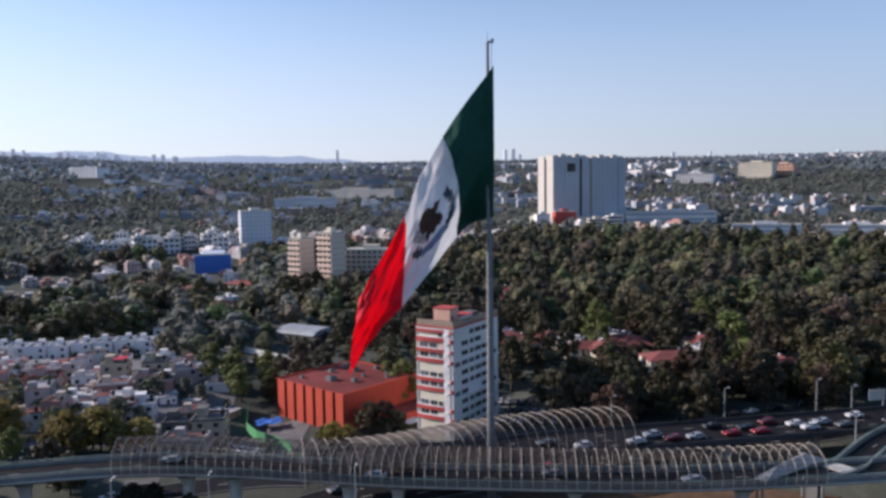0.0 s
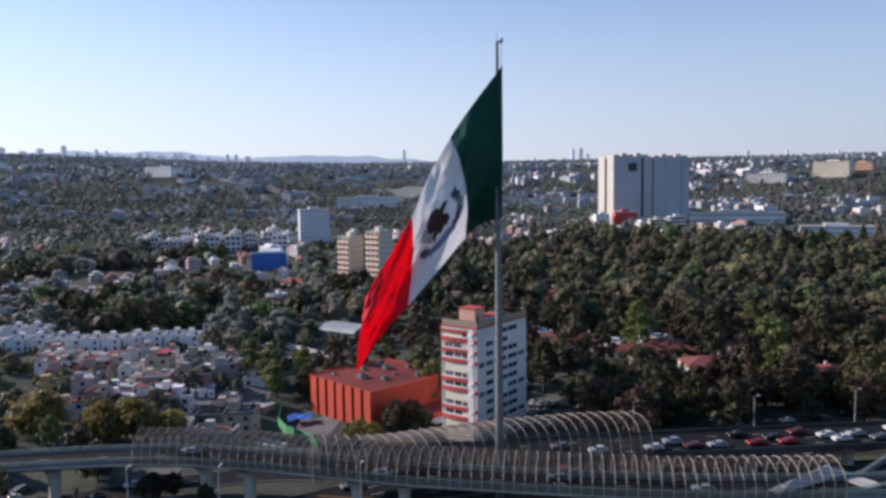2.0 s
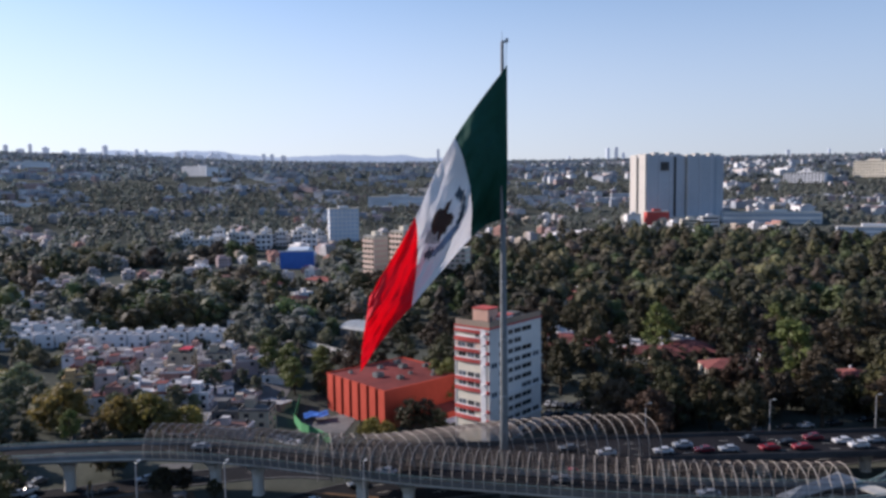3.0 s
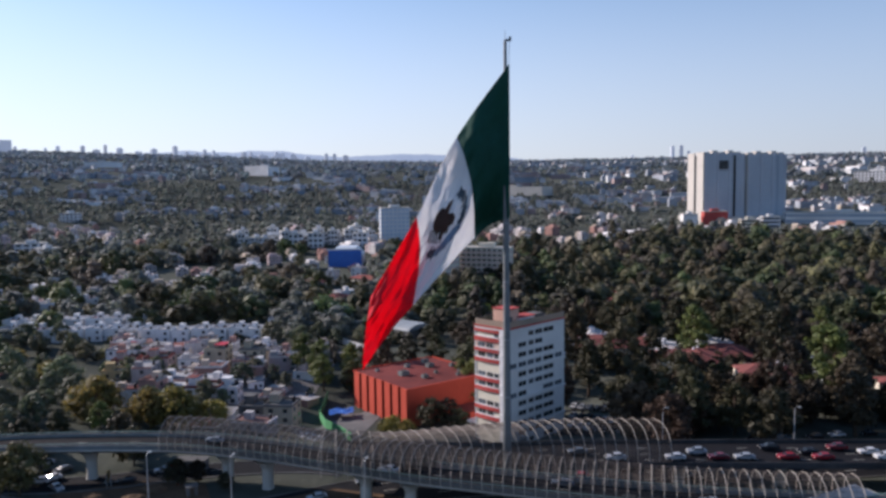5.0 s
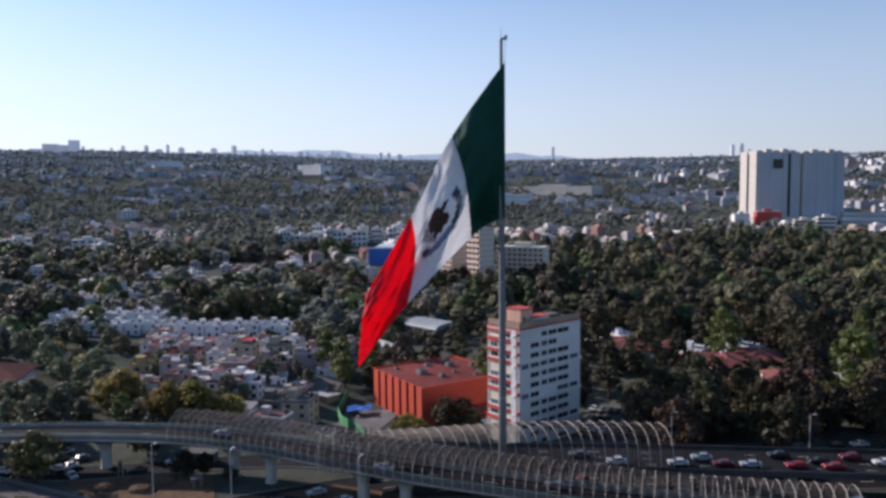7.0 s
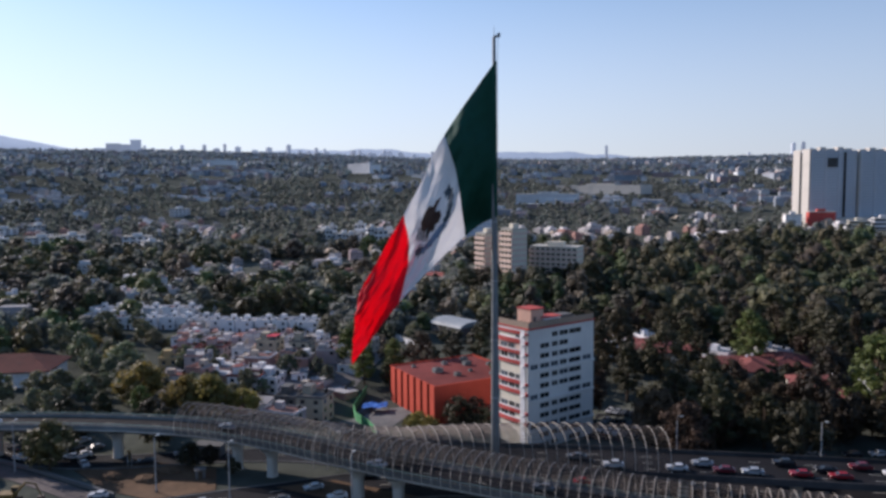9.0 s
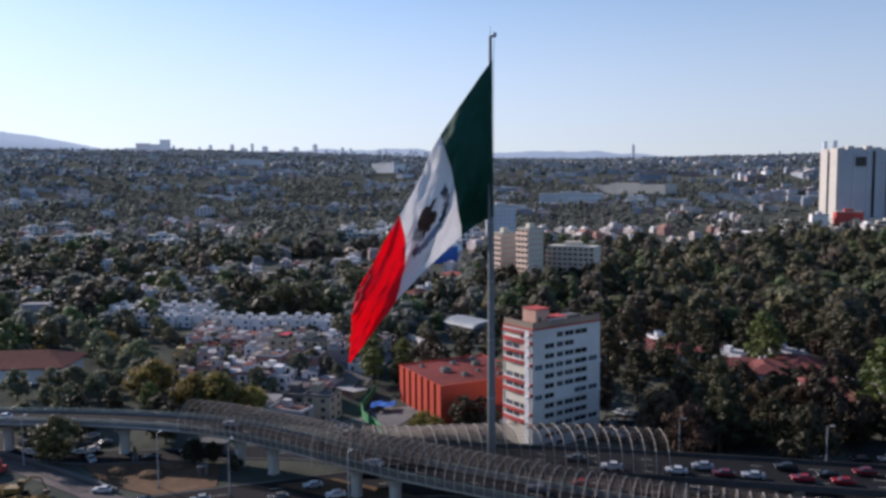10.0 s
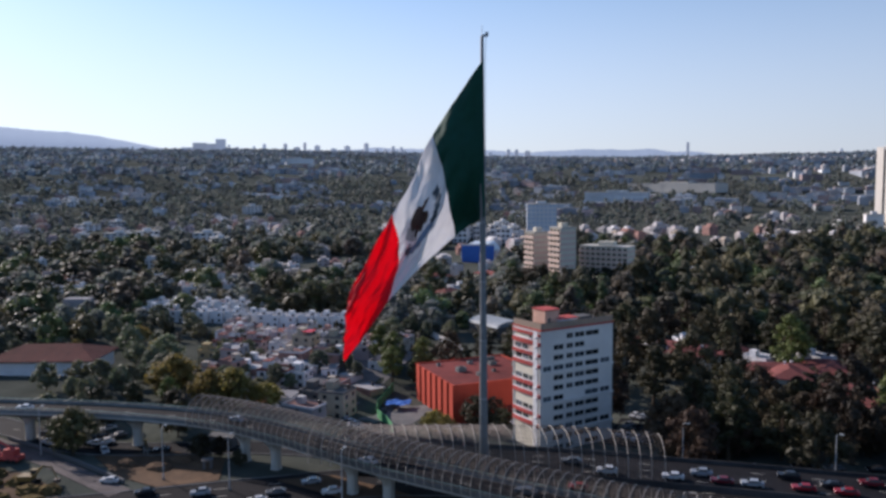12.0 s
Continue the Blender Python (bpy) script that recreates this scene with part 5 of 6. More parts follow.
BROAD = [tree_kind(i, 13.5 + i % 3 * 2, 6.2 + i % 2, M["leaf"], 42) for i in range(5)]
TALL = [tree_kind(20 + i, 19, 5.2, M["leaf"], 42, 40, i == 1) for i in range(2)]
# two kinds paled for haze, for the left-hand gardens
GREY = [tree_kind(60 + i, 11 + i, 5.6, M["haze_leaf"], 42) for i in range(3)]
SMALLGREY = [tree_kind(70 + i, 9, 3.8, M["haze_leaf"], 30) for i in range(2)]
SMALL = [tree_kind(30 + i, 9, 3.8, M["leaf"], 30) for i in range(2)]
OCHRE = [tree_kind(40 + i, 10, 6.0, M["autumn"], 46) for i in range(2)]
DRY = [tree_kind(95 + i, 14 + i * 2, 6.0, M["dryleaf"], 42) for i in range(2)]
WIDE = tree_kind(90, 12, 5.6, M["oliveleaf"], 44)
LIGHT = [tree_kind(50 + i, 16, 4.6, M["bright"], 44) for i in range(2)]


def put_tree(kind, x, y, rng, label, group, s=1.0, loose=0.0):
    ob = copy_thing(kind, pose(x, y, ground_z(x, y), 0, 0, rng.uniform(0, 360)))
    s *= 1 + loose * rng.uniform(-0.3, 0.35)
    ob.scale = (s * rng.uniform(0.9, 1.1), s * rng.uniform(0.9, 1.1), s)
    tagged(ob, label, "tree", group)
    placed.append((x, y, 3))


WOODS = "trees of the woods"
rng = random.Random(77)
# trees that stand out
put_tree(WIDE, -98, 143.5, rng, "round olive-leaved tree beside the viaduct", "ochre trees by the viaduct", 1.0)
for x, y, s in ((-118, 197, 1.3), (-125, 203, 1.1), (-97, 192, 1.1), (-90, 194, 1.15), (-82, 199, 0.8)):
    put_tree(OCHRE[rng.randrange(2)], x, y, rng, "round ochre-leaved tree beside the viaduct", "ochre trees by the viaduct", s)
for x, y, s in ((-108, 185, 0.6), (-74, 264, 1.0), (-83, 270, 0.95), (-70, 256, 0.85), (-63, 268, 0.9), (-60, 258, 0.75)):
    put_tree(LIGHT[rng.randrange(2)], x, y, rng, "fresh green broadleaf tree", "light green trees", s)
for x, y, s in ((-23, 226.5, 0.68), (-19.0, 231, 0.6), (-14.5, 226, 0.5)):
    put_tree(BROAD[1], x, y, rng, "dark green tree against the red hall", "trees by the red hall", s)
for x, y, s in ((93.5, 246, 1.65), (-14, 252, 1.1), (-20, 258, 1.0)):
    put_tree(LIGHT[rng.randrange(2)], x, y, rng, "tall light green tree standing clear", "light green trees", s)
for x, y, s in ((-66, 155, 0.72), (-62.5, 158, 0.6), (-54, 155.5, 0.45)):
    put_tree(SMALL[0], x, y, rng, "small dark green tree beneath the viaduct", "trees beneath the viaduct", s)
put_tree(WIDE, 116, 226, rng, "broad olive-leaved tree at the edge of the woods", WOODS, 1.65)
for x, y, s in ((-32.5, 218, 0.66), (-28.5, 217, 0.6), (-36, 219, 0.45)):
    put_tree(OCHRE[0] if s > 0.5 else WIDE, x, y, rng, "olive bushy tree at the corner of the red hall", "trees by the red hall", s)
for x, y in ((-84, 165), (-108, 163), (-118, 168), (-130, 160), (-140, 176), (-150, 186), (-135, 180), (-152, 196), (-145, 190), (-158, 180), (-140, 198), (-132, 188), (-128, 172), (-118, 180), (-92, 172), (-114, 156), (-126, 157), (-140, 140), (-150, 133), (-132, 134), (-122, 128), (-160, 142), (-214, 300), (-205, 292), (-196, 286), (-222, 288), (-188, 276), (-178, 270), (-205, 276)):
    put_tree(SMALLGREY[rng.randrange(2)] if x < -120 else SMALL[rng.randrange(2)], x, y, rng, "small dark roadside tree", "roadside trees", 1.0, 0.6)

for k in range(26):
    y = rng.uniform(206, 296)
    x = rng.uniform(-118 - (y - 204) * 0.8, -78)
    put_tree(SMALLGREY[k % 2], x, y, rng, "small tree paled for haze between packed houses", "trees of the packed quarter", 0.75, 0.8)

# sight lines kept clear of trees: place, half width, depth
CLEAR = [(hx, hy, 10, 34) for hx, hy in TILED] + [(-172, 560, 20, 150), (-66, 338, 12, 50), (-80, 452, 14, 14), (-60, 452, 20, 12), (-44, 460, 18, 12), (93.5, 246, 6, 44), (-930, 782, 60, 60), (-675, 630, 30, 50), (-548, 563, 36, 50), (-474, 597, 30, 50), (-648, 858, 18, 40), (-190, 770, 18, 60), (-74, 309, 18, 36), (-270, 710, 50, 40), (-180, 318, 60, 42), (-150, 1325, 88, 60), (-210, 1165, 50, 50), (342, 800, 36, 70), (425, 775, 36, 70), (276, 915, 55, 60), (585, 1400, 45, 60), (465, 1385, 36, 60), (-740, 1620, 55, 80), (-1462, 2040, 62, 900)]


def in_clear(x, y):
    for hx, hy, w, depth in CLEAR:
        l = math.hypot(hx - 35, hy)
        ux, uy = (hx - 35) / l, hy / l
        dx, dy = x - hx, y - hy
        if -depth < dx * ux + dy * uy < 8 and abs(dx * uy - dy * ux) < w:
            return True
    return False


def blocked(x, y, r=4.0):
    if any(abs(x - a) < c + r * 0.5 and abs(y - b) < c + r * 0.5 for a, b, c in placed if c > 3):
        return True
    u, v = x - 2.5, y - 213
    a, b = u * 0.54 + v * 0.84, -u * 0.84 + v * 0.54
    if -5 < a < 31 and -5 < b < 18:
        return True
    u, v = x + 31, y - 227
    a, b = u * 0.647 + v * 0.763, -u * 0.763 + v * 0.647
    if -8 < a < 38 and -16 < b < 38:
        return True
    if 14 < x < 32 and 228 < y < 257:
        return True
    if -66 < x < -36 and 190 < y < 250:
        return True
    if -58 < x < 34 and y < 236 and not (x > 24 and y > 228):
        return True
    if math.hypot(x + 66, y - 338) < 13:
        return True
    # the packed quarter and its terrace
    if -64 > x > -128 - (y - 204) and 198 < y < 300:
        return True
    # roads
    for path, w in ((branch_path, 20), (low_road, 11)):
        if y < 260 and min((p.x - x) ** 2 + (p.y - y) ** 2 for p in path[::3]) < w * w:
            return True
    if in_clear(x, y):
        return True
    return y < 196


cells = {}
def free(x, y, gap):
    k = (int(x // 8), int(y // 8))
    for i in (-1, 0, 1):
        for j in (-1, 0, 1):
            for a, b in cells.get((k[0] + i, k[1] + j), ()):
                if (a - x) ** 2 + (b - y) ** 2 < gap * gap:
                    return False
    cells.setdefault(k, []).append((x, y))
    return True


def sector(r0, r1, n, rng):
    """Random places ahead, evenly spread over a ring sector."""
    for _ in range(n):
        r = math.sqrt(rng.uniform(r0 * r0, r1 * r1))
        a = radians(rng.uniform(-35, 63))
        yield 35 - r * math.sin(a), r * math.cos(a), r, a


# single trees nearest to the camera
near = [(x, y) for x, y, r, a in sector(196, 480, 5100, rng) if not blocked(x, y) and (x > -30 or rng.random() < 0.75) and free(x, y, 9.5)]
near.sort(key=lambda p: math.hypot(p[0] - 40, p[1]))
for x, y in near[:150]:
    woods = x > 10
    q = rng.random()
    if x < -60:
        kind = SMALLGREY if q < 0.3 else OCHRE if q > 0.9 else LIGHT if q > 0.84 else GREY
    else:
        kind = (TALL if woods and q < 0.3 else LIGHT if q > 0.955 else OCHRE if q > 0.94 and y > 300 else DRY if q > 0.78 else BROAD if q > 0.12 else SMALL)
    put_tree(kind[rng.randrange(len(kind))], x, y, rng, "dark green broadleaf tree in dense woods" if woods else "dark green garden tree", WOODS, 1.05 if woods else 0.8, 1.0)
# undergrowth that closes the edge of the woods
for k in range(46):
    x = 36 + k * 2.25 + rng.uniform(-1, 1)
    put_tree((SMALL + DRY)[k % 3 if k % 7 else 2], x, 216 + (x - 36) * 0.27 + rng.uniform(-3, 8), rng, "small dark tree at the edge of the woods", WOODS, 0.85, 0.5)
# tall trees before the slender apartment blocks
for i, (x, y) in enumerate(((-88, 444), (-80, 440), (-73, 436), (-65, 431), (-57, 434), (-49, 446), (-40, 450), (-32, 452), (-77, 428), (-62, 424), (-48, 436), (-90, 432))):
    put_tree(BROAD[i % 5], x, y, rng, "dark green broadleaf tree before the apartment blocks", WOODS, 1.05)
# low bushes before the tiled houses
for hx, hy in TILED[:10]:
    l = math.hypot(hx - 35, hy)
    for k in range(5):
        q, o = rng.uniform(9, 32), rng.uniform(-10, 10)
        x, y = hx - (hx - 35) / l * q + o, hy - hy / l * q
        put_tree(SMALL[k % 2], x, y, rng, "small dark garden tree before a tiled house", WOODS, 0.62, 0.5)


def pack(kinds):
    """Reads meshes as arrays: corners and triangles."""
    out = []
    for me in kinds:
        me.calc_loop_triangles()
        v = np.empty(len(me.vertices) * 3)
        me.vertices.foreach_get("co", v)
        f = np.empty(len(me.loop_triangles) * 3, dtype=np.int64)
        me.loop_triangles.foreach_get("vertices", f)
        out.append((v.reshape(-1, 3), f.reshape(-1, 3)))
    return out


def spread_mesh(name, kinds, places, mat, label, category):
    """One joined mesh of many turned and scaled copies of a few shapes."""
    vs, fs, n = [], [], 0
    for k, x, y, z, turn, sx, sz in places:
        v, f = kinds[k]
        c, s = math.cos(turn), math.sin(turn)
        w = np.stack(((v[:, 0] * c - v[:, 1] * s) * sx + x, (v[:, 0] * s + v[:, 1] * c) * sx + y, v[:, 2] * sz + z), 1)
        vs.append(w)
        fs.append(f + n)
        n += len(v)
    vs, fs = np.concatenate(vs), np.concatenate(fs)
    me = bpy.data.meshes.new(name)
    me.vertices.add(len(vs))
    me.vertices.foreach_set("co", vs.ravel())
    me.loops.add(fs.size)
    me.loops.foreach_set("vertex_index", fs.ravel())
    me.polygons.add(len(fs))
    me.polygons.foreach_set("loop_start", np.arange(0, fs.size, 3))
    me.polygons.foreach_set("loop_total", np.full(len(fs), 3))
    me.update(calc_edges=True)
    me.validate()
    me.shade_flat()
    me.materials.append(mat)
    own = me.attributes.new("tone", 'FLOAT', 'POINT')
    own.data.foreach_set("value", np.repeat([(math.sin(p[1] * 12.9898 + p[2] * 78.233) * 43758.5453) % 1.0 for p in places], [len(kinds[p[0]][0]) for p in places]))
    return tagged(new(name, me), label, category, kind="stuff")


def crown_shape(seed, h, spread, clumps, sub, cards, size, big=0.58, cone=False):
    rng = random.Random(seed)
    bm = bmesh.new()
    for i in range(clumps):
        f = (i + 0.5) / clumps
        wide = spread * math.sin(math.pi * min(1, 0.2 + 0.78 * f)) ** 0.8
        if cone:
            wide = spread * (1.05 - f) ** 0.7
        a, q = rng.uniform(0, 6.28), wide * math.sqrt(rng.random())
        c = Vector((q * math.cos(a), q * math.sin(a), h * (0.15 + 0.76 * f)))
        r = spread * rng.uniform(big * 0.6, big)
        clump(bm, c, r * (0.82 if cards else 1.0), rng, sub)
        if cards:
            leaf_cards(bm, c, r, cards, size, rng)
    me = bpy.data.meshes.new("shape")
    bm.to_mesh(me)
    bm.free()
    return me


MID = pack([crown_shape(100 + i, 14 + i % 3 * 2.5, 7.6 + i % 2, 16, 1, 25, 0.95, 0.44) for i in range(7)] + [crown_shape(110 + i, 22, 4.6, 15, 1, 24, 0.9, 0.5, True) for i in range(1)])
ROUND = pack([crown_shape(180 + i, 10.5 + i % 3 * 1.5, 6.6 + i % 2, 14, 1, 24, 0.9, 0.48) for i in range(5)])
LOW = pack([crown_shape(120 + i, 12, 5.4, 6, 1, 9, 1.4) for i in range(5)])
FAR = pack([crown_shape(140 + i, 9, 9.5, 4, 1, 5, 2.4, 0.5) for i in range(5)])


def density(x, y, a):
    """Share of tree cover: dense on the right, mixed with houses on the left and further out."""
    return 0.5 + 0.5 * noise.noise(Vector((x * 0.007, y * 0.007, 1.7)))


def wooded(x, y, r):
    """The dark wooded slope on the far side of the valley."""
    az = math.degrees(math.atan2(35 - x, y))
    return 1250 < r < 2500 and -34 < az < -20


def scatter(points, kinds, s0, s1, turn=None):
    out = []
    for x, y in points:
        s = rng.uniform(s0, s1)
        out.append((rng.randrange(len(kinds)), x, y, ground_z(x, y) - 0.5, turn(x, y) if turn else rng.uniform(0, 6.28), s, s * rng.uniform(0.8, 1.2)))
    return out


rest = near[150:]
rest += [(x, y) for x, y, r, a in sector(470, 760, 4700, rng) if density(x, y, a) > (0.26 if x > 20 else 0.36) and not in_clear(x, y) and free(x, y, 11.5)]
def species(points, names, weights):
    """Shares places out among kinds of foliage."""
    out = {n: [] for n in names}
    for p in points:
        out[rng.choices(names, weights)[0]].append(p)
    return out


KINDS = {"woods": ("dense dark green broadleaf woods", 0.42), "olive": ("olive-leaved trees mixed into the woods", 0.24), "fresh": ("fresh green trees mixed into the woods", 0.2), "dry": ("brown half-bare trees mixed into the woods", 0.14)}
KINDS["midwoods"] = ("garden trees paled for haze between houses", 0.0)
for side, weights in ((True, (0.42, 0.24, 0.2, 0.14, 0.0)), (False, (0.05, 0.27, 0.22, 0.14, 0.32))):
    for n, pts in species([p for p in rest if (p[0] > -60) == side], list(KINDS), weights).items():
        if pts:
            kinds, least, most = (MID, 0.6, 1.25) if side else (ROUND, 0.6, 1.3)
            spread_mesh("woods", kinds, scatter(pts, kinds, least, most), M[n], KINDS[n][0], "woods")
# low bushes in the sight lines cleared towards the camera
bushes = [(x, y) for x, y, r, a in sector(215, 520, 2600, rng) if in_clear(x, y) and not any(abs(x - p) < 8 and abs(y - q) < 8 for p, q, c in placed if c > 3) and not (-58 < x < 34 and y < 236) and free(x, y, 4.5)]
BUSH = pack([crown_shape(160 + i, 4.5, 2.6, 8, 1, 8, 0.6) for i in range(4)])
for n, pts in species(bushes, ["woods", "olive", "dry"], [3, 2, 2]).items():
    spread_mesh("bushes", BUSH, scatter(pts, BUSH, 0.7, 1.3), M[n], "low garden bushes between the houses", "bushes")
# both woods below carry distance haze in their foliage colour
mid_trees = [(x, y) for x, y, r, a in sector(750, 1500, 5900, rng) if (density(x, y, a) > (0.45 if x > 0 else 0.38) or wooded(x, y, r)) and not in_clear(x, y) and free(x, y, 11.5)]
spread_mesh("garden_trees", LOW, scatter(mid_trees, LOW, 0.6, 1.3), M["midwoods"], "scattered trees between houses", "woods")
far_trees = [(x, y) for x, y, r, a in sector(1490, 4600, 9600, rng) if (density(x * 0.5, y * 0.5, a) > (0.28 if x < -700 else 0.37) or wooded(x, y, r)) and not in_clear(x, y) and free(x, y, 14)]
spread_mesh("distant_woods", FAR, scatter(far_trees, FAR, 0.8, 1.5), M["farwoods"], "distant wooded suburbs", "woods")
for ob in [WIDE] + DRY + GREY + SMALLGREY + BROAD + TALL + SMALL + OCHRE + LIGHT:
    drop_all(ob)

# ---- distant houses ----
HOUSE_SIZES = ((10, 9, 6), (14, 9, 5.5), (9, 12, 8), (20, 12, 7), (12, 10, 9), (34, 15, 6), (46, 18, 7))


def house_shape(w, d, h):
    """Walls, a roof slab with its own colour and a rooftop hut."""
    bm = bmesh.new()
    box(bm, -w / 2, w / 2, -d / 2, d / 2, -3, h)
    box(bm, -w / 2 - 0.3, w / 2 + 0.3, -d / 2 - 0.3, d / 2 + 0.3, h + 0.01, h + 0.5)
    box(bm, -w / 2 + 1, -w / 2 + 1 + min(6, w * 0.5), -d / 4, d / 4, h + 0.51, h + 2.4)
    me = bpy.data.meshes.new("shape")
    bm.to_mesh(me)
    bm.free()
    return me


def district_turn(x, y):
    """Houses of one district stand square to the same streets."""
    return radians(15 + 60 * noise.noise(Vector((x * 0.0016, y * 0.0016, 5.5)))) + rng.choice((0, math.pi / 2)) + rng.uniform(-0.06, 0.06)


HS = pack([house_shape(*k) for k in HOUSE_SIZES])
spots = [(x, y) for x, y, r, a in sector(420, 1500, 2600, rng) if (density(x, y, a) < 0.47 or rng.random() < 0.12) and (x < 0 or r > 780) and not wooded(x, y, r) and not in_clear(x, y) and free(x, y, 7.5)]
# the nearest ones are houses of their own
spots.sort(key=lambda p: math.hypot(p[0] - 40, p[1]))
suburb_mesh = []
for w, d, h in HOUSE_SIZES[:5]:
    bm = bmesh.new()
    box(bm, -w / 2, w / 2, -d / 2, d / 2, -3, h)
    box(bm, -w / 2 + 1, w / 5, -d / 4, d / 4, h + 0.003, h + 2.2)
    box(bm, -w / 2 - 0.2, w / 2 + 0.2, -d / 2 - 0.2, -d / 2 - 0.003, h - 0.4, h + 0.5)
    walls = len(bm.faces)
    for z in ((1.0, 4.0) if h < 8 else (1.0, 3.8, 6.4)):
        n = int(w / 3)
        for k in range(n):
            x = -w / 2 + w * (k + 0.5) / n
            box(bm, x - 0.7, x + 0.7, -d / 2 - 0.06, -d / 2 + 0.1, z, z + 1.3)
            box(bm, x - 0.7, x + 0.7, d / 2 - 0.1, d / 2 + 0.06, z, z + 1.3)
        for y in (-d / 4, d / 4):
            box(bm, -w / 2 - 0.06, -w / 2 + 0.1, y - 0.7, y + 0.7, z, z + 1.3)
            box(bm, w / 2 - 0.1, w / 2 + 0.06, y - 0.7, y + 0.7, z, z + 1.3)
    bm.faces.ensure_lookup_table()
    for f in bm.faces[walls:]:
        f.material_index = 1
    me = mesh_of("suburban_house", bm, M["houses"])
    me.materials.append(M["glass"])
    suburb_mesh.append(me)
for i, (x, y) in enumerate(spots[:300]):
    ob = new("suburban_house", suburb_mesh[rng.randrange(5)])
    s = rng.uniform(0.7, 1.05)
    ob.matrix_basis = pose(x, y, ground_z(x, y) - 0.4, 0, 0, math.degrees(district_turn(x, y))) @ Matrix.Diagonal((s, s, s, 1))
    tagged(ob, "pale flat-roofed suburban house among trees", "house", "suburban houses")
spots = spots[300:]
spread_mesh("suburb_houses", HS, scatter(spots, HS, 0.75, 1.15, district_turn), M["farhouses"], "suburban houses paled for haze among trees", "houses")
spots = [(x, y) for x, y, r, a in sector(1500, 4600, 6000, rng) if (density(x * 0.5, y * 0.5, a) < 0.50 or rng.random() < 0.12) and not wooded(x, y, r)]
spread_mesh("distant_houses", HS, scatter(spots, HS, 0.8, 1.35, district_turn), M["farhouses"], "distant city houses paled for haze", "houses")

# ---- the skyline ----
def far_at(az, dist):
    x, y = 35 - dist * math.sin(radians(az)), dist * math.cos(radians(az))
    return x, y, ground_z(x, y)


tower_mesh = {}
for i in range(6):
    bm = bmesh.new()
    w, d, h = ((26, 20, 60), (40, 22, 48), (22, 22, 85), (60, 22, 40), (30, 24, 70), (20, 20, 110))[i]
    box(bm, -w / 2, w / 2, -d / 2, d / 2, -20, h)
    box(bm, -w / 5, w / 5, -d / 5, d / 5, h, h + 6)
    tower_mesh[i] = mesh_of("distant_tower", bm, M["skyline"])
rng = random.Random(5)
def far_tower(az, k, s=1.0, dist=4400):
    x, y, z = far_at(az, dist)
    ob = new("distant_tower", tower_mesh[k])
    ob.matrix_basis = pose(x, y, z, 0, 0, rng.uniform(0, 40) + az) @ Matrix.Diagonal((s, s, s, 1))
    tagged(ob, "hazy distant high-rise on the skyline", "high-rise", "skyline towers")
for az in (29.6, 29.0, 26.9, 26.4, 25.6, 24.6, 24.2, 23.4, 21.0, 20.4, 19.6, 30.8, 31.6, 33.0, 34.0, 35.2, 36.1, 37.5, 39.0):
    far_tower(az, rng.choice((0, 1, 2, 3, 4)), rng.uniform(0.5, 0.8))
for k in range(16):
    far_tower(rng.uniform(21, 46), rng.choice((1, 3, 3, 0)), rng.uniform(0.4, 0.6))
for az, k, s in ((8.2, 5, 0.75), (-4.3, 2, 0.8), (-4.9, 2, 0.85), (-5.4, 2, 0.5), (-16.4, 4, 0.6), (-18.9, 2, 0.5), (-1.5, 0, 0.5), (-22, 0, 0.5), (-27, 1, 0.5)):
    far_tower(az, k, s)
x, y, z = far_at(43.2, 4200)
mall = thing("hilltop_block", (x, y, z - 68), 43, "large stepped grey block on the hazy ridge", "building")
for a in ((-112, -55, 0, 40, 0, 88), (-55, 15, -5, 40, 0, 112), (15, 60, 0, 40, 0, 108), (60, 112, -4, 40, 0, 132)):
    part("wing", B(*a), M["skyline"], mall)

def ridge(name, a0, a1, dist, heights, label):
    n = len(heights) * 30
    verts, faces = [], []
    for i in range(n + 1):
        f = i / n * (len(heights) - 1)
        k = min(int(f), len(heights) - 2)
        h = heights[k] + (heights[k + 1] - heights[k]) * smooth01(f - k)
        az = a0 + (a1 - a0) * i / n
        h += 10 * noise.noise(Vector((az * 0.6, 0, 4))) + 4 * noise.noise(Vector((az * 9, 0, 2)))
        x0, y0, z0 = far_at(az, dist)
        x1, y1, z1 = far_at(az, dist - 500)
        verts += [(x0, y0, z0 + max(0, h)), (x1, y1, z1 - 12), (x0, y0, z0 - 30)]
    for i in range(n):
        a, b = i * 3, i * 3 + 3
        faces += [(a, b, b + 1, a + 1), (a, a + 2, b + 2, b)]
    me = bpy.data.meshes.new(name)
    me.from_pydata(verts, [], faces)
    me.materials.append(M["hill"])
    me.polygons.foreach_set("use_smooth", [True] * len(faces))
    tagged(new(name, me), label, "hills", kind="structure")


ridge("backdrop_hills", 43, 100, 4750, [0, 100, 160, 200, 215, 230, 250], "hazy blue wooded ridge")
ridge("backdrop_far_hills", 40, 0, 4800, [0, 20, 45, 60, 40, 62, 50, 20, 0], "faint far blue hills")

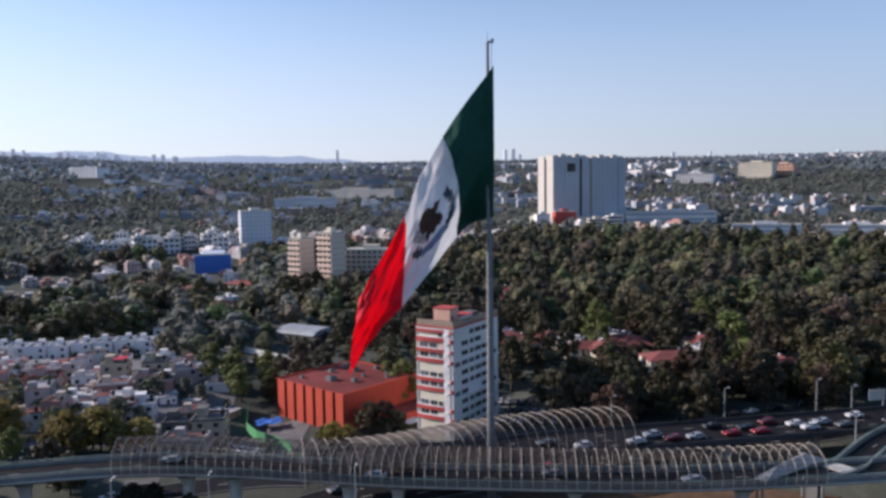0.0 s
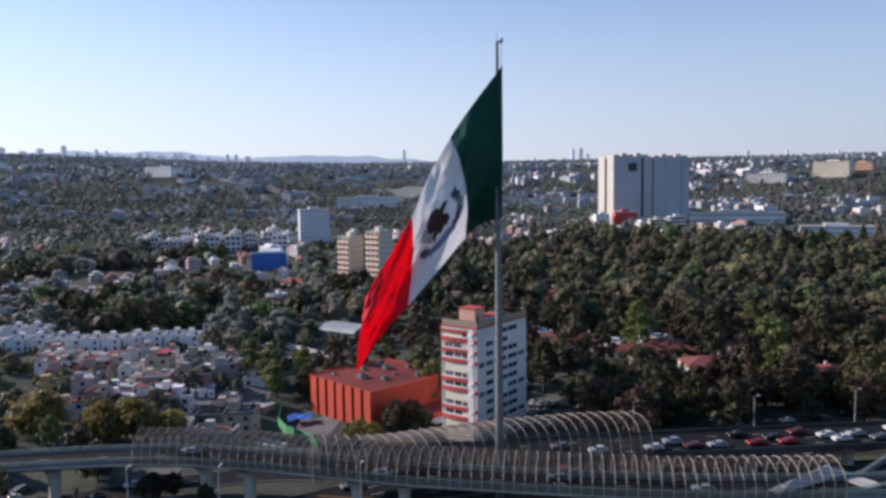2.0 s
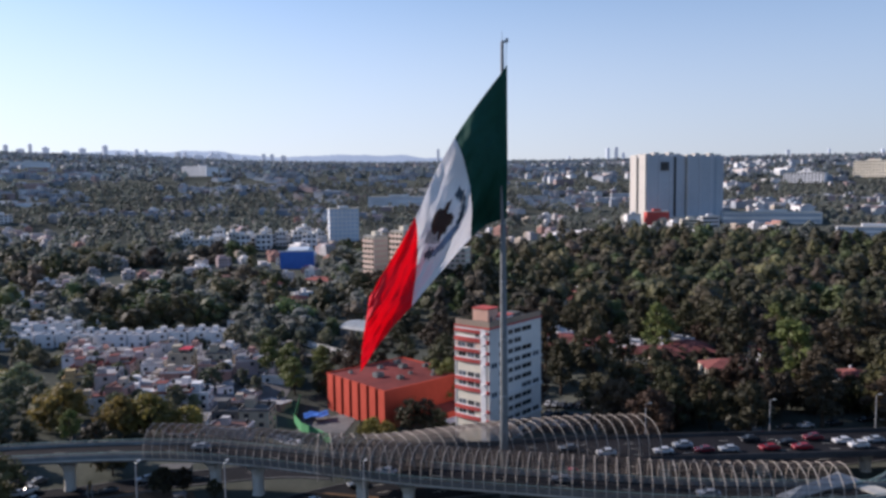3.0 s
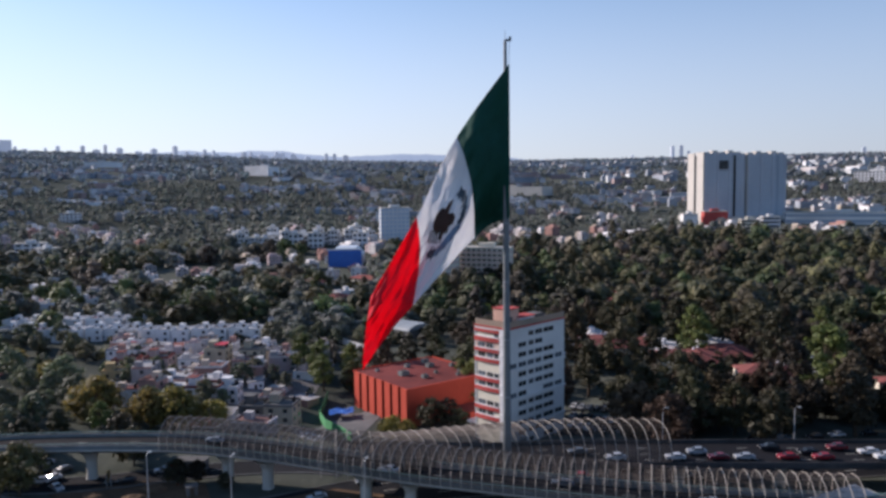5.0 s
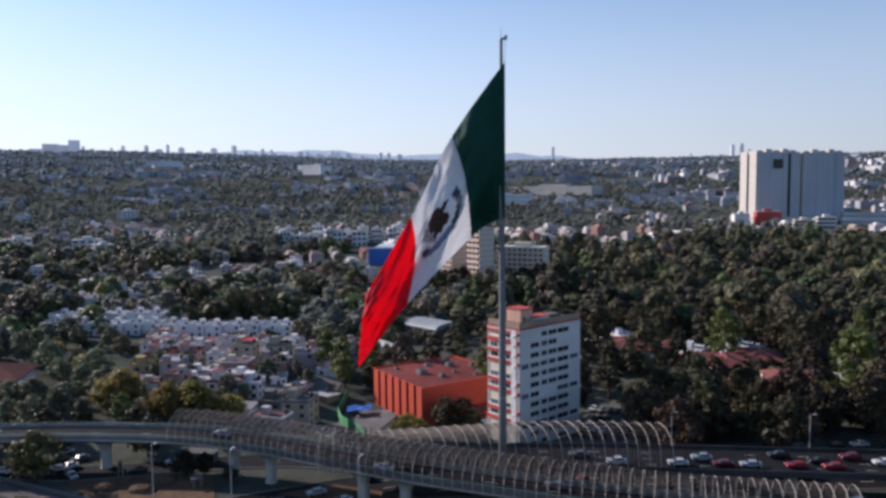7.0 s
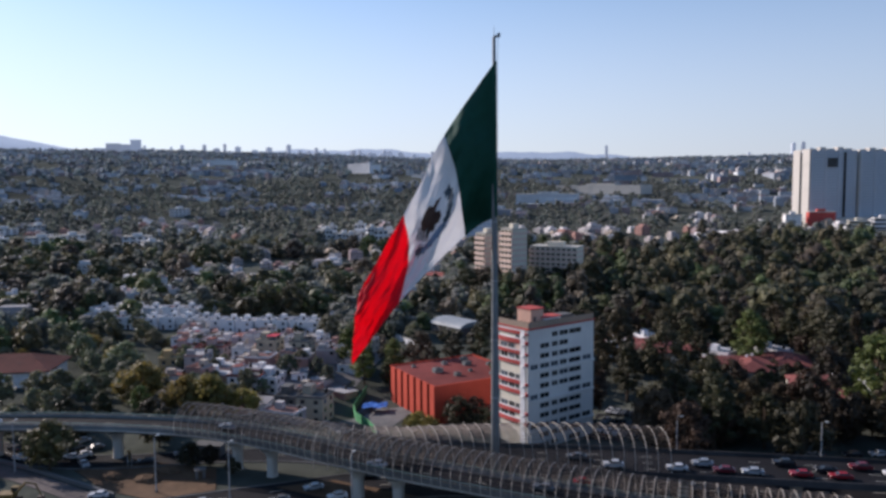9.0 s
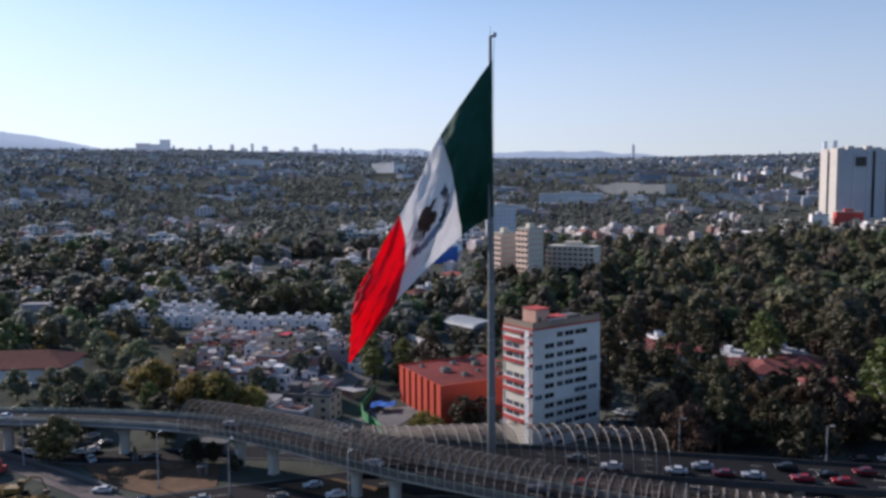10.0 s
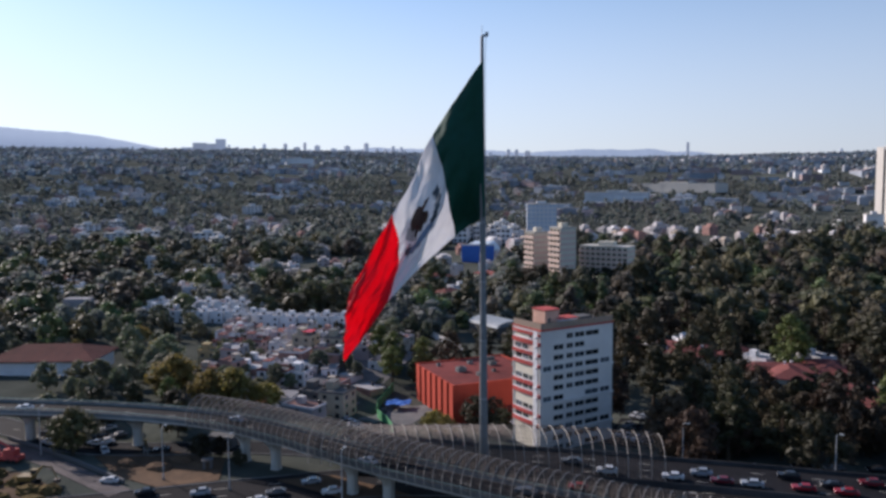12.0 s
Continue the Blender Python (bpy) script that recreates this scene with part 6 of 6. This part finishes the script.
# ---- vehicles ----
def car_kind(paint, suv=False):
    t = thing("car", (0, 0, -500))
    k = 1.15 if suv else 1.0
    prof = [(-2.15, 0.35), (-2.2, 0.75), (-2.05, 0.95 * k), (-1.0, 0.98 * k), (-0.35, 1.42 * k), (1.1, 1.45 * k), (1.75, 1.02 * k), (2.15, 0.95 * k), (2.2, 0.4)]
    bm = bmesh.new()
    rings = []
    for y in (-0.86, -0.8, 0.8, 0.86):
        inset = 0.06 if abs(y) > 0.83 else 0
        rings.append([bm.verts.new((x * (1 - inset * 0.3), y if z < 1.05 * k else y * 0.82, z - (0.04 if inset and z > 1 else 0))) for x, z in prof])
    for a, b in zip(rings, rings[1:]):
        for i in range(len(prof)):
            j = (i + 1) % len(prof)
            bm.faces.new((a[i], a[j], b[j], b[i]))
    bm.faces.new(rings[0][::-1])
    bm.faces.new(rings[-1])
    part("body", bm, CAR[paint], t, smooth=False)
    for name, pts in (("windscreen", [(-0.98, -0.68, 1.0 * k), (-0.98, 0.68, 1.0 * k), (-0.37, 0.6, 1.41 * k), (-0.37, -0.6, 1.41 * k)]), ("rear_window", [(1.13, -0.6, 1.43 * k), (1.13, 0.6, 1.43 * k), (1.73, 0.68, 1.04 * k), (1.73, -0.68, 1.04 * k)])):
        bm = bmesh.new()
        nrm = (Vector(pts[1]) - Vector(pts[0])).cross(Vector(pts[3]) - Vector(pts[0])).normalized() * 0.02
        if nrm.z < 0:
            nrm = -nrm
        lo = [bm.verts.new(Vector(p) - nrm) for p in pts]
        hi = [bm.verts.new(Vector(p) + nrm) for p in pts]
        for i in range(4):
            bm.faces.new((lo[i], lo[(i + 1) % 4], hi[(i + 1) % 4], hi[i]))
        bm.faces.new(hi)
        bm.faces.new(lo[::-1])
        part(name, bm, M["glass"], t)
    for s in (-1, 1):
        bm = bmesh.new()
        vs = [bm.verts.new((x, s * y, z)) for x, y, z in ((-0.85, 0.84, 1.03 * k), (-0.33, 0.73, 1.36 * k), (1.02, 0.73, 1.38 * k), (1.5, 0.84, 1.05 * k))]
        out = [bm.verts.new(v.co + Vector((0, s * 0.03, 0.01))) for v in vs]
        bm.faces.new(out)
        for i in range(4):
            bm.faces.new((vs[i], vs[(i + 1) % 4], out[(i + 1) % 4], out[i]))
        part("side_window", bm, M["glass"], t)
        part("headlight", B(-2.23, -2.1, s * 0.65 - 0.2, s * 0.65 + 0.2, 0.66, 0.82), M["lamp"], t)
        part("tail_light", B(2.08, 2.2, s * 0.68 - 0.16, s * 0.68 + 0.16, 0.7, 0.9), M["redlamp"], t)
        for x in (-1.35, 1.35):
            part("wheel", tube(bmesh.new(), [(x, s * 0.7, 0.33), (x, s * 0.9, 0.33)], 0.33, n=12), M["rubber"], t)
    return t


CARS = {(p, s): car_kind(p, s) for p in CAR for s in (False, True)}
rng = random.Random(3)
def put_car(paint, x, y, z, heading, suv, group):
    tagged(copy_thing(CARS[paint, suv], pose(x, y, z, 0, 0, heading)), f"{paint} {'sport utility vehicle' if suv else 'saloon car'} on the asphalt road", "car", group)

def on_path(path, x, side):
    i = nearest(path, x)
    d = path[min(i + 1, len(path) - 1)] - path[max(i - 1, 0)]
    p = path[i].copy()
    return p + sideways(path, i) * side, math.degrees(math.atan2(d.y, d.x))

for x, side, paint, suv in ((24, -2.2, "grey", False), (31, 2.0, "white", True), (44, 1.6, "white", False), (50, -1.6, "silver", True), (52.5, 1.6, "wine", False), (59, 1.7, "silver", False), (66, -4.2, "black", True), (68, 1.5, "red", False), (73, -1.6, "black", False), (75.5, 1.6, "red", False), (81, -4.4, "wine", True), (86, -1.7, "white", False), (89, 1.5, "white", True), (93.5, -1.7, "silver", False), (98, 1.6, "grey", False), (106, -4.4, "white", False), (112, 1.7, "black", True), (120, -1.6, "white", False)):
    p, a = on_path(branch_path, x, side + 1.9)
    put_car(paint, p.x, p.y, p.z + 0.07, a + rng.uniform(-2, 2), suv, "cars on the elevated road")
for x, side, paint in ((-118, 1.6, "white"), (-60, -1.6, "silver"), (-14, 1.6, "white"), (22, -1.6, "grey"), (48, 1.6, "silver"), (96, -1.6, "white")):
    p, a = on_path(front_path, x, side)
    put_car(paint, p.x, p.y, p.z + 0.07, a, False, "cars on the viaduct")
for x, side, paint, suv in ((-62, 4.5, "white", False), (-49, -1.8, "silver", True), (-40, 5.6, "white", False), (-36, 2.0, "grey", False), (-31, -2, "silver", False), (-57, -5.6, "black", False), (-26, 5.0, "white", True), (-20, -5.8, "grey", False), (-70, -2, "white", False), (24, 2, "red", False), (33, -2, "white", True), (48, 4, "silver", False)):
    p, a = on_path(low_road, x, side)
    put_car(paint, p.x, p.y, p.z + 0.01, a, suv, "cars on the motorway below")
for x, side, paint, suv in ((-112, 2, "white", True), (-99, -2, "white", False), (-120, -2, "grey", False), (-80, 2, "black", False), (-74, -2, "silver", False)):
    p, a = on_path(side_road, x, side)
    put_car(paint, p.x, p.y, p.z + 0.01, a, suv, "cars on the slip road")
for x, y, turn, paint, suv in ((-97, 152.5, 62, "white", True), (-106, 161, 60, "white", False), (-98.5, 158, 60, "grey", False), (-92, 148, 150, "silver", False), (-102, 155, 58, "black", True), (-74, 134.6, 20, "white", False)):
    put_car(paint, x, y, ground_z(x, y) + 0.03, turn, suv, "cars waiting beneath the viaduct")
# parked cars beside the tower and in the yard
for i in range(21):
    put_car(rng.choice(("white", "silver", "grey", "black", "white")), 19 + (i % 7) * 2.5, 238 + (i // 7) * 9 - (i % 7) * 1.1, ground_z(19 + (i % 7) * 2.5, 238 + (i // 7) * 9 - (i % 7) * 1.1) + 0.05, 70 + rng.uniform(-4, 4), rng.random() < 0.4, "parked cars by the tower")
for i in range(5):
    put_car(rng.choice(("white", "silver", "white")), -63 + i * 2.4, 214 - i * 1.2, ground_z(-58, 212), 65, False, "parked cars by the hoarding")
for i in range(10):
    x = 50 + i * 8 + rng.uniform(-2, 2)
    put_car(rng.choice(("white", "silver", "grey", "black")), x, 205 + (x - 50) * 0.33 + rng.uniform(-1, 1), ground_z(x, 205 + (x - 50) * 0.33), 20, rng.random() < 0.4, "parked cars under the trees")
for ob in CARS.values():
    drop_all(ob)

# ---- street lamps and signs ----
def lamp_kind(h, arm):
    t = thing("street_lamp", (0, 0, -500))
    part("pole", tube(bmesh.new(), [(0, 0, 0), (0, 0, h)], 0.16, 0.10, n=8), M["lamppole"], t)
    part("arm", tube(bmesh.new(), [(0, 0, h - 0.1), (arm * 0.5, 0, h + 0.25), (arm, 0, h + 0.3)], 0.06, n=5), M["steel"], t)
    part("lamp_head", B(arm - 0.1, arm + 0.75, -0.17, 0.17, h + 0.2, h + 0.42), M["lamp"], t, "pale lamp head")
    part("base", B(-0.25, 0.25, -0.25, 0.25, -0.3, 0.5), M["concrete"], t)
    return t

LAMP = lamp_kind(12.5, 0.7)
for x, y, z, a in ((43.3, 194.5, 0, 0), (74.7, 199.5, 0, 0), (103, 207, 0, 0), (135, 214, 0, 0), (-104, 139, 0, 90), (-64, 141, 0, 80), (-46, 143, 0, 80), (-18, 146, 0, 80), (96, 174, 0, 20), (109, 200, 0, 0), (-128, 135, 0, 90)):
    tagged(copy_thing(LAMP, pose(x, y, z + ground_z(x, y), 0, 0, a)), "grey steel street lamp with one arm", "street lamp", "street lamps")
drop_all(LAMP)
sign = thing("road_sign", (117.5, 200, 0), 10, "large pale road sign on a tall post", "road sign")
part("post", tube(bmesh.new(), [(0, 0, 0), (0, 0, 11.6)], 0.22, 0.16, n=8), M["steel"], sign)
part("panel", B(-4.6, 0.4, -0.2, -0.05, 8.8, 11.7), M["pale_concrete"], sign, "pale sign panel seen from behind")
for z in (9.3, 11.2):
    part("crossbar", B(-4.5, 0.3, -0.05, 0.1, z, z + 0.15), M["steel"], sign)

# ---- the canopy at the fork and the works by the roadside ----
def fork_canopy():
    t = thing("fork_canopy", (70, 151.3, 0), 33, "faceted pale sheet canopy on posts at the fork of the roads", "canopy")
    bm = bmesh.new()
    top = [bm.verts.new(p) for p in ((-10, -1.6, 9.0), (-10, 1.0, 9.0), (9, 2.4, 9.8), (9, -2.6, 9.8), (-4, 0, 10.3), (6, 0, 11.0))]
    low = [bm.verts.new(v.co - Vector((0, 0, 0.15))) for v in top]
    quads = ((0, 1, 4), (1, 2, 5, 4), (2, 3, 5), (3, 0, 4, 5))
    for f in quads:
        bm.faces.new([top[i] for i in f])
        bm.faces.new([low[i] for i in reversed(f)])
    for i in range(4):
        bm.faces.new((top[i], low[i], low[(i + 1) % 4], top[(i + 1) % 4]))
    part("sheet", bm, M["greysheet"], t, "grey translucent sheeting")
    for x, w in ((-9.6, 0.6), (8.6, 2.2)):
        for y in (-w, w):
            part("post", B(x - 0.15, x + 0.15, y - 0.15, y + 0.15, 0, 9.0), M["steel"], t)
    part("kerb_island", B(7.2, 11.0, -8.0, 1.2, 8.64, 9.0), M["pale_concrete"], t, "pale concrete island wedge")
    part("island_pier", B(8, 10.5, -1.5, 1.0, 0, 8.63), M["concrete"], t)

fork_canopy()


def digger():
    t = thing("excavator", (-90, 126, 0.1), 25, "yellow tracked excavator on a muddy worksite", "excavator")
    for s in (-1.1, 1.1):
        bm = bmesh.new()
        tube(bm, [(-1.6, s - 0.3, 0.45), (-1.6, s + 0.3, 0.45)], 0.45, n=10)
        tube(bm, [(1.6, s - 0.3, 0.45), (1.6, s + 0.3, 0.45)], 0.45, n=10)
        box(bm, -1.6, 1.6, s - 0.3, s + 0.3, 0.02, 0.88)
        part("track", bm, M["rubber"], t)
    part("chassis", B(-1.2, 1.2, -0.8, 0.8, 0.6, 1.1), M["mesh"], t)
    part("engine_housing", B(-2.2, 1.0, -1.3, 1.3, 1.1, 2.2), M["yellow"], t)
    cab = part("cab", B(0.2, 1.6, 0.1, 1.25, 2.2, 3.3), M["yellow"], t)
    part("window", B(0.35, 1.66, 0.04, 1.31, 2.45, 3.1), M["glass"], cab)
    part("boom", tube(bmesh.new(), [(1.0, -0.3, 1.6), (3.4, -0.3, 4.4), (5.6, -0.3, 4.0)], 0.28, 0.2, n=4), M["yellow"], t)
    part("stick", tube(bmesh.new(), [(5.5, -0.3, 4.1), (6.6, -0.3, 1.4)], 0.2, 0.15, n=4), M["yellow"], t)
    part("bucket", B(6.0, 7.1, -0.9, 0.3, 0.5, 1.4), M["mesh"], t)

digger()


def crane_truck():
    t = thing("mobile_crane", (-109, 133, 0.1), 15, "red mobile crane with its boom lowered beside the worksite", "crane")
    part("carrier", B(-4.5, 4.5, -1.25, 1.25, 0.7, 1.7), M["redband"], t)
    cab = part("cab", B(-4.5, -2.6, -1.2, 1.2, 1.7, 3.0), M["redband"], t)
    part("window", B(-4.56, -2.9, -1.0, 1.0, 2.1, 2.8), M["glass"], cab)
    part("turret", B(0.2, 3.2, -1.1, 1.1, 1.7, 3.2), M["redband"], t)
    part("boom", tube(bmesh.new(), [(2.8, 0, 3.2), (-2.5, 0, 5.2), (-8.5, 0, 7.4)], 0.42, 0.28, n=4), M["redband"], t)
    for x in (-3.4, -1.9, 1.8, 3.3):
        for s in (-1.1, 1.1):
            part("wheel", tube(bmesh.new(), [(x, s - 0.2, 0.55), (x, s + 0.2, 0.55)], 0.55, n=12), M["rubber"], t)

crane_truck()


def works_shed(x, y, rz, w, d, h, mat, label):
    t = thing("site_shed", (x, y, 0.05), rz, label, "shed")
    part("wall", B(-w / 2, w / 2, -d / 2, d / 2, 0, h), M[mat], t)
    part("roof", B(-w / 2 - 0.25, w / 2 + 0.25, -d / 2 - 0.25, d / 2 + 0.25, h + 0.003, h + 0.15), M[mat], t)
    part("door", B(-0.5, 0.5, -d / 2 - 0.05, -d / 2 + 0.03, 0, 2.0), M["bark"], t)

works_shed(-60, 151, 40, 2.2, 1.8, 2.2, "concrete", "small grey cabin under the viaduct")
works_shed(-68, 165, 10, 7, 3, 2.7, "concrete", "grey site cabin behind the viaduct")

wall_path = curve_points([(-124, 144, 0.1), (-102, 141.3, 0.1), (-82, 137.8, 0.1), (-70, 135.4, 0.1)], 2.0)
bm = bmesh.new()
foot = curve_points([(-132, 141.5, 0), (-114, 139.5, 0), (-96, 137, 0), (-77, 133.2, 0), (-66, 131, 0)], 3.0)
sweep(bm, foot, [(-2.6, 0.02), (-2.6, 0.16), (2.6, 0.16), (2.6, 0.02)])
tagged(new("pavement", mesh_of("pavement", bm, M["footway"])), "pinkish-grey paved footway beside the roadworks", "pavement", kind="structure")
low_wall = thing("works_barrier", label="low pale concrete barrier along the worksite", category="barrier")
for i in range(len(wall_path) - 1):
    d = wall_path[i + 1] - wall_path[i]
    part("barrier_block", B(0.03, d.length - 0.03, -0.3, 0.3, 0, 0.95), M["concrete"], low_wall, at=Matrix.Translation(wall_path[i]) @ Matrix.Rotation(math.atan2(d.y, d.x), 4, 'Z'))
soil_patch([(-112, 128), (-96, 130), (-84, 127), (-74, 122), (-78, 114), (-92, 112), (-110, 116)], "churned dark soil of the roadside worksite")
for i, (x, y) in enumerate(((-86, 123), (-93, 125.5), (-98, 122), (-80, 119.5), (-88, 117), (-103, 126), (-82, 125))):
    bm = bmesh.new()
    got = bmesh.ops.create_icosphere(bm, subdivisions=3, radius=1)
    for v in got["verts"]:
        k = 1 + 0.4 * noise.noise(v.co * 2.5 + Vector((i * 7, 3, 0)))
        v.co = Vector((v.co.x * 3.0 * k, v.co.y * 2.4 * k, max(-0.2, v.co.z) * 1.6 * k))
    ob = new("earth_mound", mesh_of("earth_mound", bm, M["ochresoil"]))
    ob.location = (x, y, 0.1)
    tagged(ob, "heap of dug ochre soil on the worksite", "earth mound", "earth mounds")
for i, (x, y) in enumerate(((-71, 146), (-80, 145), (-70, 152))):
    bm = bmesh.new()
    got = bmesh.ops.create_icosphere(bm, subdivisions=3, radius=1)
    for v in got["verts"]:
        k = 1 + 0.25 * noise.noise(v.co * 2 + Vector((i * 9, 0, 0)))
        v.co = Vector((v.co.x * 3.2 * k, v.co.y * 2.2 * k, max(-0.2, v.co.z) * 1.3 * k))
    ob = new("earth_mound", mesh_of("earth_mound", bm, M["soil"]))
    ob.location = (x, y, 0.1)
    tagged(ob, "heap of dug brown soil under the viaduct", "earth mound", "earth mounds")
chute = thing("conveyor", (-82, 152.5, 0.1), -50, "orange steel conveyor leaning over a soil heap", "conveyor")
part("belt", tube(bmesh.new(), [(-2, 0, 0.3), (2.5, 0, 4.2)], 0.35, n=4), M["yellow"], chute)
for x, z in ((-1.0, 1.0), (1.5, 3.2)):
    part("leg", B(x - 0.08, x + 0.08, -0.5, -0.35, 0, z), M["steel"], chute)
    part("leg", B(x - 0.08, x + 0.08, 0.35, 0.5, 0, z), M["steel"], chute)


# ---- small garden trees and bushes round the worksite ----
